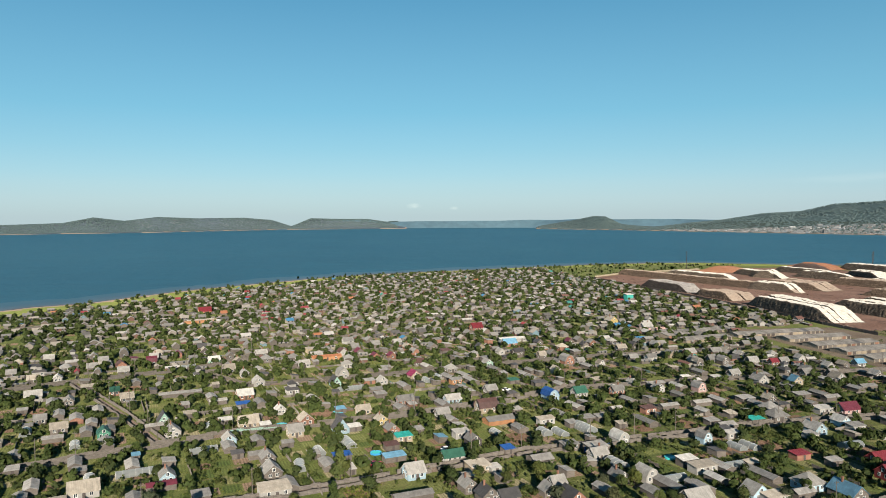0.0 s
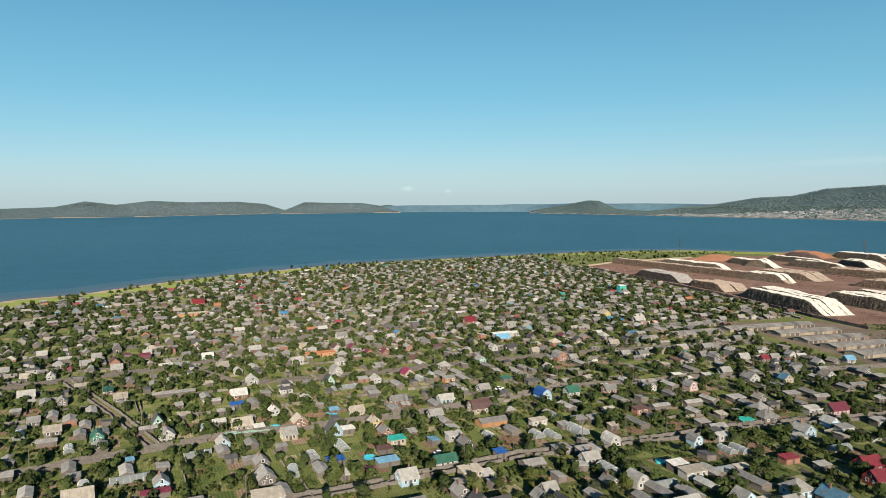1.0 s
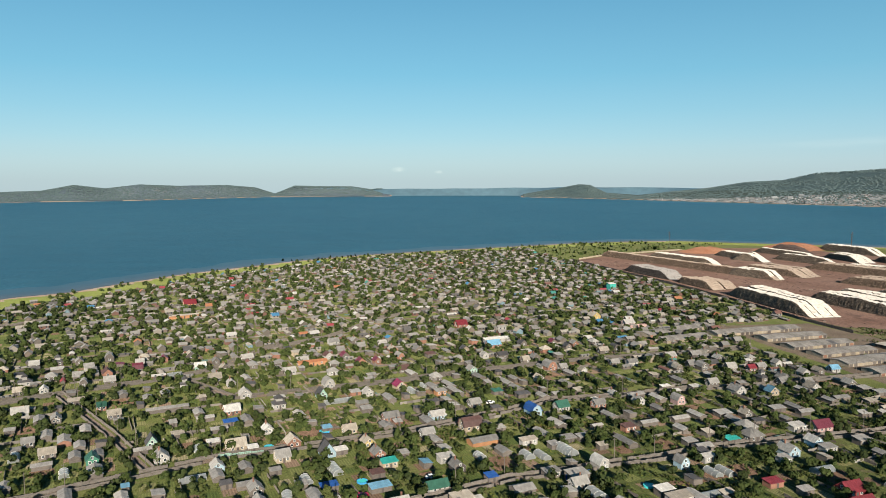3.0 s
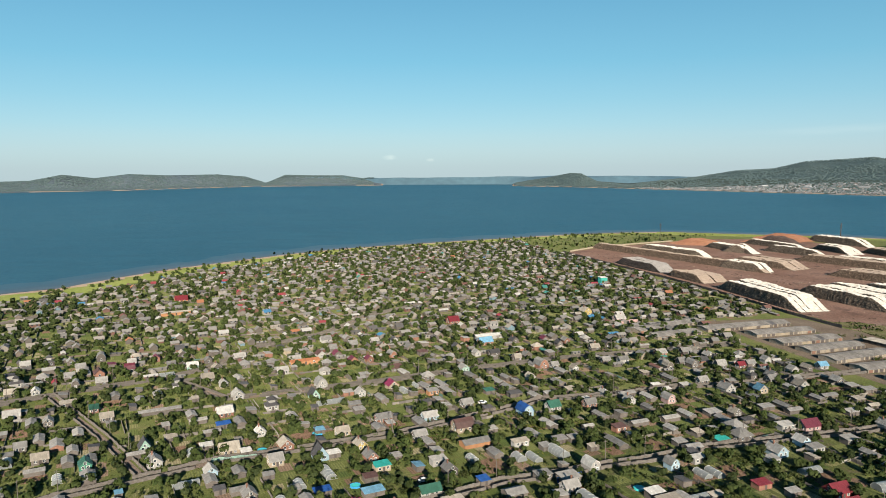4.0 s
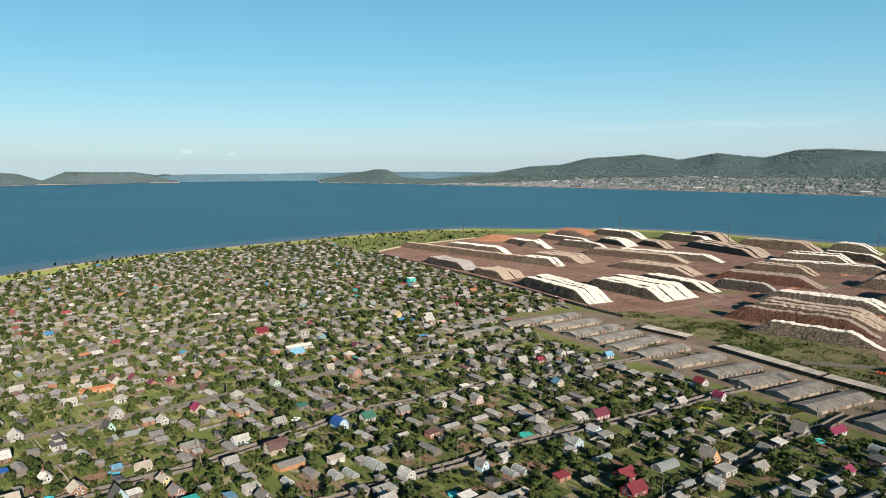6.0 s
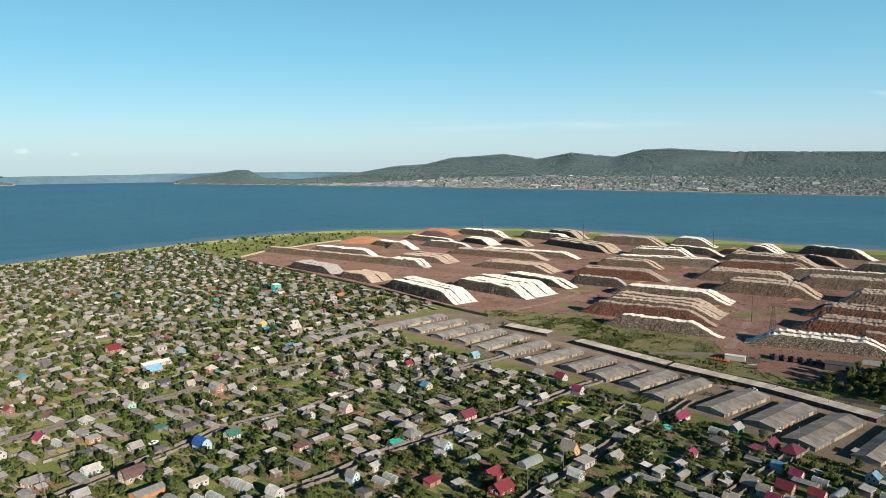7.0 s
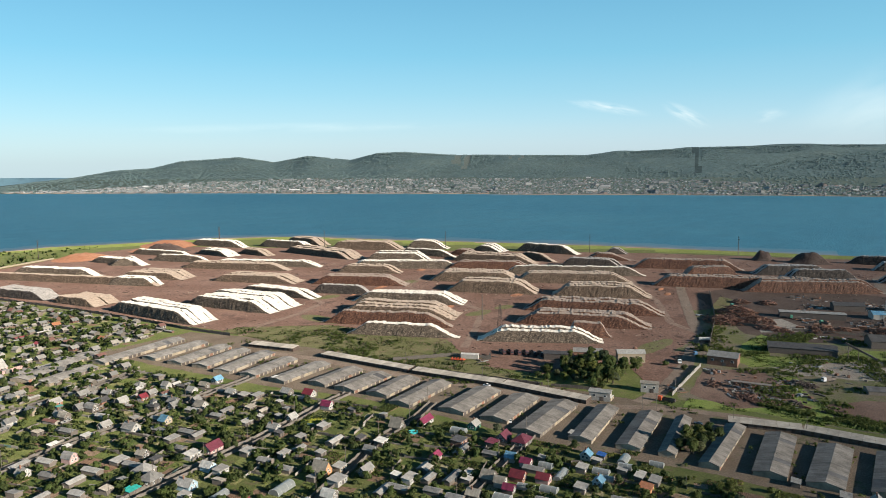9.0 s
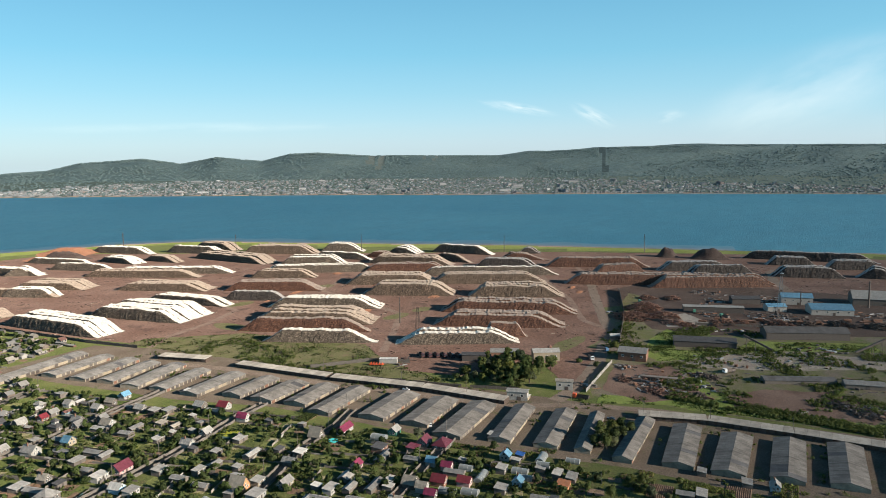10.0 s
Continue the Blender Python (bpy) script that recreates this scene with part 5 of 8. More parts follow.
hip_house(111.4, 216.4, 20, 7, 7, "light", "sky")
gable_house(119.4, 209.1, 109, 9, 6, "sky", "grey")
shed(122.3, 243.6, 19, 6, 4, "red", "brick")
flat_house(96.2, 205.9, 21, 7, 4, "cream", "white")
long_shed(106.6, 210.3, 20, 7, 4, "light")
gable_house(145.7, 236.4, 18, 7.5, 6, "red", "red")
shed(-106.3, 244.5, 27, 2.5, 2.5, "sky")
shed(-45.1, 245.6, 25, 4, 3.5, "grey")
shed(-72.0, 209.2, 26, 5, 5, "grey")
shed(-30.6, 231.5, 25, 2.5, 5, "light")
gable_house(228.8, 393.0, 14, 5.5, 4.5, "sky", "white")
gable_house(197.4, 357.5, 105, 6, 6, "cream", "white")
gable_house(191.0, 375.1, 105, 5.5, 5.5, "grey", "grey")
gable_house(173.6, 419.0, 106, 5.5, 4.5, "light", "grey")
gambrel_house(156.5, 399.9, 107, 6, 4.5, "grey", "grey")
gable_house(173.4, 351.1, 106, 4.5, 5.5, "sky", "cream")
gable_house(187.9, 369.1, 15, 5.5, 4.5, "grey", "grey")
gable_house(221.0, 364.8, 104, 5.5, 4.5, "light", "grey")
shed(228.7, 349.7, 14, 7, 4, "grey")
long_shed(216.9, 326.0, 14, 8.5, 3.5, "cream")
long_shed(203.0, 341.4, 15, 8.5, 4, "grey")
flat_house(254.3, 367.7, 14, 4.5, 4, "white", "grey")
gable_house(249.0, 328.2, 104, 6, 5.5, "red", "white")
gambrel_house(242.3, 303.9, 104, 5.5, 4.5, "crimson", "white")
shed(200.2, 317.3, 15, 6, 4, "light")
long_shed(174.5, 320.9, 16, 7.5, 4, "grey")
shed(163.8, 325.6, 16, 7, 4, "grey")
hip_house(137.3, 299.8, 18, 7.5, 7, "grey", "grey")
long_shed(160.2, 312.4, 107, 7.5, 3.5, "grey")
flat_house(159.9, 300.1, 17, 7, 4.5, "light", "white")
gable_house(170.0, 299.5, 16, 8.5, 6, "maroon", "pink")
gable_house(157.6, 282.1, 107, 5.5, 4.5, "white", "sky")
flat_house(159.4, 274.9, 17, 6, 4, "grey", "white")
gable_house(142.3, 272.6, 108, 7, 5.5, "light", "sky")
flat_house(136.3, 264.1, 18, 4.5, 4, "grey", "white")
arched_greenhouse(146.5, 255.2, 18, 8.5, 4)
flat_house(178.5, 283.3, 15, 6, 4.5, "light", "grey")
gable_house(204.3, 299.3, 105, 5.5, 4.5, "light", "white")
gable_house(218.4, 303.8, 14, 5.5, 4.5, "light", "grey")
shed(223.0, 283.0, 14, 7, 4, "light")
shed(206.1, 279.6, 15, 5, 3.5, "grey")
long_shed(196.1, 268.4, 15, 7.5, 4, "light")
flat_house(187.9, 268.3, 15, 6, 3, "light", "grey")
long_shed(213.9, 263.6, 14, 9.5, 4, "light")
shed(200.1, 256.9, 15, 4, 3.5, "light")
a_frame_house(187.7, 241.0, 105, 7, 6, "cream", "orange")
flat_house(195.3, 237.9, 15, 5.5, 4, "light", "cream")
arched_greenhouse(167.4, 241.3, 16, 11, 5)
flat_house(186.3, 228.8, 15, 7, 5.5, "grey", "white")
gable_house(200.3, 226.7, 15, 7, 4.5, "grey", "cream")
gable_house(216.5, 241.3, 104, 5.5, 4, "light", "grey")
gambrel_house(174.4, 219.5, 106, 5.5, 4.5, "white", "grey")
arched_greenhouse(165.3, 224.4, 16, 6, 3.5)
gable_house(142.5, 224.6, 18, 8.5, 6, "red", "red")
a_frame_house(246.7, 254.3, 104, 6, 5.5, "cream", "grey")
flat_house(226.8, 244.9, 14, 5.5, 4.5, "white", "grey")
gable_house(260.5, 247.7, 13, 10, 4.5, "crimson", "white")
arched_greenhouse(262.8, 226.9, 103, 7.5, 5)
gable_house(272.3, 224.8, 13, 6, 4.5, "light", "green")
flat_house(251.9, 217.4, 14, 7, 5.5, "dark", "brick")
long_shed(245.0, 209.7, 14, 13, 3.5, "light")
gable_house(231.1, 213.5, 14, 4.5, 4, "crimson", "pink")
long_shed(220.1, 209.5, 14, 7.5, 5, "light")
flat_house(207.3, 206.7, 14, 7, 4, "light", "white")
long_shed(220.2, 194.1, 14, 12, 3.5, "grey")
gable_house(229.9, 182.2, 104, 5.5, 6, "cream", "grey")
gable_house(269.1, 203.8, 13, 7, 5.5, "maroon", "grey")
hip_house(271.1, 194.5, 13, 9, 7, "maroon", "grey")
shed(261.0, 204.2, 13, 6, 5, "maroon")
gable_house(252.3, 187.1, 104, 4.5, 4.5, "sky", "white")
gable_house(251.9, 178.5, 104, 4.5, 4, "crimson", "pink")
gable_house(238.2, 173.0, 104, 6, 5.5, "red", "brick")
arched_greenhouse(256.8, 171.3, 103, 6, 4)
arched_greenhouse(253.1, 161.3, 14, 10, 3.5)
arched_greenhouse(238.2, 157.4, 104, 7, 4)
arched_greenhouse(219.4, 167.1, 104, 7, 5)
gable_house(276.2, 162.4, 13, 4.5, 4.5, "sky", "white")
shed(280.9, 157.4, 13, 4, 3.5, "blue")
flat_house(263.3, 156.9, 13, 5.5, 4, "light", "grey")
arched_greenhouse(284.7, 148.3, 13, 8.5, 4)
arched_greenhouse(266.9, 149.7, 103, 7, 4)
shed(206.1, 213.7, 15, 3.5, 3.5, "white")
shed(354.9, 195.0, 13, 6, 5, "white", "cream")
long_shed(192.7, 207.9, 15, 10, 3.5, "grey")
gable_house(213.2, 176.6, 104, 5.5, 4.5, "cream", "grey")
long_shed(176.9, 203.4, 15, 10, 4, "grey")
arched_greenhouse(105.0, 254.2, 110, 7, 3.5)
long_shed(103.1, 348.6, 21, 9.5, 4, "grey")
shed(188.5, 413.2, 15, 5, 3.5, "white")
long_shed(142.0, 444.8, 18, 7.5, 2.5, "light")
shed(208.4, 412.7, 14, 7.5, 4, "grey")
shed(163.3, 446.2, 16, 6, 4, "grey")
arched_greenhouse(278.4, 144.1, 103, 6, 4)
arched_greenhouse(289.5, 134.9, 103, 6, 3.5)
shed(272.7, 127.7, 13, 7, 4, "grey")
shed(264.3, 127.7, 13, 6, 5, "orange", "orange")
shed(272.9, 134.5, 13, 7, 3.5, "light")
arched_greenhouse(262.5, 144.1, 103, 5, 3.5)
flat_house(246.3, 147.3, 14, 5.5, 4.5, "light", "grey")
gable_house(255.8, 144.6, 13, 4.5, 4, "sky", "sky")
shed(308.6, 83.0, 13, 5, 3.5, "grey")
shed(307.7, 64.3, 13, 6, 4, "grey")
gable_house(310.1, 53.9, 13, 4.5, 4, "grey", "sky")
shed(287.0, 77.2, 13, 7.5, 4, "light")
gambrel_house(228.7, 175.1, 104, 4.5, 4, "cream", "white")
gable_house(243.4, 163.6, 104, 5.5, 4.5, "red", "pink")
shed(228.0, 191.1, 14, 5, 3.5, "light")
shed(295.3, 180.7, 13, 5, 4, "light")
long_shed(214.8, 201.8, 14, 11, 3.5, "grey")
gable_house(226.2, 168.9, 104, 4.5, 4, "crimson", "grey")
arched_greenhouse(233.7, 165.7, 104, 7, 4)
flat_house(180, 696, 20, 7, 6, "white", "teal", 6.5)
gable_house(129, 549, 108, 8, 7, "cream", "yellow", 3.4)
flat_house(47, 474, 20, 21, 4, "white", "white")
gable_house(42, 458, 24, 9, 6, "sky", "brick")
flat_house(-68, 415, 24, 17, 3, "orange", "orange")
gable_house(24, 523, 22, 8, 7, "red", "brick")
gable_house(-206, 618, 26, 10, 8, "red", "orange")
flat_house(-192, 562, 26, 22, 3, "cream", "orange")
gable_house(149, 525, 18, 8, 6, "light", "pink")

# ---- the garages ----
GARAGE_WALL = plain("limewashed_wall", (0.31, 0.265, 0.205), 0.9, 0.35, scale=0.25)
def garage_block(x0, y0, x1, y1, width, high=2.15, rise=1.0, doors=True, felt=None, label=""):
    """A gabled block of lock-up garages; the sunny eave runs from (x0, y0) to (x1, y1)."""
    L = math.hypot(x1 - x0, y1 - y0)
    turn = math.degrees(math.atan2(y1 - y0, x1 - x0))
    ob = thing("garage_block", x0, y0, 0.05, turn, label or "long gabled block of lock-up garages with grey sheet roof", "garage", "garage blocks")
    W = width * 1.15
    TAKEN.extend((x0 + (x1 - x0) * q / 6 - (y1 - y0) / L * W / 2, y0 + (y1 - y0) * q / 6 + (x1 - x0) / L * W / 2) for q in range(7))
    me = Mesh()
    me.prism([(0, 0), (W, 0), (W, high), (W / 2, high + rise), (0, high)], 0, L)
    part("wall", me, GARAGE_WALL, ob)
    rng = random.Random(int(x0 * 3 + y0))
    k = rise / (W / 2)
    n = max(3, int(L / 4.0))
    # the roof covering lies in strips, each patched in its own way
    for s in (0, 1):
        for i in range(n):
            a, b = L * i / n - (0.4 if i == 0 else 0), L * (i + 1) / n + (0.4 if i == n - 1 else 0) - 0.05
            y0_, z0_ = (-0.4, high - 0.4 * k) if s == 0 else (W + 0.4, high - 0.4 * k)
            ym, zm = W / 2, high + rise
            up = 0.1 + rng.uniform(0, 0.05)
            pm = Mesh()
            pts = [(a, y0_, z0_), (b, y0_, z0_), (b, ym, zm), (a, ym, zm), (a, y0_, z0_ + up), (b, y0_, z0_ + up), (b, ym, zm + up), (a, ym, zm + up)]
            f = [(3, 2, 1, 0), (4, 5, 6, 7), (0, 1, 5, 4), (1, 2, 6, 5), (2, 3, 7, 6), (3, 0, 4, 7)]
            pm.add(pts, f if s == 0 else [tuple(reversed(q)) for q in f])
            part("roof_panel", pm, (felt or PALE_TAR) if rng.random() < 0.95 else TAR, ob)
    if doors:
        nd = max(2, int(L / 3.6))
        for side in (0, 1):
            for i in range(nd):
                c = rng.choice((BRICK, STEEL, WALL["dark"], WALL["grey"], WALL["cream"], STEEL, WALL["grey"], WALL["cream"], GARAGE_WALL))
                dm = shared(("garage_door", c.name), lambda me: (me.box(-0.66, 0, 0, 1.28, 0.08, 1.75), me.box(0.66, 0, 0, 1.28, 0.08, 1.75), me.box(0, 0, 1.75, 2.8, 0.12, 0.15)), [c])
                part("garage_door", dm, None, ob, "", pose(L * (i + 0.5) / nd, -0.03 if side == 0 else W + 0.03, 0.05))
    return ob


for a, b, c, d, w in ((152, 482, 208, 513, 13.5), (158, 464, 193, 478, 11), (200, 484, 268, 503, 13.6), (227, 468, 274, 480, 13.6), (233, 444, 279, 457, 13.6), (240, 424, 282, 437, 12.2), (243, 402, 289, 418, 13.6), (249, 382, 289, 392, 13.6), (253, 358, 296, 366, 13.6)):
    garage_block(a, b, c, d, min(w, 11.3), 2.0, 1.2)
for a, b, c, d, w in ((265, 334, 301, 340, 11.7), (269, 312, 304, 317, 13.6), (275, 291, 310, 298, 12.5), (272, 270, 316, 278, 11.9), (282, 240, 324, 247, 13.6), (287, 215, 328, 223, 13.6), (283, 192, 333, 201, 13.0), (292, 169, 341, 181, 9.8), (298, 147, 347, 159, 9.9), (302, 132, 351, 145, 6.4), (302, 112, 357, 120, 7.7), (310, 87, 359, 97, 11.5), (313, 66, 360, 73, 12.1), (320, 44, 367, 51, 11.7), (327, 21, 374, 28, 12.5), (334, -3, 381, 4, 12.7)):
    garage_block(a, b, c, d, w, 2.0, 1.45, felt=BROWN_TAR)


def long_row(line, width, label):
    """A flat-roofed row of lock-ups that follows the road."""
    for (ax, ay), (bx, by) in zip(line, line[1:]):
        L, turn = math.hypot(bx - ax, by - ay), math.degrees(math.atan2(by - ay, bx - ax))
        ob = thing("garage_row", ax, ay, 0.05, turn, label, "garage", "garage rows")
        me = Mesh()
        me.prism([(0, 0), (width, 0), (width, 2.7), (0, 2.5)], 0, L - 0.05)
        part("wall", me, SHADED_BRICK, ob)
        n = max(2, int(L / 5))
        for i in range(n):
            rm = Mesh()
            rm.prism([(-1.0, 2.46), (width + 0.4, 2.72), (width + 0.4, 2.9), (-1.0, 2.64)], L * i / n, L * (i + 1) / n - 0.1)
            part("roof_panel", rm, PALE_ROOF, ob)
        nd = max(2, int(L / 4))
        for i in range(nd):
            dm = shared(("garage_door", STEEL.name), lambda me: (me.box(-0.66, 0, 0, 1.28, 0.08, 1.75), me.box(0.66, 0, 0, 1.28, 0.08, 1.75), me.box(0, 0, 1.75, 2.8, 0.12, 0.15)), [STEEL])
            part("garage_door", dm, None, ob, "", pose(L * (i + 0.5) / nd, -0.03, 0.05))


long_row([(290, 452), (303, 416)], 8, "low row of brick lock-ups with pale flat roof")
long_row([(307, 389), (319, 317)], 7, "low row of brick lock-ups with pale flat roof")
long_row([(319.5, 314), (334, 254), (340, 200)], 7, "low row of brick lock-ups with pale flat roof")
long_row([(358, 129), (370, 97), (375, 57), (379, 14), (386, -42)], 7, "low row of brick lock-ups with shade-darkened walls and pale flat roof")

# ---- plants ----
def arrays_mesh(name, verts, quads, mats, index=None, outward=None):
    me = bpy.data.meshes.new(name)
    verts, quads = np.asarray(verts, np.float32).reshape(-1, 3), np.asarray(quads, np.int32).reshape(-1, 4)
    me.vertices.add(len(verts))
    me.vertices.foreach_set("co", verts.ravel())
    me.loops.add(quads.size)
    me.loops.foreach_set("vertex_index", quads.ravel())
    me.polygons.add(len(quads))
    me.polygons.foreach_set("loop_start", np.arange(0, quads.size, 4, dtype=np.int32))
    for m in mats:
        me.materials.append(m)
    if index is not None:
        me.polygons.foreach_set("material_index", np.asarray(index, np.int32))
    me.update(calc_edges=True)
    me.validate()
    if outward is not None:
        me.normals_split_custom_set(np.repeat(outward, 4, axis=0).tolist())
    return me


def outward_normals(quads, centre, up=0.35, spread=0.45):
    """One soft normal a leaf, away from the middle of its crown, so that crowns shade as rounded masses."""
    mid = quads.mean(1)
    d = mid - centre
    d /= np.linalg.norm(d, axis=1, keepdims=True) + 1e-6
    own = np.cross(quads[:, 1] - quads[:, 0], quads[:, 3] - quads[:, 0])
    own /= np.linalg.norm(own, axis=1, keepdims=True) + 1e-9
    own *= np.sign((own * d).sum(1, keepdims=True) + 1e-9)
    d = d + spread * own + np.array([0, 0, up])
    return d / (np.linalg.norm(d, axis=1, keepdims=True) + 1e-6)


RNG = np.random.default_rng(5)


def crown_leaves(n, radius, height, base, leaf, clumps=9, rng=RNG, small=0.36, large=0.58):
    """Leaves as small quads in uneven clumps: an array of n x 4 x 3."""
    a = rng.uniform(0, 2 * np.pi, clumps)
    q = rng.uniform(0.05, 1.02 - small, clumps)
    cz = base + height * rng.uniform(0.22, 0.85, clumps)
    shrink = np.sqrt(np.clip(1 - ((cz - base) / height - 0.4) ** 2 * 1.8, 0.15, 1))
    cen = np.stack([np.cos(a) * q * radius * shrink, np.sin(a) * q * radius * shrink, cz], 1)
    size = radius * rng.uniform(small, large, clumps)
    k = rng.integers(0, clumps, n)
    d = rng.normal(size=(n, 3))
    d /= np.linalg.norm(d, axis=1, keepdims=True)
    p = cen[k] + d * (size[k] * rng.uniform(0.6, 1.04, n))[:, None] * (1, 1, 0.85)
    u = np.cross(d, rng.normal(size=(n, 3)))
    u /= np.linalg.norm(u, axis=1, keepdims=True) + 1e-9
    w = np.cross(d + rng.normal(size=(n, 3)) * 0.5, u)
    w /= np.linalg.norm(w, axis=1, keepdims=True) + 1e-9
    s = (leaf * rng.uniform(0.6, 1.3, n))[:, None]
    out = np.stack([p - u * s - w * s * 0.7, p + u * s - w * s * 0.7, p + u * s + w * s * 0.7, p - u * s + w * s * 0.7], 1)
    out[:, :, 2] = np.maximum(out[:, :, 2], 0.05)
    return out



def leaf_mass(name, crowns, mat, label):
    """Many crowns joined into one mass of leaves."""
    q = np.concatenate(crowns)
    out = np.concatenate([outward_normals(c, c.mean((0, 1)) * np.array([1, 1, 0.7])) for c in crowns])
    structure(name, arrays_mesh(name, q, np.arange(len(q) * 4), [mat], None, out), [], label, False, "stuff")


TREES = []
for kind, rad, hi, lo, leaf, n in (("green", 2.7, 4.4, 0.8, 0.17, 2300), ("dark", 2.4, 4.8, 0.9, 0.17, 2300), ("silver", 2.5, 4.2, 0.6, 0.17, 2200), ("green", 1.7, 2.1, 0.0, 0.14, 1200), ("dark", 2.0, 2.5, 0.0, 0.15, 1300), ("green", 2.2, 8.5, 1.2, 0.18, 2500)):
    q = crown_leaves(n, rad, hi, lo, leaf, 30, RNG, 0.24, 0.4)
    crown = arrays_mesh("crown", q, np.arange(n * 4), [LEAF[kind]], None, outward_normals(q, np.array([0, 0, lo + hi * 0.4])))
    tm = Mesh()
    tm.tube((0, 0, 0), (0.1, 0.05, lo + hi * 0.45), 0.05 * rad + 0.05, 0.05, 6)
    for k in range(4):
        a = k * 1.6 + 0.3
        tm.tube((0.05, 0.02, lo + 0.1 * hi * (k % 2 + 1)), (math.cos(a) * rad * 0.6, math.sin(a) * rad * 0.6, lo + hi * 0.55), 0.06, 0.025, 5)
    TREES.append((crown, tm.data("trunk", [BARKWOOD]), kind, hi))


def tree(x, y, variant, size, turn):
    crown, trunk, kind, hi = TREES[variant]
    bush = variant in (3, 4)
    words = {"green": "leafy green", "dark": "dense dark green", "silver": "silvery green"}[kind]
    ob = new("bush" if bush else "tree")
    ob.matrix_basis = pose(x, y, 0, 0, 0, turn) @ Matrix.Scale(size, 4)
    tagged(ob, f"{words} garden bush beside a fence" if bush else f"{words} fruit tree in a garden plot", "bush" if bush else "tree", "garden trees")
    part("trunk", trunk, None, ob)
    part("crown", crown, None, ob)
    return ob


GRID = {}
for fx, fy in TAKEN:
    GRID.setdefault((int(fx // 10), int(fy // 10)), []).append((fx, fy))


def clear(x, y, gap):
    for i in range(int((x - gap) // 10), int((x + gap) // 10) + 1):
        for j in range(int((y - gap) // 10), int((y + gap) // 10) + 1):
            for fx, fy in GRID.get((i, j), ()):
                if math.hypot(fx - x, fy - y) < gap:
                    return False
    return True


def claim(x, y):
    GRID.setdefault((int(x // 10), int(y // 10)), []).append((x, y))


VILLAGE = [(-588, 210), (-462, 490), (-375, 664), (-336, 700), (-308, 763), (-273, 826), (-224, 882), (-168, 949), (-101, 1011), (-25, 1056), (56, 1100), (140, 1137), (188, 966), (217, 840), (246, 731), (266, 651), (277, 581), (280, 539), (210, 521), (213, 462), (235, 361), (258, 308), (266, 238), (270, 165), (288, 112), (298, -28), (210, -28), (0, 140), (-280, 140)]


# lookup maps, 2 m to a cell: distance to the nearest lane, and whether a place lies in the village
map_x, map_y = np.meshgrid(np.arange(-640, 420, 2.0), np.arange(-40, 1240, 2.0), indexing="ij")
lane_map = np.minimum.reduce([polyline_distance(map_x, map_y, s) for s in STREETS])
village_map = inside(map_x, map_y, VILLAGE) & (inland(map_x, map_y) > 56)


def cell(x, y):
    return min(max(int((x + 640) / 2 + 0.5), 0), map_x.shape[0] - 1), min(max(int((y + 40) / 2 + 0.5), 0), map_x.shape[1] - 1)


def street_gap(x, y):
    return lane_map[cell(x, y)]


def in_village(x, y):
    return village_map[cell(x, y)]


def lane_turn(x):
    return float(np.interp(x, [-112, 84, 182, 280], [27, 22, 15, 13]))


# ---- gardens beyond the nearest ones: plots on a turned grid ----
plots = []
ca, sa = math.cos(radians(24)), math.sin(radians(24))
for i in range(-50, 58):
    for j in range(-10, 70):
        u, v = i * 14.5 + 9 * noise.noise((i * 0.7, j * 0.7, 0)), j * 18 + 9 * noise.noise((i * 0.7, j * 0.7, 9))
        x, y = u * ca - v * sa, u * sa + v * ca
        r, head = math.hypot(x, y), math.degrees(math.atan2(x, y))
        if 180 < r < 1260 and -45 < head < 88 and in_village(x, y):
            plots.append((x, y, r))
plots.sort(key=lambda q: q[2])
prng = random.Random(11)
def furrows(me, L, W, n, high):
    """Dug soil in ridges, one sheet that dips to the ground all round."""
    m, k = 8, 2 * n
    pts = []
    for i in range(m + 1):
        for j in range(k + 1):
            x, y = -L / 2 + L * i / m, -W / 2 + W * j / k
            edge = i in (0, m) or j in (0, k)
            pts.append((x, y, -0.05 if edge else 0.05 + (high if j % 2 else 0.0) * (1 + 0.35 * noise.noise((x, y * 2, 1)))))
    me.add(pts, [(i * (k + 1) + j, (i + 1) * (k + 1) + j, (i + 1) * (k + 1) + j + 1, i * (k + 1) + j + 1) for i in range(m) for j in range(k)])


SOIL = ground_material("dug_soil", ((0.16, 0.1, 0.068), (0.2, 0.13, 0.09), (0.12, 0.076, 0.053)), 0.3, 0.6, 0.1)
BED_MESH = {}
for kind in ("soil", "crop", "thick"):
    for L, W in ((12, 8), (9, 6), (14, 10), (7, 5), (11, 5)):
        me = Mesh()
        furrows(me, L, W, int(W / 0.75), 0.26)
        soil = me.data("soil", [SOIL])
        leaves = None
        if kind != "soil":
            n = int(L * W * (5 if kind == "crop" else 9))
            rows = int(W / 0.75)
            px = RNG.uniform(-L / 2, L / 2, n)
            py = -W / 2 + W * (RNG.integers(0, rows, n) + 0.5) / rows + RNG.normal(0, 0.1 if kind == "crop" else 0.22, n)
            pz = RNG.uniform(0.2, 0.5 if kind == "crop" else 0.65, n)
            u, w = RNG.normal(size=(n, 3)) * 0.17, RNG.normal(size=(n, 3)) * 0.17
            c = np.stack([px, py, pz], 1)
            q = np.stack([c - u - w, c + u - w, c + u + w, c - u + w], 1)
            q[:, :, 2] = np.maximum(q[:, :, 2], 0.06)
            leaves = arrays_mesh("crop", q, np.arange(n * 4), [LEAF["crop"] if kind == "crop" else LEAF["green"]])
        BED_MESH[kind, L, W] = (soil, leaves)


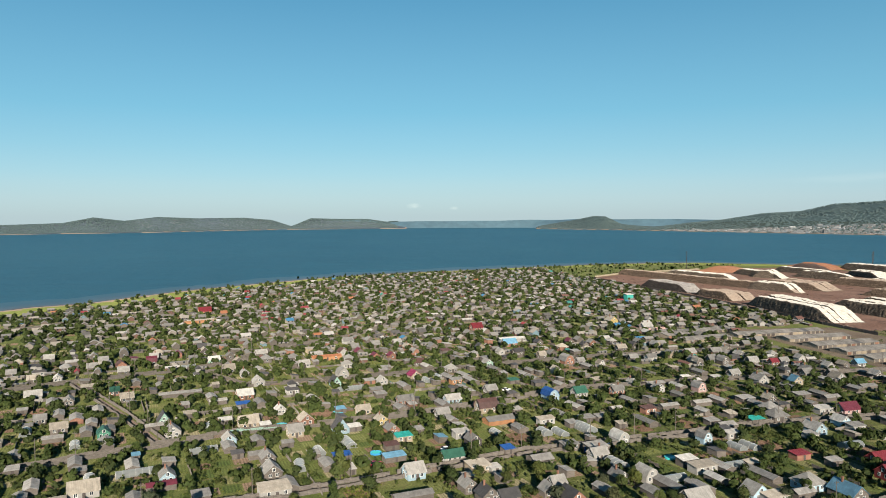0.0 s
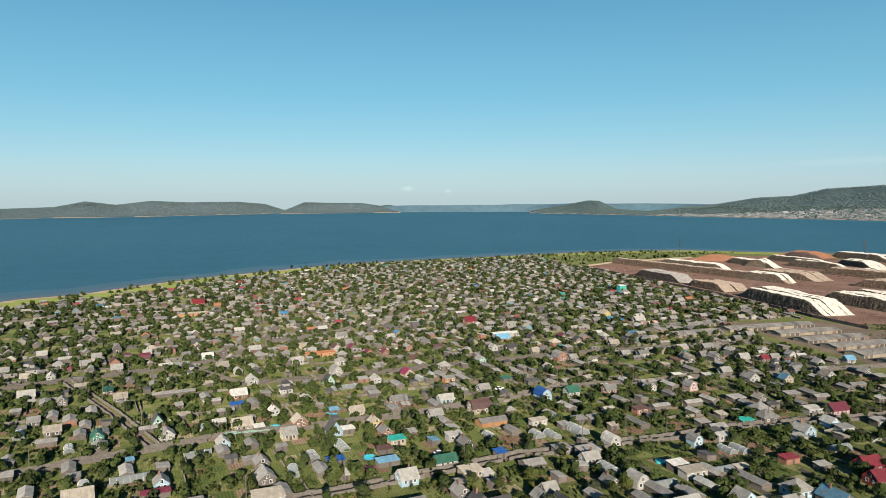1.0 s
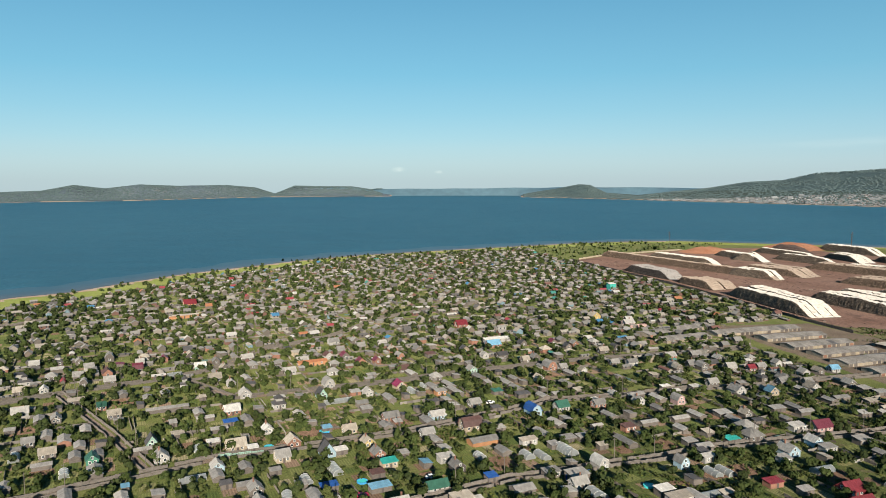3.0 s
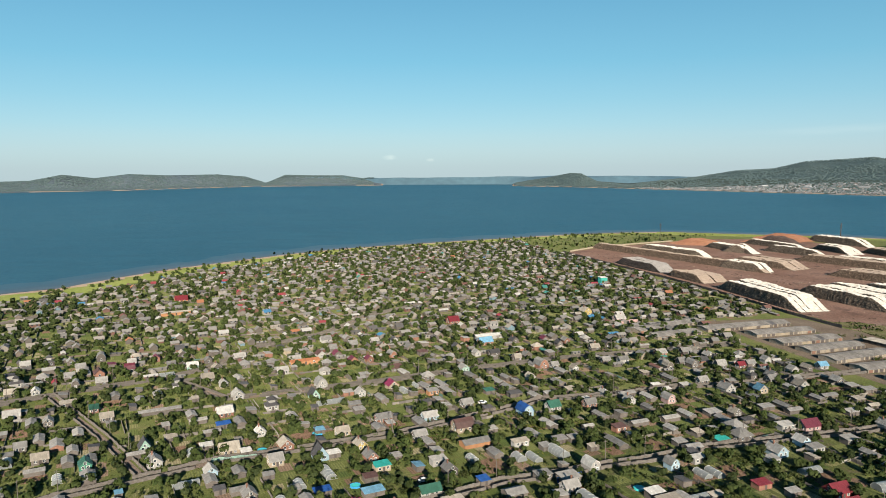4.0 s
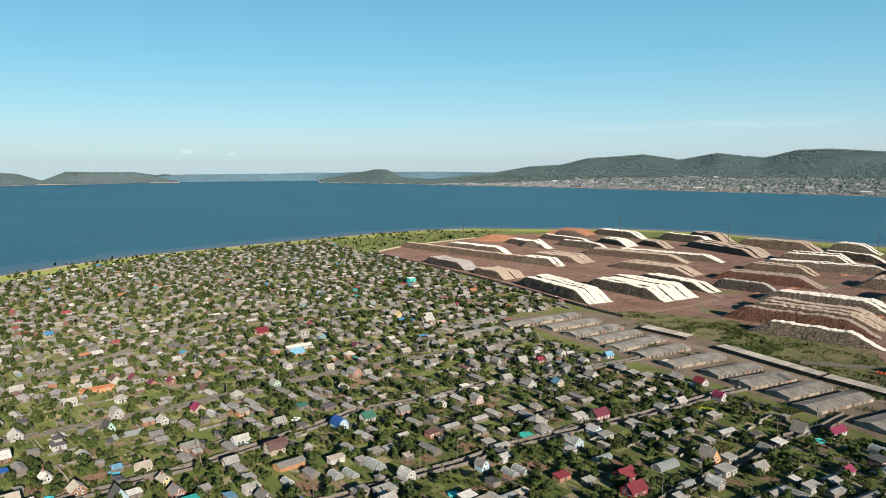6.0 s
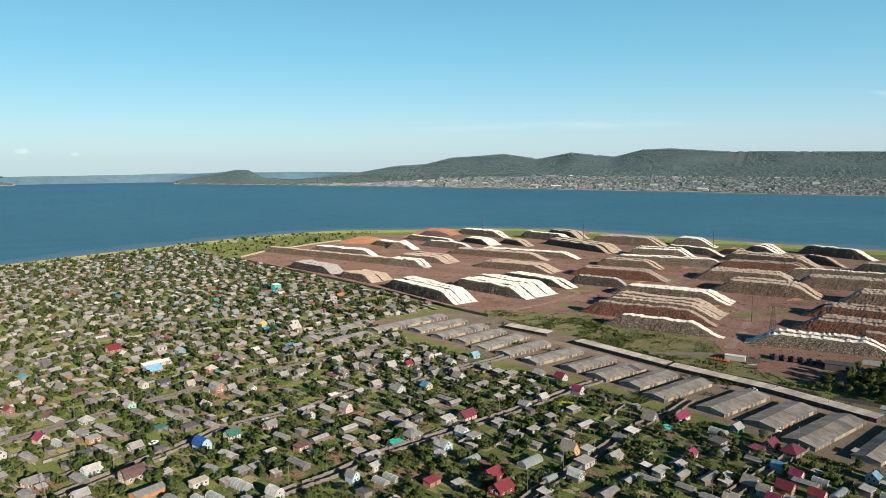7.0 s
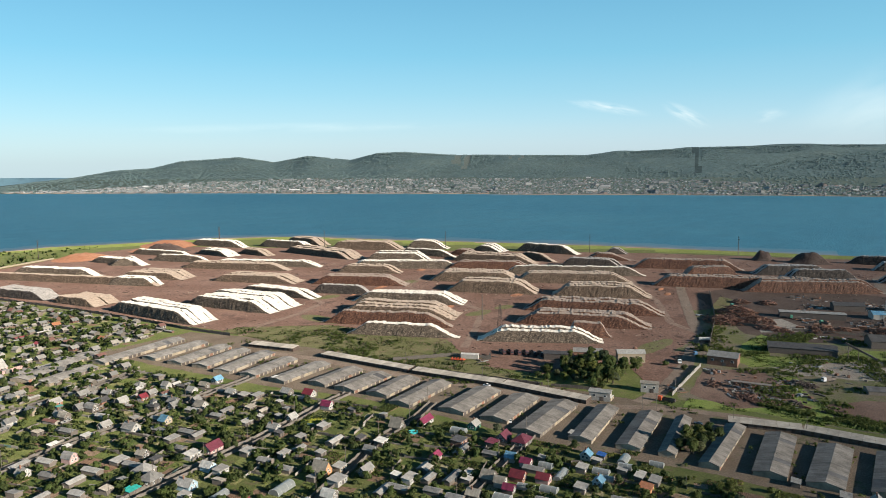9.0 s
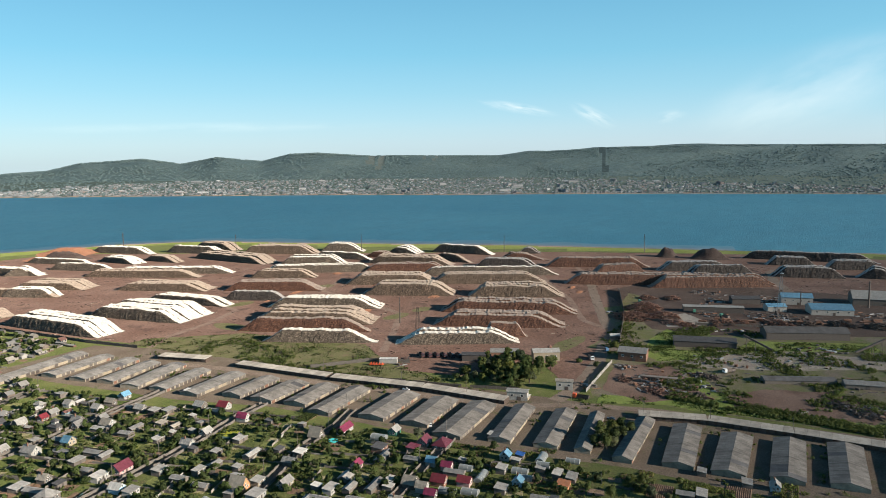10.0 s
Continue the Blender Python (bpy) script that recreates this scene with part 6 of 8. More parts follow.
def garden_bed(x, y, turn, kind, L, W):
    soil, leaves = BED_MESH[kind, L, W]
    ob = new("garden_bed")
    ob.matrix_basis = pose(x, y, 0.03, 0, 0, turn)
    tagged(ob, {"soil": "bare brown garden bed with dug furrows", "crop": "garden bed with rows of green potato plants", "thick": "overgrown garden bed of thick green leaves"}[kind], "garden bed", "garden beds")
    part("soil", soil, None, ob)
    if leaves:
        tagged(part("crop", leaves, None, ob), kind="stuff")


# the large beds that stand out among the gardens
for x, y, turn, kind, L, W in ((28, 267, 112, "soil", 14, 10), (97, 285, 110, "soil", 12, 8), (103, 254, 20, "soil", 14, 10), (116, 257, 20, "soil", 14, 10), (131, 319, 18, "soil", 12, 8), (78, 279, 110, "soil", 9, 6), (88, 243, 20, "soil", 14, 10), (-175, 307, 28, "soil", 14, 10), (-150, 348, 27, "soil", 14, 10),
                               (-98, 286, 117, "soil", 12, 8), (-50, 301, 27, "soil", 12, 8), (70, 391, 22, "soil", 12, 8), (146, 468, 15, "soil", 14, 10), (-144, 261, 27, "soil", 9, 6), (150, 250, 17, "soil", 14, 10), (210, 374, 14, "soil", 12, 8), (126, 332, 18, "soil", 9, 6), (89, 416, 20, "soil", 12, 8), (1, 256, 25, "soil", 9, 6),
                               (-1, 359, 25, "soil", 9, 6), (216, 355, 14, "soil", 9, 6), (142, 318, 16, "soil", 9, 6), (283, 93, 10, "soil", 14, 10), (292, 81, 10, "thick", 14, 10), (300, 66, 10, "soil", 14, 10), (311, 50, 10, "crop", 14, 10), (57, 234, 22, "soil", 12, 8),
                               (27, 322, 24, "crop", 12, 8), (5, 296, 24, "crop", 12, 8), (95, 335, 20, "crop", 14, 10), (50, 307, 23, "crop", 12, 8), (122, 273, 108, "thick", 14, 10), (133, 266, 108, "thick", 14, 10), (-21, 279, 25, "thick", 14, 10), (72, 310, 20, "crop", 9, 6), (184, 279, 15, "crop", 14, 10), (207, 228, 14, "crop", 14, 10),
                               (202, 251, 14, "crop", 12, 8), (235, 196, 14, "crop", 12, 8), (251, 300, 14, "crop", 12, 8), (298, 151, 12, "crop", 12, 8), (277, 176, 12, "crop", 12, 8), (240, 246, 14, "crop", 14, 10), (264, 235, 13, "thick", 12, 8), (264, 279, 13, "thick", 12, 8)):
    claim(x, y)
    garden_bed(x, y, turn, kind, L, W)
made = 0
for x, y, r in plots:
    for k in range(4):
        bx, by = x + prng.uniform(-7, 7), y + prng.uniform(-8, 8)
        if r < 480 and made < 140 and clear(bx, by, 4.9) and street_gap(bx, by) > 5.5 and in_village(bx, by):
            made += 1
            garden_bed(round(bx, 1), round(by, 1), round(lane_turn(bx)) + prng.choice((0, 90)), prng.choice(("soil", "soil", "crop", "crop", "crop", "thick")), *prng.choice(((9, 6), (7, 5), (11, 5), (12, 8))))
            claim(bx, by)


ROOF_PICK = ["grey"] * 10 + ["light"] * 8 + ["cream"] * 4 + ["brown", "dark", "dark", "dark", "maroon"]
WALL_PICK = ["grey"] * 9 + ["white"] * 2 + ["cream"] * 3 + ["brick", "brick", "brick", "dark"]
far_v, far_f, far_m = [], [], []


def far_building(x, y, turn, L, W, h, rise):
    """Walls and roof of a house seen from far off, added to the joined rest."""
    c, s = math.cos(radians(turn)), math.sin(radians(turn))

    def put(pts, faces, mat):
        k = len(far_v)
        far_v.extend((x + a * c - b * s, y + a * s + b * c, z) for a, b, z in pts)
        far_f.extend(tuple(k + i for i in f) for f in faces)
        far_m.extend([mat] * len(faces))
    a, b = L / 2, W / 2
    put([(-a, -b, 0), (a, -b, 0), (a, b, 0), (-a, b, 0), (-a, -b, h), (a, -b, h), (a, b, h), (-a, b, h), (-a, 0, h + rise), (a, 0, h + rise)],
        [(0, 1, 5, 4), (2, 3, 7, 6), (1, 2, 6, 9, 5), (3, 0, 4, 8, 7)], 0)
    o, k = 0.35, rise / b
    put([(-a - o, -b - o, h - o * k), (a + o, -b - o, h - o * k), (a + o, 0, h + rise + 0.05), (-a - o, 0, h + rise + 0.05), (a + o, b + o, h - o * k), (-a - o, b + o, h - o * k)],
        [(0, 1, 2, 3), (3, 2, 4, 5)], 1)
    if L > 5:
        for q in (-0.25, 0.25):
            put([(q * L - 0.5, -b - 0.04, 1.0), (q * L + 0.5, -b - 0.04, 1.0), (q * L + 0.5, -b - 0.04, 2.1), (q * L - 0.5, -b - 0.04, 2.1)], [(0, 1, 2, 3)], 2)
            put([(a + 0.04, q * W - 0.45, 1.0), (a + 0.04, q * W + 0.45, 1.0), (a + 0.04, q * W + 0.45, 2.1), (a + 0.04, q * W - 0.45, 2.1)], [(0, 1, 2, 3)], 2)


mid_count = 0
FEW[0] = True
bushes = []
for x, y, r in plots:
    near_lane = street_gap(x, y) < 4.5
    turn = lane_turn(x) + prng.choice((0, 90)) + prng.uniform(-4, 4)
    if r > 410 and not near_lane and clear(x, y, 6.0) and prng.random() < 0.93:
        L, W = prng.choice((4.5, 5, 5.5, 6, 6.5)), prng.choice((4, 4.5, 5))
        if r < 600 and mid_count < 120:
            mid_count += 1
            kind = prng.random()
            roof, wall = prng.choice(ROOF_PICK), prng.choice(WALL_PICK)
            (gable_house if kind < 0.6 else gambrel_house if kind < 0.72 else hip_house if kind < 0.86 else flat_house)(round(x, 1), round(y, 1), round(turn), L, W, roof, wall)
        else:
            far_building(x, y, turn, L, W, prng.uniform(1.9, 2.5), W * prng.uniform(0.2, 0.42))
        claim(x, y)
    for k in range(prng.choice((0, 1, 2, 2)) if r > 410 else 1):
        ax, ay = x + prng.uniform(-7, 7), y + prng.uniform(-8, 8)
        if clear(ax, ay, 4.6 if r > 410 else 5.4) and street_gap(ax, ay) > 3.6 and in_village(ax, ay):
            if r > 410:
                far_building(ax, ay, lane_turn(x) + prng.choice((0, 90)), prng.uniform(3, 10), prng.uniform(2.0, 3.2), prng.uniform(1.4, 2.0), prng.uniform(0.2, 0.9))
            else:
                f = prng.random()
                if f < 0.45:
                    shed(round(ax, 1), round(ay, 1), round(lane_turn(x)) + prng.choice((0, 90)), prng.choice((3, 4, 5)), prng.choice((3, 4)), prng.choice(("grey", "grey", "light", "dark", "cream")))
                elif f < 0.7:
                    long_shed(round(ax, 1), round(ay, 1), round(lane_turn(x)) + 90, prng.choice((7, 9)), 4, prng.choice(("grey", "light")))
            claim(ax, ay)
    for k in range(prng.choice((3, 4, 5, 6) if r < 420 else (4, 5, 6))):
        bx, by = x + prng.uniform(-8, 8), y + prng.uniform(-9, 9)
        if clear(bx, by, 3.0) and street_gap(bx, by) > 2.6 and in_village(bx, by):
            bushes.append((bx, by, math.hypot(bx, by)))

FAR_WALL = island_colors("far_walls", [(0, (0.13, 0.112, 0.092)), (0.45, (0.2, 0.182, 0.155)), (0.64, (0.17, 0.135, 0.108)), (0.8, (0.16, 0.085, 0.062)), (0.87, (0.28, 0.25, 0.21)), (0.95, (0.36, 0.34, 0.31)), (0.975, (0.16, 0.24, 0.27))])
FAR_ROOF = island_colors("far_roofs", [(0, (0.18, 0.172, 0.16)), (0.34, (0.235, 0.222, 0.203)), (0.6, (0.29, 0.262, 0.225)), (0.78, (0.1, 0.094, 0.09)), (0.86, (0.4, 0.385, 0.36)), (0.915, (0.15, 0.075, 0.06)), (0.95, (0.25, 0.045, 0.055)), (0.967, (0.05, 0.17, 0.3)), (0.98, (0.05, 0.2, 0.17)), (0.99, (0.33, 0.14, 0.07))])
fm = Mesh()
fm.v, fm.f, fm.m = far_v, far_f, far_m
structure("far_village", fm, [FAR_WALL, FAR_ROOF, GLASS], "dense crowd of small grey and cream garden houses and sheds", False, "stuff")

# plants: the nearest are things of their own, the rest one mass
bushes.sort(key=lambda b: b[2])
for k, (x, y, r) in enumerate(bushes[:280]):
    tree(round(x, 1), round(y, 1), prng.choice((0, 1, 2, 3, 3, 3, 3, 4, 4, 5)), prng.uniform(0.65, 1.1), prng.uniform(0, 360))
green_q, dark_q = [], []
for x, y, r in bushes[280:]:
    n = 150 if r < 560 else 46
    big = prng.random()
    rad, hi = (1.9 + big, 2.0 + big * 2.4) if big > 0.4 else (1.5, 1.4)
    q = crown_leaves(n, rad, hi, 0.2, 0.45 if r < 560 else 0.78, 5)
    (green_q if prng.random() < 0.62 else dark_q).append(q + np.array([x, y, 0]))
# green mass along the lake's edge and beside the yard fence
edge = resample(SHORE[4:15], 4.0)
for k in range(170):
    t = prng.uniform(0, 1)
    sx, sy = edge[int(t * len(edge)) - 1]
    x, y = sx + prng.uniform(-6, 26), sy - prng.uniform(26, 60)
    if float(inland(x, y)) > 16:
        green_q.append(crown_leaves(40, prng.uniform(1.5, 3), prng.uniform(2, 4), 0, 0.8, 5) + np.array([x, y, 0]))
for name, q, mat in (("garden_greenery", green_q, LEAF["green"]), ("orchard_greenery", dark_q, LEAF["dark"])):
    leaf_mass(name, q, mat, "mass of garden bushes and fruit trees between the houses")

# ---- lawns and vegetable patches of the plots ----
def patch_material():
    m, n, l, b = material("garden_patches")
    geo = n.new("ShaderNodeNewGeometry")
    pal = ramp(n, [(0, (0.075, 0.102, 0.03)), (0.18, (0.108, 0.13, 0.04)), (0.4, (0.142, 0.156, 0.055)), (0.6, (0.175, 0.172, 0.075)), (0.72, (0.165, 0.11, 0.075)), (0.83, (0.22, 0.155, 0.11)), (0.92, (0.25, 0.22, 0.13))], "CONSTANT")
    l.new(geo.outputs["Random Per Island"], pal.inputs[0])
    turned = n.new("ShaderNodeMapping")
    turned.inputs["Rotation"].default_value = (0, 0, radians(-22))
    l.new(geo.outputs["Position"], turned.inputs[0])
    rows = n.new("ShaderNodeTexWave")
    rows.inputs["Scale"].default_value, rows.inputs["Distortion"].default_value, rows.inputs["Detail Scale"].default_value = 0.3, 1.2, 2.0
    l.new(turned.outputs[0], rows.inputs["Vector"])
    tuft = noise_tex(n, l, 1.6, 4, 0.75, geo.outputs["Position"])
    c = mix(n, l, pal.outputs[0], ramp_col(n, l, rows.outputs["Fac"], 0.55, 1.2), 0.45, "MULTIPLY")
    c = mix(n, l, c, ramp_col(n, l, tuft.outputs["Fac"], 0.5, 1.4), 0.85, "MULTIPLY")
    l.new(c, b.inputs["Base Color"])
    b.inputs["Roughness"].default_value, b.inputs["Specular IOR Level"].default_value = 0.95, 0.15
    bump(n, l, b, tuft.outputs["Fac"], 0.9, 0.3)
    return m


lawns = Mesh()
for i in range(-130, 150):
    for j in range(-20, 150):
        x0, y0 = (i + 0.5) * 6.4, (j + 0.5) * 8.2
        x, y = x0 * ca - y0 * sa, x0 * sa + y0 * ca
        if not (170 < math.hypot(x, y) < 1250 and in_village(x, y)) or prng.random() < 0.12:
            continue
        a, b = prng.uniform(2.0, 3.15), prng.uniform(2.4, 4.0)
        corners = [(x + u * ca - v * sa, y + u * sa + v * ca) for u, v in ((-a, -b), (a, -b), (a, b), (-a, b))]
        if min(street_gap(*p) for p in corners) > 2.6 and all(in_village(*p) for p in corners):
            lawns.add([(*p, 0.05) for p in corners], [(0, 1, 2, 3)])
structure("garden_patches", lawns, patch_material(), "green lawns and brown vegetable patches of garden plots", False, "stuff")

# ---- fences along the lanes ----
def fence(line, high, gap_chance, label, mat=None, group="lane fences"):
    pts = resample(line, 2.6)
    me, rails = Mesh(), Mesh()
    rng = random.Random(int(pts[0][0] * 5 + pts[0][1]))
    for (ax, ay), (bx, by) in zip(pts, pts[1:]):
        if rng.random() < gap_chance:
            continue
        L, turn = math.hypot(bx - ax, by - ay), math.atan2(by - ay, bx - ax)
        h = high * rng.uniform(0.85, 1.1)
        for k in range(7):
            f = (k + 0.5) / 7
            me.box(ax + (bx - ax) * f, ay + (by - ay) * f, 0.05, L / 7 * 0.92, 0.05, h * rng.uniform(0.94, 1.04), turn)
        rails.box((ax + bx) / 2, (ay + by) / 2, h * 0.75, L, 0.09, 0.1, turn)
        rails.box(ax, ay, 0, 0.14, 0.14, h + 0.1, turn)
    ob = new("fence")
    tagged(ob, label, "fence", group)
    tagged(part("board_panel", me, mat or WOOD, ob), kind="stuff")
    tagged(part("rail", rails, WOOD, ob), kind="stuff")


for line in STREETS[:8]:
    fence(offset_line(line, 2.2), 1.5, 0.07, "weathered grey board fence along a dirt lane")
    fence(offset_line(line, -2.2), 1.5, 0.07, "weathered grey board fence along a dirt lane")
fence([(193, 958), (224, 837), (253, 727), (270, 651), (283, 581), (288, 543), (300, 493)], 2.4, 0.0, "tall dark board fence round the log yard", WALL["dark"])
fence([(204, 963), (249, 1011), (322, 1053), (389, 1089)], 2.2, 0.0, "pale board fence at the end of the log yard", WALL["cream"])
for k, (x, y, r) in enumerate(plots):
    if 190 < r < 460 and k % 2 == 0:
        a = radians(lane_turn(x) + 90)
        p, q = (x + 6.2 - math.cos(a) * 9, y - math.sin(a) * 9), (x + 6.2 + math.cos(a) * 9, y + math.sin(a) * 9)
        if clear(*p, 3.5) and clear((p[0] + q[0]) / 2, (p[1] + q[1]) / 2, 3.5) and street_gap(*p) > 4 and street_gap(*q) > 4 and in_village(*p):
            fence([p, q], 1.2, 0.05, "low weathered fence between two garden plots", None, "plot fences")

fence([(-82.3, 273.4), (-65.5, 278.2)], 1.7, 0.0, "mint-green painted board fence along a garden", WALL["mint"])
fence([(49.5, 250.2), (60, 255.8)], 1.9, 0.0, "bright blue painted board fence along a garden", WALL["blue"])
fence([(166, 608), (182, 608.5)], 2.0, 0.0, "white board fence beside a garden", WALL["white"])
fence([(147.6, 514.4), (162.6, 520.5)], 2.4, 0.0, "pale pink board fence beside a house", WALL["pink"])
# the many board fences and hedges between the plots farther off
FENCE_MIX = island_colors("fence_boards", [(0, (0.15, 0.132, 0.115)), (0.35, (0.2, 0.18, 0.155)), (0.65, (0.26, 0.235, 0.2)), (0.85, (0.12, 0.1, 0.085)), (0.94, (0.32, 0.3, 0.27)), (0.98, (0.1, 0.17, 0.15))], 0.9)
boards = Mesh()
for x, y, r in plots:
    if r < 300:
        continue
    base = radians(24)
    for side in (0, 1):
        if prng.random() < (0.45 if side else 0.5):
            continue
        a = base + side * math.pi / 2
        mx, my = (x - 9 * math.sin(base), y + 9 * math.cos(base)) if side == 0 else (x + 7.2 * math.cos(base), y + 7.2 * math.sin(base))
        half = 7.0 if side == 0 else 8.8
        high = prng.uniform(0.8, 1.5)
        for q in range(4):
            f = (q - 1.5) / 2
            px, py = mx + math.cos(a) * half * f, my + math.sin(a) * half * f
            if street_gap(px, py) > 2.5 and in_village(px, py) and clear(px, py, 2.6) and prng.random() > 0.1:
                boards.box(px, py, 0.0, half / 2 * 1.0, 0.09, high * prng.uniform(0.92, 1.05), a + prng.uniform(-0.02, 0.02))
structure("plot_fences", boards, FENCE_MIX, "weathered board fences between the garden plots", False, "stuff")

# ---- garden beds, lane poles, cars and pools ----
# rank grass and weeds over the near gardens
n = 60000
r = np.sqrt(RNG.uniform(180 ** 2, 520 ** 2, n))
h = np.radians(RNG.uniform(-36, 94, n))
wx, wy = r * np.sin(h), r * np.cos(h)
ok = inside(wx, wy, VILLAGE) & (np.array([noise.noise((a * 0.05, b * 0.05, 4)) for a, b in zip(wx, wy)]) > -0.15)
for s_ in STREETS:
    ok &= polyline_distance(wx, wy, s_) > 2.9
wx, wy = wx[ok], wy[ok]
n = len(wx)
u, w = RNG.normal(size=(n, 3)) * 0.15, RNG.normal(size=(n, 3)) * 0.15
c = np.stack([wx, wy, RNG.uniform(0.15, 0.45, n)], 1)
q = np.stack([c - u - w, c + u - w, c + u + w, c - u + w], 1)
q[:, :, 2] = np.maximum(q[:, :, 2], 0.04)
structure("meadow_weeds", arrays_mesh("meadow_weeds", q, np.arange(n * 4), [LEAF["crop"]]), [], "rank green weeds between the garden plots", False, "stuff")


# low shrubs, currant bushes and tall weeds in drifts along the fences and between the beds
shrub_q = {"green": [], "crop": [], "dark": []}
srng = random.Random(31)
for k in range(30000):
    r, h = math.sqrt(srng.uniform(175 ** 2, 470 ** 2)), radians(srng.uniform(-36, 94))
    x, y = r * math.sin(h), r * math.cos(h)
    lane = street_gap(x, y) if in_village(x, y) else 0
    drift = noise.noise((x * 0.06, y * 0.06, 6.0)) + 0.5 * noise.noise((x * 0.2, y * 0.2, 3.0)) + (0.25 if lane < 5 else 0)
    if lane < 2.8 or drift < 0.1 or not clear(x, y, 2.4):
        continue
    q = crown_leaves(22 if r > 330 else 34, srng.uniform(0.6, 1.4), srng.uniform(0.6, 1.7), 0, 0.3 if r > 330 else 0.24, 4)
    shrub_q[srng.choice(("green", "green", "crop", "crop", "dark"))].append(q + np.array([x, y, 0.03]))
for kind, q in shrub_q.items():
    leaf_mass("garden_shrubs", q, LEAF[kind], "low green shrubs and tall weeds between the garden beds")


def pole_mesh(me):
    me.tube((0, 0, 0), (0, 0, 9), 0.14, 0.1, 6)
    me.box(0, 0, 8.3, 1.6, 0.1, 0.12)
    for s in (-0.7, 0, 0.7):
        me.tube((s, 0, 8.4), (s, 0, 8.7), 0.05, 0.03, 5)


for line in STREETS[:8]:
    for k, (x, y) in enumerate(resample(offset_line(line, 3.4), 34.0)):
        ob = new("utility_pole", shared(("utility_pole",), pole_mesh, [WALL["grey"]]))
        ob.matrix_basis = pose(x, y, 0, 0, 0, 20 + 30 * (k % 3))
        tagged(ob, "grey wooden utility pole beside a lane", "utility pole", "utility poles")


def car(x, y, turn, paint, words, long=4.3):
    ob = thing("car", x, y, 0.1, turn, f"{words} car parked beside a garden lane", "car", "parked cars")
    body = Mesh()
    h = long / 2
    body.prism([(-0.85, 0.3), (0.85, 0.3), (0.88, 0.75), (0.8, 0.95), (-0.8, 0.95), (-0.88, 0.75)], -h, h)
    part("body", body, PAINT[paint], ob)
    cab = Mesh()
    cab.add([(-h * 0.75, -0.78, 0.95), (h * 0.45, -0.78, 0.95), (h * 0.45, 0.78, 0.95), (-h * 0.75, 0.78, 0.95), (-h * 0.55, -0.62, 1.45), (h * 0.15, -0.62, 1.45), (h * 0.15, 0.62, 1.45), (-h * 0.55, 0.62, 1.45)],
            [(4, 5, 6, 7), (0, 1, 5, 4), (1, 2, 6, 5), (2, 3, 7, 6), (3, 0, 4, 7)])
    part("cabin", cab, GLASS, ob)
    lid = Mesh()
    lid.box(-h * 0.2, 0, 1.45, h * 0.7, 1.24, 0.05)
    part("roof", lid, PAINT[paint], ob)
    for sx in (-0.62, 0.62):
        for sy in (-0.8, 0.8):
            part("wheel", shared(("wheel",), lambda me: me.tube((0, -0.1, 0.32), (0, 0.1, 0.32), 0.32, 0.32, 12), [RUBBER]), None, ob, "", pose(sx * h, sy, 0))


car(30, 340, 25, "white", "white")
car(32, 331, 25, "white", "white")
car(-80, 263, 115, "dark", "dark")
car(-23, 238, 25, "red", "crimson")
car(1, 253, 20, "white", "white")
car(291, 216, 40, "white", "white")
car(350, 141, 100, "dark", "dark")
car(330, 262, 100, "white", "white")


def pool(x, y, rad, paint, words):
    ob = thing("paddling_pool", x, y, 0.02, 0, f"round {words} paddling pool on the grass", "pool", "garden pools")
    me = Mesh()
    n = 20
    for r0, r1, z0, z1 in ((rad, rad, 0, 0.7), (rad, rad - 0.15, 0.7, 0.7), (rad - 0.15, rad - 0.15, 0.7, 0.1)):
        ring = [(math.cos(2 * math.pi * i / n), math.sin(2 * math.pi * i / n)) for i in range(n)]
        me.add([(c * r0, s * r0, z0) for c, s in ring] + [(c * r1, s * r1, z1) for c, s in ring], [(i, (i + 1) % n, (i + 1) % n + n, i + n) for i in range(n)])
    part("rim", me, PAINT[paint], ob)
    wm = Mesh()
    wm.add([(math.cos(2 * math.pi * i / n) * (rad - 0.15), math.sin(2 * math.pi * i / n) * (rad - 0.15), 0.55) for i in range(n)], [tuple(range(n))])
    part("water", wm, PAINT["teal"], ob)


pool(248, 244, 2.4, "teal", "turquoise")
pool(-45, 302, 2.2, "poolblue", "blue")
pool(-65, 284.5, 2.0, "poolblue", "blue")
pool(-24, 250, 2.0, "poolblue", "blue")
pool(78, 244, 2.0, "teal", "turquoise")

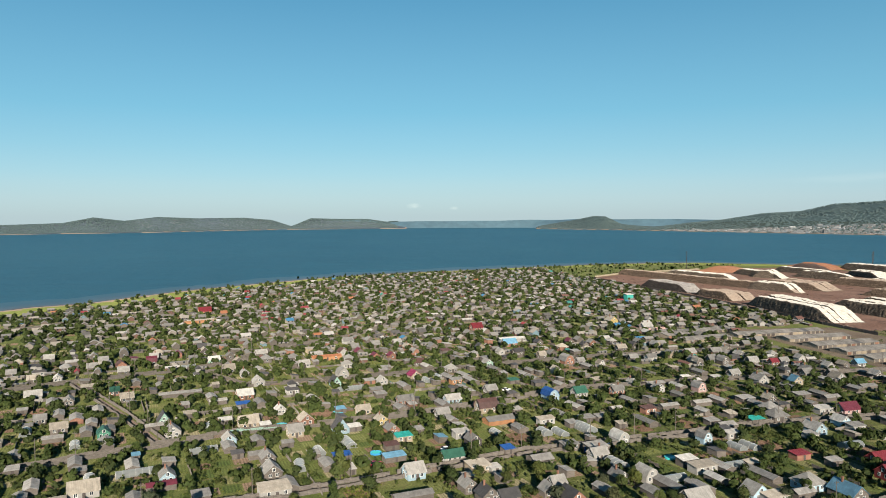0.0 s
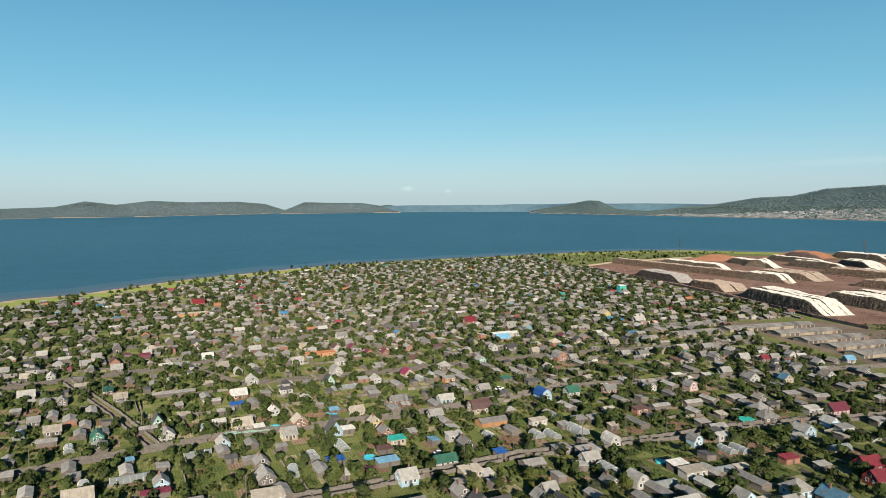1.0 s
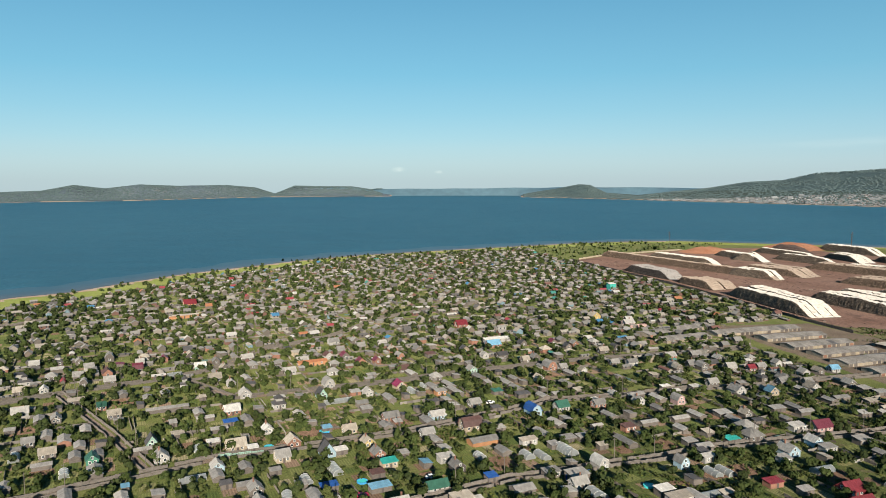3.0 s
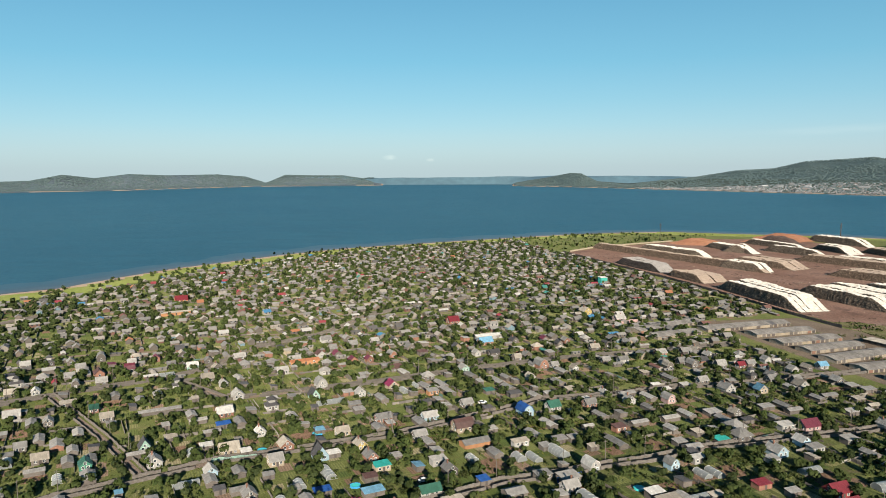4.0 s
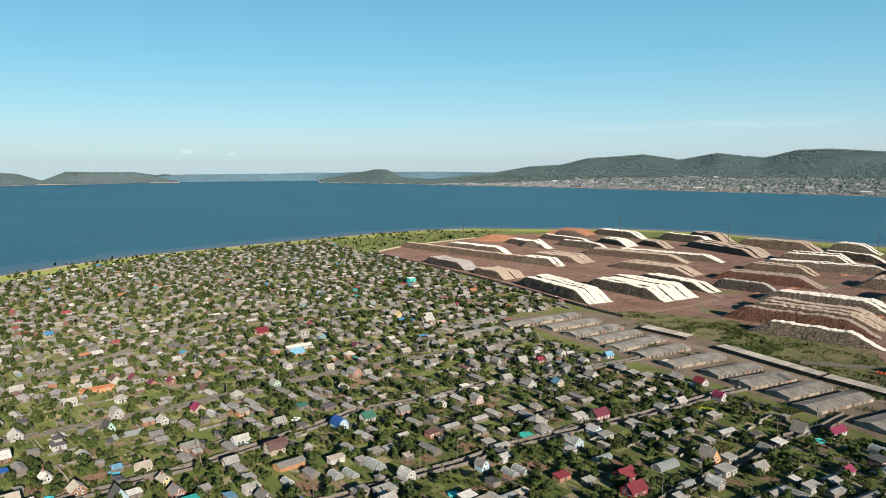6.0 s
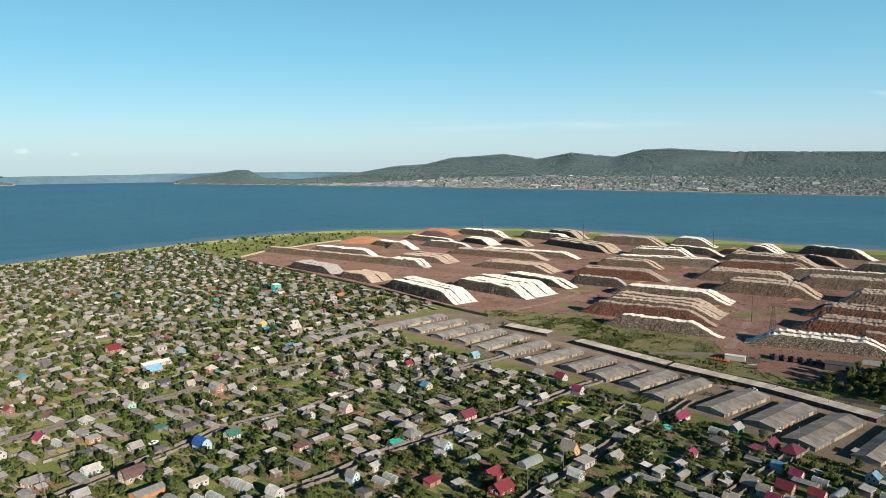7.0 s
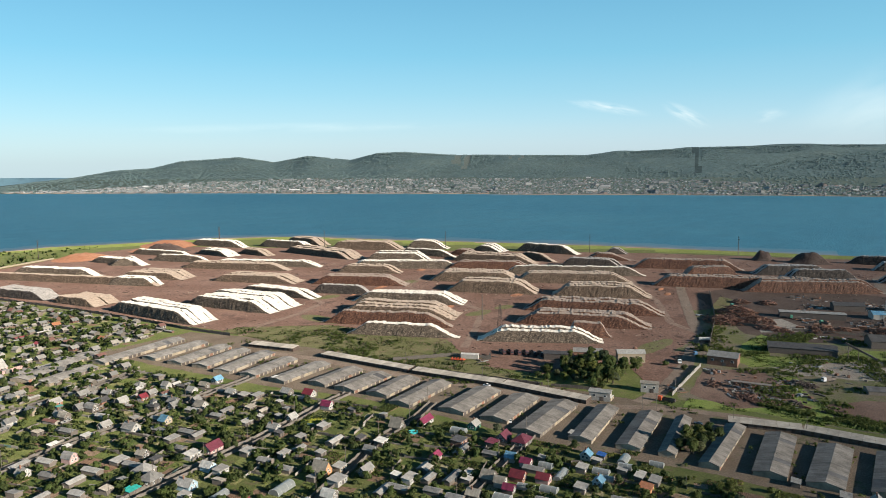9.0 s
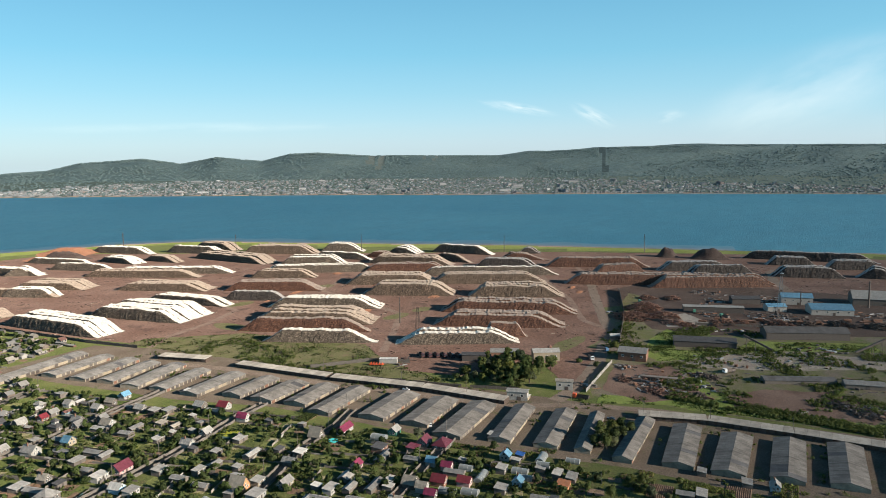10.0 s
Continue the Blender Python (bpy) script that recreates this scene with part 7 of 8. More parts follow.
# ---- log yard surroundings, sawmill ----
def hall(x0, y0, x1, y1, width, high, rise, roof, wall, name, label, category="building", windows=0):
    """A gabled hall whose near eave runs from (x0, y0) to (x1, y1)."""
    L, turn = math.hypot(x1 - x0, y1 - y0), math.degrees(math.atan2(y1 - y0, x1 - x0))
    ob = thing(name, x0, y0, 0.05, turn, label, category, "sawmill buildings")
    W = width
    me = Mesh()
    me.prism([(0, 0), (W, 0), (W, high), (W / 2, high + rise), (0, high)], 0, L)
    part("wall", me, wall, ob)
    rm = Mesh()
    k = rise / (W / 2)
    for a, b, c, d in ((-0.5, high - 0.5 * k, W / 2, high + rise), (W / 2, high + rise, W + 0.5, high - 0.5 * k)):
        rm.prism([(a, b + 0.01), (c, d + 0.01), (c, d + 0.18), (a, b + 0.18)], -0.5, L + 0.5)
    part("roof", rm, roof, ob)
    for i in range(windows):
        w = part("window", shared(("hall_window",), lambda m: (m.box(-0.75, 0, 0, 0.12, 0.12, 1.4), m.box(0.75, 0, 0, 0.12, 0.12, 1.4), m.box(0, 0, 0, 1.38, 0.12, 0.12), m.box(0, 0, 1.28, 1.38, 0.12, 0.12)), [TRIM]), None, ob, "", pose(L * (i + 0.5) / windows, -0.02, high * 0.45))
        part("pane", shared(("hall_pane",), lambda m: m.box(0, 0, 0.12, 1.38, 0.06, 1.16), [GLASS]), None, w)
    part("door", shared(("hall_door",), lambda m: m.box(0, 0, 0, 2.2, 0.1, 2.4), [STEEL]), None, ob, "", pose(L * 0.5 + 1.2, -0.04, 0))
    return ob


hall(425, 226, 436, 212, 9, 6.5, 1.6, ROOF["light"], WALL["cream"], "office_building", "two-storey cream office with pale roof", windows=3)
hall(412, 252, 422, 236, 9, 6.0, 1.6, ROOF["light"], WALL["brick"], "workshop", "brick workshop with pale roof behind trees", windows=2)
hall(400, 268, 408, 254, 8, 4.5, 1.0, ROOF["dark"], WALL["dark"], "workshop", "dark wooden workshop with dark roof")
hall(379, 187, 383, 178, 5, 5.5, 0.8, ROOF["cream"], WALL["white"], "gate_kiosk", "white two-storey gate kiosk with cream roof", windows=2)
hall(348, 203, 352, 192, 6, 5.0, 0.6, ROOF["light"], CONCRETE, "gatehouse", "grey gatehouse at the end of the lock-ups", windows=2)
hall(460, 180, 464, 162, 14, 6.0, 2.0, ROOF["grey"], BRICK, "brick_house", "red brick workshop with grey roof", windows=3)
hall(515, 159, 530, 119, 14, 4.5, 2.2, ROOF["dark"], WALL["dark"], "timber_shed", "long dark timber shed with dark roof")
hall(571, 107, 599, 55, 16, 5.5, 3.0, TAR, WALL["dark"], "timber_shed", "very long dark timber shed with tarred roof")
hall(457, 86, 477, 50, 9, 2.4, 1.2, TAR, WALL["grey"], "storage_shed", "low grey storage shed in the weeds")
hall(473, 45, 480, 25, 9, 2.8, 1.2, ROOF["grey"], WALL["grey"], "storage_shed", "low grey storage shed in the weeds")
hall(637, 188, 657, 142, 9, 5.0, 0.6, ROOF["light"], WALL["dark"], "sorting_shed", "long open-sided log sorting shed with pale roof")
hall(716, 122, 725, 97, 14, 7.0, 3.0, ROOF["sky"], WALL["white"], "mill_hall", "white mill hall with light blue roof", windows=4)
hall(681, 92, 694, 61, 20, 5.0, 3.6, ROOF["sky"], WALL["white"], "mill_hall", "white mill hall with light blue roof", windows=4)
hall(676, 126, 684, 112, 12, 4.5, 2.0, ROOF["sky"], WALL["white"], "mill_hall", "small white mill hall with light blue roof")
hall(747, 67, 760, 20, 24, 6.0, 6.0, ROOF["light"], WALL["grey"], "mill_hall", "large grey mill hall with pale roof")
hall(694, 160, 706, 138, 12, 5.0, 2.0, ROOF["dark"], WALL["dark"], "drying_shed", "dark open drying shed")
hall(512, 206, 516, 200, 4, 2.4, 1.2, ROOF["white"], WALL["grey"], "yard_hut", "tiny grey hut with white roof in the yard", "hut")
hall(842, 250, 846, 236, 6, 3.0, 0.6, ROOF["grey"], WALL["green"], "yard_hut", "small green hut beside the log stacks", "hut")


def lattice_mast(x, y, high, base, mat, label):
    ob = thing("lattice_mast", x, y, 0.05, 15, label, "mast", "masts")
    me = Mesh()
    n = int(high / 3)
    for s, t in ((-1, -1), (1, -1), (1, 1), (-1, 1)):
        me.tube((s * base, t * base, 0), (s * base * 0.3, t * base * 0.3, high), 0.16, 0.1, 4)
    part("legs", me, mat, ob)
    br = Mesh()
    for i in range(n):
        a, b = base * (1 - 0.7 * i / n), base * (1 - 0.7 * (i + 1) / n)
        z0, z1 = high * i / n, high * (i + 1) / n
        for s, t, u, v in ((-1, -1, 1, -1), (1, -1, 1, 1), (1, 1, -1, 1), (-1, 1, -1, -1)):
            br.tube((s * a, t * a, z0), (u * b, v * b, z1), 0.09, 0.09, 4)
    part("bracing", br, mat, ob)
    return ob


m = lattice_mast(682, 117, 32, 2.6, PALE_STEEL, "pale lattice mast with a lamp platform")
me = Mesh()
me.box(0, 0, 34, 3.2, 3.2, 0.4)
me.box(0, 0, 34.4, 2.8, 0.3, 1.6)
part("lamp_platform", me, PALE_STEEL, m)


def pylon(x, y, high, label):
    ob = thing("power_pylon", x, y, 0, 35, label, "pylon", "power pylons")
    me = Mesh()
    me.tube((0, 0, -1.5), (0, 0, high), 0.55, 0.3, 6)
    part("mast", me, STEEL, ob)
    for z, w in ((high - 1.5, 4.5), (high - 4.5, 6.5)):
        cm = Mesh()
        cm.box(0, 0, z, w, 0.3, 0.35)
        part("crossarm", cm, STEEL, ob)
        for s in (-1, 1):
            part("insulator", shared(("insulator",), lambda q: q.tube((0, 0, 0), (0, 0, -1.3), 0.12, 0.12, 6), [GLASS]), None, ob, "", pose(s * w * 0.45, 0, z))


for x, y in ((377, 1112), (638, 1066), (656, 1095), (721, 896), (822, 729), (916, 533), (1014, 356)):
    pylon(x, y, 27, "tall dark power pylon near the lake shore")
pylon(470, 377, 22, "dark power pole in the log yard")
lattice_mast(446, 340, 22, 1.8, STEEL, "dark lattice pylon in the log yard")
for x, y in ((357, 167), (390, 171), (353, 173), (363, 128), (372, 96), (378, 58), (383, 20), (330, 330), (336, 270), (340, 225)):
    ob = new("utility_pole", shared(("utility_pole",), pole_mesh, [WALL["grey"]]))
    ob.matrix_basis = pose(x, y, 0.05, 0, 0, 70)
    tagged(ob, "grey utility pole beside the garage road", "utility pole", "utility poles")
me = Mesh()
me.tube((0, 0, 0), (0, 0, 24), 0.9, 0.7, 10)
ob = structure("chimney_stack", me, STEEL, "tall dark steel chimney of the sawmill", False, "")
ob.matrix_basis = pose(740, 54, 0)
tagged(ob, "", "chimney")
ob = structure("chimney_stack", me, STEEL, "dark steel chimney beside the blue hall", False, "")
ob.matrix_basis = pose(716, 106, 0) @ Matrix.Scale(0.6, 4)
tagged(ob, "", "chimney")


def lorry(x, y, turn, paint, words, load=True):
    ob = thing("lorry", x, y, 0.08, turn, f"{words} lorry parked on yard soil", "lorry", "parked lorries")
    cab = Mesh()
    cab.prism([(-1.2, 0.7), (1.2, 0.7), (1.2, 2.0), (1.05, 3.0), (-1.05, 3.0), (-1.2, 2.0)], 2.6, 4.6)
    part("cab", cab, PAINT[paint], ob)
    g = Mesh()
    g.box(4.62, 0, 1.9, 0.06, 1.9, 0.8)
    part("windscreen", g, GLASS, ob)
    bed = Mesh()
    bed.box(-1.2, 0, 0.8, 7.0, 2.3, 0.35)
    if load:
        for s in (-1.1, 1.1):
            bed.box(-1.2, s, 1.15, 7.0, 0.08, 1.2)
        bed.box(-4.65, 0, 1.15, 0.08, 2.2, 1.2)
    part("flatbed", bed, STEEL, ob)
    for wx_ in (3.6, -1.8, -3.2):
        for wy_ in (-1.0, 1.0):
            part("wheel", shared(("lorry_wheel",), lambda q: q.tube((0, -0.18, 0.5), (0, 0.18, 0.5), 0.5, 0.5, 12), [RUBBER]), None, ob, "", pose(wx_, wy_, 0))


for k in range(6):
    lorry(395 + 2.6 * k, 299 - 4.6 * k, 235, "maroon" if k < 4 else "dark", "dark red" if k < 4 else "dark grey")
lorry(372, 168, 100, "orange", "orange")
lorry(452, 196, 215, "white", "white")
lorry(478, 192, 140, "blue", "light blue")
lorry(470, 110, 150, "white", "white")
lorry(640, 176, 120, "green", "green")
lorry(632, 152, 60, "green", "green")
lorry(655, 232, 60, "green", "green")
wc = thing("site_cabin", 370, 308, 0.05, 300, "white site cabin beside the yard fence", "cabin")
me = Mesh()
me.box(0, 0, 0.3, 12, 4, 3.0)
part("body", me, WALL["white"], wc)
me = Mesh()
me.box(0, 0, 3.3, 12.4, 4.4, 0.2)
part("roof", me, ROOF["white"], wc)
tr = thing("trailer", 361, 311, 0.05, 295, "orange flat trailer beside the site cabin", "trailer")
me = Mesh()
me.box(0, 0, 0.9, 10, 2.4, 0.3)
for k in range(5):
    me.box(-4 + 2 * k, 0, 1.2, 0.12, 2.4, 0.9)
part("frame", me, PAINT["orange"], tr)
for s in (-3, -1.8, 3):
    part("axle", shared(("axle",), lambda q: q.tube((0, -1.1, 0.5), (0, 1.1, 0.5), 0.48, 0.48, 12), [RUBBER]), None, tr, "", pose(s, 0, 0))
tank = thing("tank", 437, 220, 0.05, 0, "rusty red upright tank beside the office", "tank")
me = Mesh()
me.tube((0, 0, 0), (0, 0, 9), 1.6, 1.6, 12)
me.tube((0, 0, 9), (0, 0, 10), 1.6, 0.4, 12)
part("shell", me, WALL["brick"], tank)

# loose timber: heaps of logs in the mill yard
LOGS = log_top_material("loose_logs", (0.26, 0.13, 0.085), (0.08, 0.04, 0.03))
DARK_LOGS = log_top_material("loose_dark_logs", (0.13, 0.09, 0.07), (0.04, 0.03, 0.025))


def timber_heap(x, y, rx, ry, high, count, mat, label):
    ob = thing("timber_heap", x, y, 0.05, 0, label, "timber heap", "timber heaps")
    rng = random.Random(int(x + y * 3))
    me = Mesh()
    for k in range(count):
        a, q = rng.uniform(0, 6.28), math.sqrt(rng.uniform(0, 1))
        px, py = rx * q * math.cos(a), ry * q * math.sin(a)
        z = high * (1 - q * q) * rng.uniform(0.5, 1) + 0.25
        t, l = rng.gauss(0.6, 0.5), rng.uniform(2, 3.2)
        dx, dy, dz = math.cos(t) * l, math.sin(t) * l, rng.uniform(-0.5, 0.5)
        me.tube((px - dx, py - dy, max(0.25, z - dz)), (px + dx, py + dy, max(0.25, z + dz)), 0.24, 0.2, 5)
    tagged(part("loose_timber", me, mat, ob), kind="stuff")


timber_heap(592, 218, 16, 18, 5, 420, LOGS, "tangled heap of red-brown logs in the mill yard")
timber_heap(632, 222, 18, 16, 6, 420, LOGS, "tangled heap of red-brown logs in the mill yard")
timber_heap(606, 196, 14, 14, 5, 320, LOGS, "tangled heap of red-brown logs in the mill yard")
timber_heap(588, 178, 8, 14, 2.5, 200, LOGS, "low heap of dark logs along a fence")
for x, y, rx, ry, h, n, mt in ((600, 152, 5, 6, 4, 90, "red"), (606, 143, 5, 6, 4, 90, "red"), (612, 136, 5, 6, 4, 90, "tan"), (628, 109, 8, 12, 3, 140, "red"), (640, 92, 7, 9, 3, 120, "dark"), (650, 66, 8, 14, 4, 170, "dark"), (655, 40, 8, 10, 4, 140, "dark"), (420, 160, 5, 5, 1.6, 50, "tan"), (408, 136, 6, 9, 1.4, 70, "red"),
                               (404, 124, 3, 10, 1.2, 60, "red"), (432, 146, 4, 8, 2, 60, "tan"), (436, 43, 6, 9, 2, 80, "dark"), (428, 30, 6, 8, 2, 70, "dark"), (680, 236, 10, 8, 3, 90, "red"), (690, 215, 10, 8, 3, 90, "red"), (412, 112, 4, 4, 2, 40, "dark"), (452, 120, 5, 9, 2, 60, "dark")):
    timber_heap(x, y, rx, ry, h, n, LOGS if mt != "dark" else DARK_LOGS, "rough heap of stacked timber in the mill yard")
# sawhorses and gantries of the small sawmill
gn = thing("gantry", 424, 140, 0.05, 105, "grey timber gantry over a saw bench", "gantry")
me = Mesh()
for k in range(5):
    for s in (-1.5, 1.5):
        me.box(-10 + 5 * k, s, 0, 0.3, 0.3, 4)
me.box(0, 0, 4, 22, 3.6, 0.3)
part("frame", me, WALL["grey"], gn)
fence([(384, 170), (414, 175), (452, 181)], 2.4, 0.0, "pale concrete panel fence beside the yard road", CONCRETE, "yard fences")
fence([(505, 196), (593, 226), (706, 275)], 4.2, 0.0, "dark board fence beside the yard road", WALL["dark"], "yard fences")
fence([(585, 238), (590, 170), (610, 120), (625, 60)], 2.2, 0.05, "grey board fence of the mill yard", None, "yard fences")
fence([(332, 344), (366, 322), (378, 296)], 2.6, 0.0, "pale board fence of the lorry park", None, "yard fences")
fence([(318, 352), (334, 300), (352, 240), (366, 205)], 2.0, 0.05, "dark board fence behind the lock-ups", WALL["dark"], "yard fences")
sheet("gate_yard", [(386, 182), (418, 212), (440, 218), (468, 221), (483, 203), (430, 188), (390, 174)], 0.085, YARD_SOIL, "reddish bare soil behind the yard gate")
for k, (x, y, rx, ry) in enumerate(((566, 560, 14, 9), (602, 500, 12, 7), (452, 560, 16, 8), (470, 445, 10, 6), (384, 485, 10, 26), (393, 398, 26, 14), (512, 455, 14, 9), (489, 396, 16, 8), (524, 394, 12, 7), (479, 227, 30, 8), (346, 434, 14, 30), (372, 360, 22, 20))):
    sheet("weed_patch", [(x + rx * math.cos(a * 0.5236), y + ry * math.sin(a * 0.5236)) for a in range(12)], 0.11 + 0.005 * k, YARD_GRASS, "patch of weeds on the yard soil")
sheet("road_verge", [(556, 216), (640, 248), (700, 262), (690, 246), (640, 234), (562, 206)], 0.08, YARD_GRASS, "weedy strip beside the yard road")
sheet("lorry_park", [(378, 300), (396, 306), (425, 262), (405, 236), (372, 250), (362, 290)], 0.104, YARD_SOIL, "reddish bare soil of the lorry park")

def plank_stack(x, y, turn, L, W, h, mat):
    ob = thing("plank_stack", x, y, 0.08, turn, "square stack of sawn red-brown planks in the mill yard", "plank stack", "plank stacks")
    n = int(h / 0.5)
    for k in range(n):
        me = Mesh()
        me.box(0.15 * math.sin(k * 2.1), 0.1 * math.sin(k * 3.7), 0.5 * k + 0.04, L, W, 0.44)
        part("plank_layer", me, mat, ob)


RED_PLANK = plain("sawn_red_planks", (0.24, 0.12, 0.075), 0.9, 0.3, fine=3, by_object=0.4)
prng2 = random.Random(8)
for k in range(34):
    f = k / 33
    x, y = 606 + 62 * f + prng2.uniform(-3, 12), 158 - 118 * f + prng2.uniform(-6, 6)
    if clear(x, y, 4.5):
        plank_stack(round(x, 1), round(y, 1), 112 + prng2.uniform(-12, 12), prng2.uniform(4, 7), prng2.uniform(2, 4), prng2.choice((1, 1.5, 2.5, 3)), RED_PLANK)
        claim(x, y)


def conveyor(x, y, turn):
    ob = thing("conveyor", x, y, 0.05, turn, "rusty dark steel conveyor on tall trestles", "conveyor", "conveyors")
    belt = Mesh()
    belt.tube((-11, 0, 2), (8, 0, 11), 0.9, 0.9, 4)
    part("belt", belt, STEEL, ob)
    for q in (-6, 0, 6):
        for s in (-1.6, 1.6):
            leg = Mesh()
            leg.tube((q, s, 0), (q, s * 0.3, 6.2 + q * 0.47), 0.18, 0.14, 5)
            part("trestle_leg", leg, STEEL, ob)


conveyor(532, 107, 100)
conveyor(563, 38, 300)


def scrap(x, y, rx, ry, count):
    """Discarded boards, pipes and boxes lying about."""
    ob = thing("scrap_pile", x, y, 0.08, 0, "scattered boards, pipes and rusty scrap on bare ground", "scrap pile", "scrap piles")
    rng = random.Random(int(x * 5 + y))
    for mat in (WALL["grey"], STEEL, WALL["dark"], RED_PLANK, PALE_STEEL):
        me = Mesh()
        for k in range(count // 9):
            px_, py_ = rng.gauss(0, rx / 2), rng.gauss(0, ry / 2)
            f = rng.random()
            l = rng.uniform(1.5, 6)
            if f < 0.8:
                me.box(px_, py_, 0, l, rng.uniform(0.3, 1.2), rng.uniform(0.2, 0.9), rng.gauss(1.9, 0.6))
            else:
                me.box(px_, py_, 0, rng.uniform(1, 2.6), rng.uniform(1, 2.2), rng.uniform(0.6, 1.8), rng.uniform(0, 3))
        tagged(part("scrap", me, mat, ob), kind="stuff")


for k in range(16):
    heap(round(prng2.uniform(470, 700)), round(prng2.uniform(300, 620)), prng2.uniform(7, 16), prng2.uniform(3, 6), prng2.uniform(0.6, 1.4), 15 + prng2.uniform(-8, 8), BARK, "low spread of reddish bark waste between log stacks")
for x, y, rx, ry, n in ((437, 24, 14, 16, 120), (424, 146, 16, 18, 120), (412, 128, 6, 24, 90), (430, 118, 10, 16, 70), (452, 126, 8, 10, 50), (500, 104, 26, 34, 60), (520, 60, 20, 24, 50), (556, 70, 16, 26, 70), (668, 178, 14, 14, 90), (640, 168, 12, 14, 90), (648, 120, 14, 18, 90), (700, 176, 16, 10, 60), (412, 60, 10, 24, 30),
                        (660, 30, 14, 18, 90), (655, 108, 18, 26, 150), (700, 40, 18, 22, 120), (612, 96, 10, 26, 110), (738, 128, 16, 22, 90), (585, 130, 8, 16, 60), (396, 176, 5, 8, 30), (446, 170, 8, 8, 40), (376, 300, 8, 10, 40), (600, 232, 10, 14, 60), (720, 140, 14, 14, 50), (740, 196, 14, 18, 60), (480, 40, 16, 12, 40)):
    scrap(x, y, rx, ry, n)

# trees and scrub round the office, the road and the mill
for k in range(16):
    tx, ty = 362 + prng2.uniform(0, 56), 206 + prng2.uniform(0, 38)
    if clear(tx, ty, 3.5):
        tree(round(tx, 1), round(ty, 1), prng2.choice((0, 0, 2, 5)), prng2.uniform(1.3, 2.0), prng2.uniform(0, 360))
# the gardens below the garages: beds, bushes and huts close together
for k in range(420):
    gx, gy = prng2.uniform(205, 318), prng2.uniform(-40, 215)
    if gx > 322 - 0.19 * gy - 6 or not clear(gx, gy, 5.2) or street_gap(gx, gy) < 4.5:
        continue
    f = prng2.random()
    turn = round(lane_turn(gx))
    if f < 0.42:
        garden_bed(round(gx, 1), round(gy, 1), turn + prng2.choice((0, 90)), prng2.choice(("soil", "crop", "crop", "thick")), *prng2.choice(((9, 6), (7, 5), (11, 5))))
    elif f < 0.8:
        tree(round(gx, 1), round(gy, 1), prng2.choice((0, 1, 2, 3, 4)), prng2.uniform(0.7, 1.15), prng2.uniform(0, 360))
    elif f < 0.92:
        shed(round(gx, 1), round(gy, 1), turn, prng2.choice((3, 4, 5)), prng2.choice((3, 4)), prng2.choice(("grey", "light", "dark", "grey")))
    else:
        long_shed(round(gx, 1), round(gy, 1), turn + 90, 7, 4, prng2.choice(("grey", "light")))
    claim(gx, gy)
for x, y, v, s in ((398, 246, 5, 1.3), (404, 238, 1, 1.5), (392, 236, 0, 1.5), (384, 232, 1, 1.5), (378, 236, 0, 1.3), (374, 222, 1, 1.5), (380, 214, 0, 1.5), (388, 212, 1, 1.5), (394, 208, 0, 1.3), (408, 232, 5, 1.2), (414, 226, 1, 1.4), (368, 232, 0, 1.2), (362, 240, 0, 1.1), (400, 222, 0, 1.4),
                   (372, 208, 4, 1.6), (366, 250, 4, 1.5), (484, 192, 0, 1.3), (490, 196, 4, 1.6), (438, 186, 4, 1.4), (330, 133, 1, 1.5), (322, 135, 0, 1.5), (338, 131, 1, 1.4), (312, 128, 0, 1.3), (316, 138, 4, 1.6), (345, 128, 4, 1.4), (492, 170, 3, 1.6), (440, 200, 3, 1.5)):
    tree(x, y, v, s * 0.95, (x * 37) % 360)
for k in range(60):
    x, y = 374 + prng2.uniform(-4, 36), 226 + prng2.uniform(-18, 24)
    if k > 42:
        x, y = 318 + prng2.uniform(-8, 30), 129 + prng2.uniform(-4, 7)
    if clear(x, y, 2.2):
        tree(round(x, 1), round(y, 1), prng2.choice((0, 1, 2, 5, 0)), prng2.uniform(1.0, 1.3), prng2.uniform(0, 360))
        claim(x, y)
scrub = []
for k in range(15000):
    f = prng.random()
    if f < 0.14:
        x, y = 404 + prng.uniform(-6, 8), 128 - prng.random() * 150
    elif f < 0.7:
        x, y = prng.uniform(415, 590), prng.uniform(-40, 160)
    elif f < 0.8:
        x, y = 330 + prng.uniform(-12, 30), prng.uniform(255, 470)
    elif f < 0.9:
        x, y = prng.uniform(470, 580), prng.uniform(150, 215)
    else:
        x, y = prng.uniform(262, 372), prng.uniform(-30, 470)
    dense = noise.noise((x * 0.035, y * 0.035, 8.0)) + (0.4 if f < 0.14 else 0) + 0.35 * noise.noise((x * 0.15, y * 0.15, 2.0))
    if clear(x, y, 5) and dense > 0.08:
        scrub.append(crown_leaves(60, prng.uniform(0.7, 2.0), prng.uniform(0.5, 2.0), 0, 0.19, 6) + np.array([x, y, 0.05]))
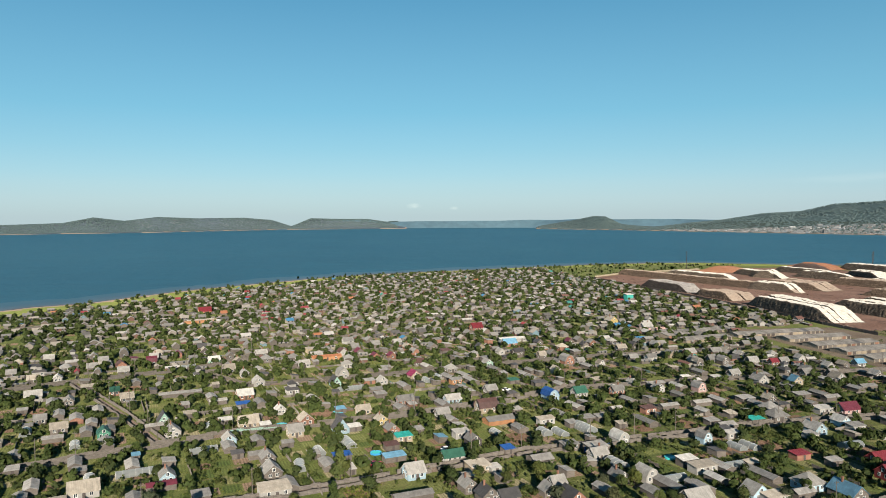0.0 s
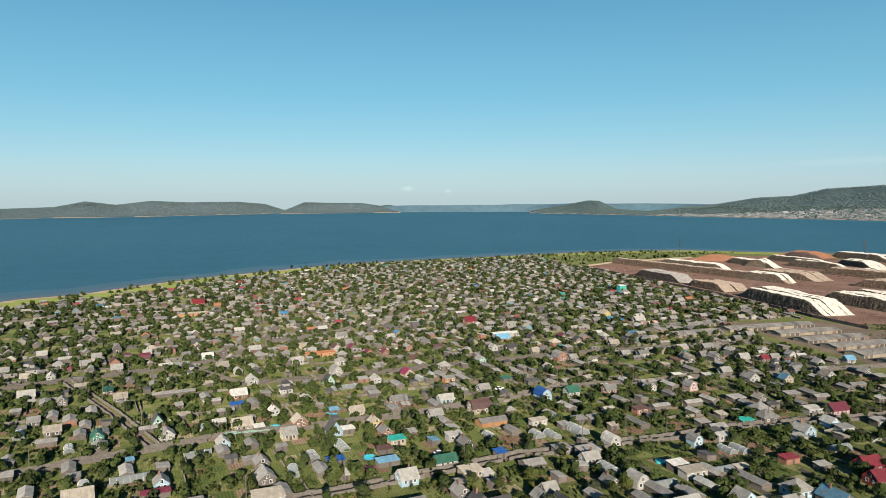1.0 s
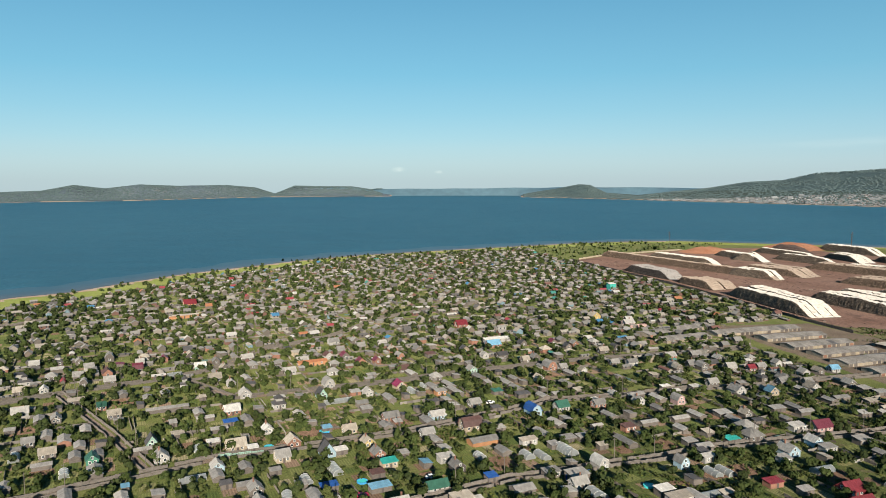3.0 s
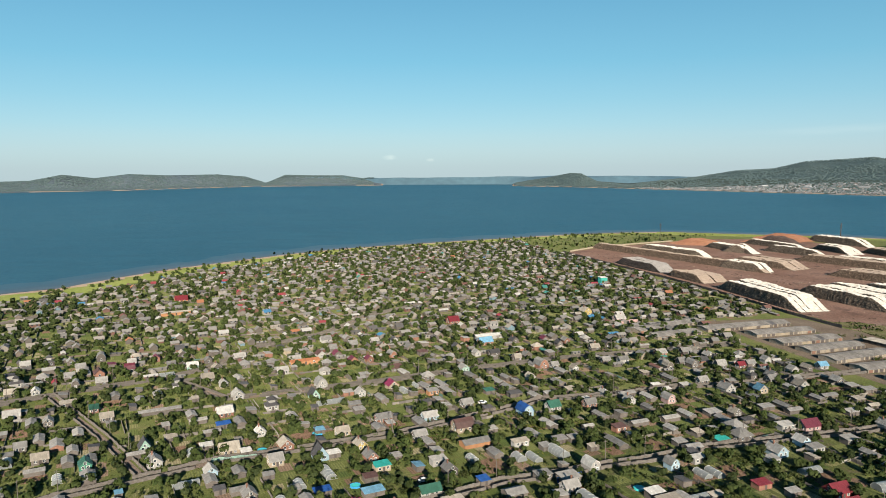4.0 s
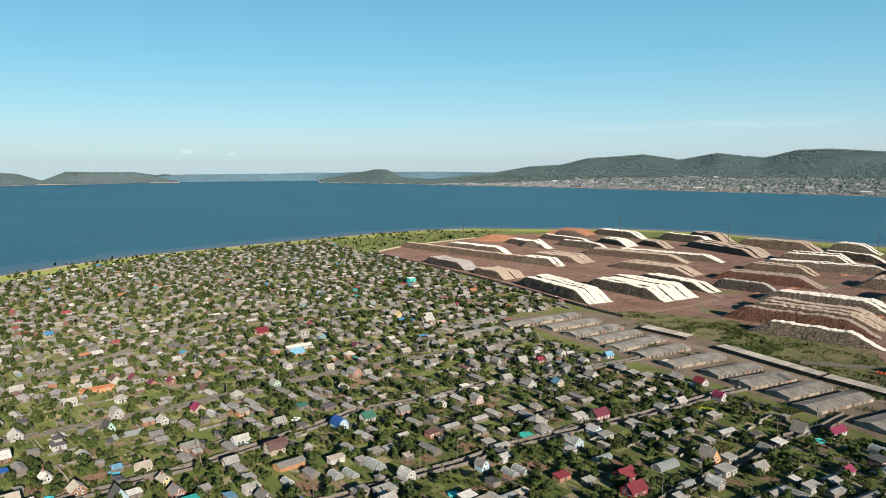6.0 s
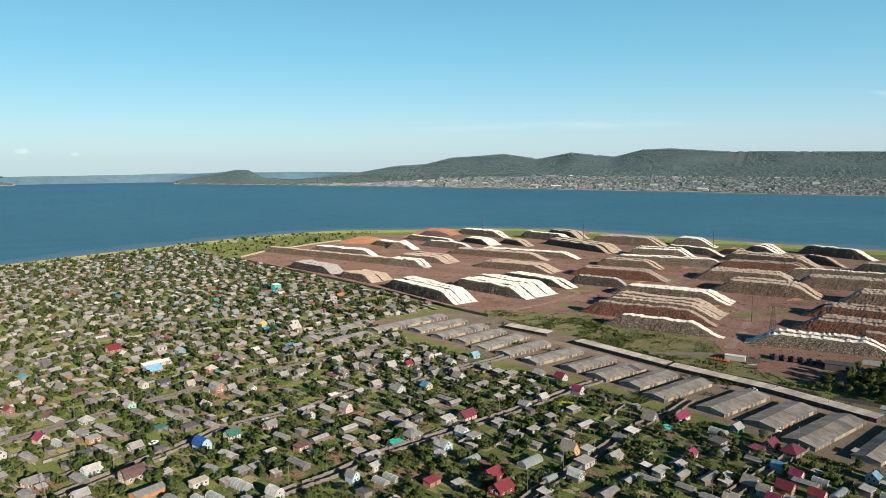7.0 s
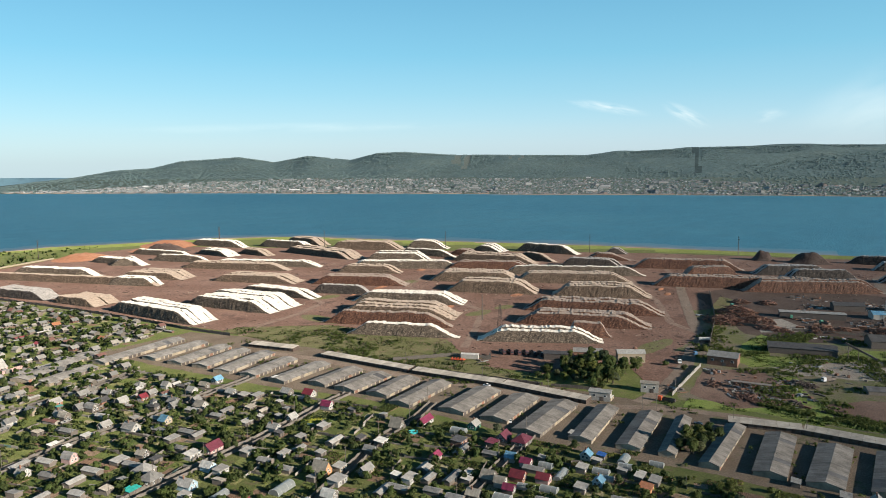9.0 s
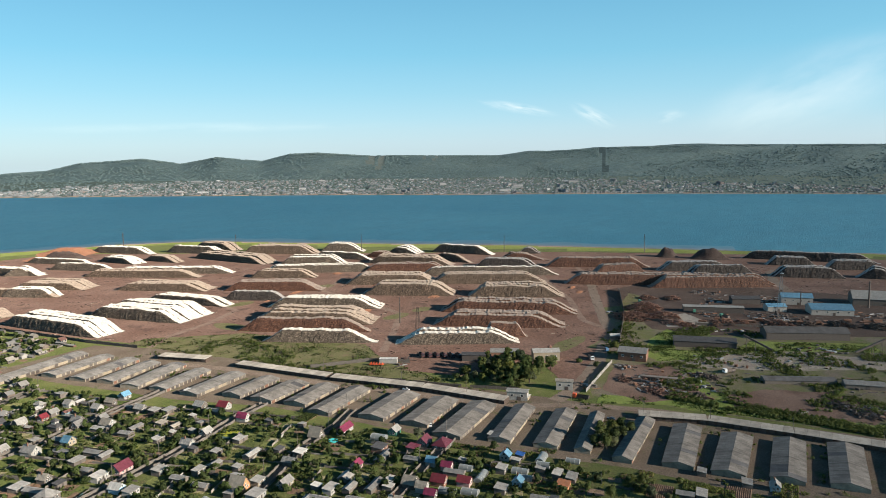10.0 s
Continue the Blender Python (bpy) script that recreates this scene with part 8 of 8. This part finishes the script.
# tall grass and weeds standing on the rough ground
tuft_q = []
trng_ = np.random.default_rng(17)
for outline in TUFTED + [[(-200, 960), (-60, 1050), (120, 1120), (290, 1190), (400, 1215), (500, 1195), (420, 1110), (330, 1060), (240, 1010), (190, 960), (140, 1080), (0, 1040), (-150, 940)]]:
    lo_, hi_ = np.min(outline, 0), np.max(outline, 0)
    far_off = hi_[1] > 900
    count = int(min(16000, (hi_ - lo_).prod() * (0.02 if far_off else 1.1)))
    px, py = trng_.uniform(lo_[0], hi_[0], count), trng_.uniform(lo_[1], hi_[1], count)
    dense = np.array([noise.noise((a * 0.07, b * 0.07, 11.0)) + 0.6 * noise.noise((a * 0.25, b * 0.25, 5.0)) for a, b in zip(px, py)])
    keep = inside(px, py, outline) & (dense > -0.1)
    px, py, dense = px[keep], py[keep], dense[keep]
    m_ = len(px)
    big = (1.6 if far_off else 0.42) * (0.6 + np.clip(dense, 0, 1))[:, None]
    u = trng_.normal(size=(m_, 3)) * (1, 1, 0.25)
    u /= np.linalg.norm(u, axis=1, keepdims=True)
    up_ = trng_.normal(size=(m_, 3)) * 0.35 + (0, 0, 1)
    c = np.stack([px, py, np.full(m_, 0.12)], 1)
    tuft_q.append(np.stack([c - u * big, c + u * big, c + u * big * 0.6 + up_ * big * 1.3, c - u * big * 0.6 + up_ * big * 1.3], 1))
q = np.concatenate(tuft_q)
out = np.tile(np.array([0.0, -0.35, 0.94]), (len(q), 1)) + trng_.normal(size=(len(q), 3)) * 0.25
structure("rank_grass", arrays_mesh("rank_grass", q, np.arange(len(q) * 4), [LEAF["crop"]], None, out / np.linalg.norm(out, axis=1, keepdims=True)), [], "tall rank grass and weeds on rough ground", False, "stuff")
leaf_mass("roadside_scrub", scrub, LEAF["crop"], "rank green scrub along the road and in the mill yard")

# ---- across the lake: the town and the woods ----
tv, tf, tm_ = [], [], []
trng = random.Random(21)
for k in range(7500):
    head = trng.uniform(17, 94)
    s = np.interp(head, *zip(*FAR_SHORE))
    deep = np.interp(head, [17, 21, 25, 30, 38, 62, 70, 78, 90], [60, 140, 300, 560, 700, 700, 520, 360, 240])
    d = 26 + deep * trng.random() ** 1.2
    keep = np.interp(head, [17, 20, 26, 60, 74, 84, 94], [0.25, 0.5, 1, 1, 0.7, 0.35, 0.3])
    if trng.random() > keep or (head > 74 and d > 420):
        continue
    r = s + d
    z = float(far_height(np.array(head), np.array(r))) - 0.3
    x, y = r * math.sin(radians(head)), r * math.cos(radians(head))
    big = trng.random()
    L, W, h = (trng.uniform(20, 38), 11, trng.uniform(4, 9)) if big > 0.985 else (trng.uniform(5, 9), trng.uniform(4, 6.5), trng.uniform(2.2, 3.4))
    c, sn = math.cos(trng.uniform(0, 3)), math.sin(trng.uniform(0, 3))
    i0 = len(tv)
    a, b, rise = L / 2, W / 2, W * 0.32
    tv.extend((x + p * c - o * sn, y + p * sn + o * c, z + e) for p, o, e in ((-a, -b, 0), (a, -b, 0), (a, b, 0), (-a, b, 0), (-a, -b, h), (a, -b, h), (a, b, h), (-a, b, h)))
    tf.extend(tuple(i0 + i for i in f) for f in ((0, 1, 5, 4), (1, 2, 6, 5), (2, 3, 7, 6), (3, 0, 4, 7)))
    tm_.extend([0] * 4)
    i0 = len(tv)
    tv.extend((x + p * c - o * sn, y + p * sn + o * c, z + e) for p, o, e in ((-a, -b, h), (a, -b, h), (a, b, h), (-a, b, h), (-a, 0, h + rise), (a, 0, h + rise)))
    tf.extend(tuple(i0 + i for i in f) for f in ((0, 1, 5, 4), (2, 3, 4, 5), (0, 4, 3), (1, 2, 5)))
    tm_.extend([1] * 4)
town = Mesh()
town.v, town.f, town.m = tv, tf, tm_
# town colours greyed and low in contrast to carry the haze
TOWN_WALL = island_colors("hazy_town_walls", [(0, (0.168, 0.182, 0.182)), (0.4, (0.252, 0.259, 0.259)), (0.7, (0.364, 0.364, 0.357)), (0.8, (0.224, 0.196, 0.182)), (0.93, (0.280, 0.224, 0.196))])
TOWN_ROOF = island_colors("hazy_town_roofs", [(0, (0.168, 0.182, 0.189)), (0.4, (0.238, 0.252, 0.259)), (0.75, (0.322, 0.329, 0.329)), (0.88, (0.504, 0.511, 0.511)), (0.92, (0.238, 0.161, 0.140)), (0.96, (0.168, 0.238, 0.294))])
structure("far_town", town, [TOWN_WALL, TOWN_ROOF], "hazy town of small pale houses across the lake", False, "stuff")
# woods: pointed crowns over the hills
fv, ff = [], []
for k in range(42000):
    head = trng.uniform(-34, 95)
    if -3.6 < head < 7.6:
        continue
    s, reach = np.interp(head, *zip(*FAR_SHORE)), np.interp(head, *zip(*REACH))
    f = trng.random()
    r = s + (reach * trng.uniform(0.93, 1.06) if f < 0.3 else trng.uniform(60, reach))
    if any(abs(head - c - ((r - s) / reach - 0.8) * 1.2) < w and (r - s) / reach > low for c, w, low in CLEARINGS):
        continue
    if abs(head - GULLY[0] - (1 - (r - s) / reach) * 0.5) < 0.35 and (r - s) / reach > GULLY[2]:
        continue
    if r > 4900 or (head > 17 and r - s < 740 and trng.random() > 0.55):
        continue
    z = float(far_height(np.array(head), np.array(r)))
    x, y = r * math.sin(radians(head)), r * math.cos(radians(head))
    w_, h_ = trng.uniform(6, 11), trng.uniform(3, 6) * (0.7 if head < 17 else 1)
    i0 = len(fv)
    t0 = trng.uniform(0, 1.5)
    for m_, zz, ww in ((0, -1, 0.8), (1, 0.45, 1.0)):
        fv.extend((x + math.cos(t0 + i * 1.257) * w_ * ww * 0.6, y + math.sin(t0 + i * 1.257) * w_ * ww * 0.6, z + (zz if m_ == 0 else h_ * zz)) for i in range(5))
    fv.append((x, y, z + h_))
    ff.extend(((i0 + i, i0 + (i + 1) % 5, i0 + 5 + (i + 1) % 5, i0 + 5 + i) for i in range(5)))
    ff.extend(((i0 + 5 + i, i0 + 5 + (i + 1) % 5, i0 + 10) for i in range(5)))
wm_ = Mesh()
wm_.v, wm_.f, wm_.m = fv, ff, [0] * len(ff)
# crowns share the hills' blue-grey, haze included in the colour
FAR_LEAF = leaf_material("hazy_wood_crowns", (0.094, 0.138, 0.14), (0.118, 0.162, 0.158), see=0)
structure("far_woods", wm_, FAR_LEAF, "woods on the hills across the lake, blue-grey with painted haze", False, "stuff")
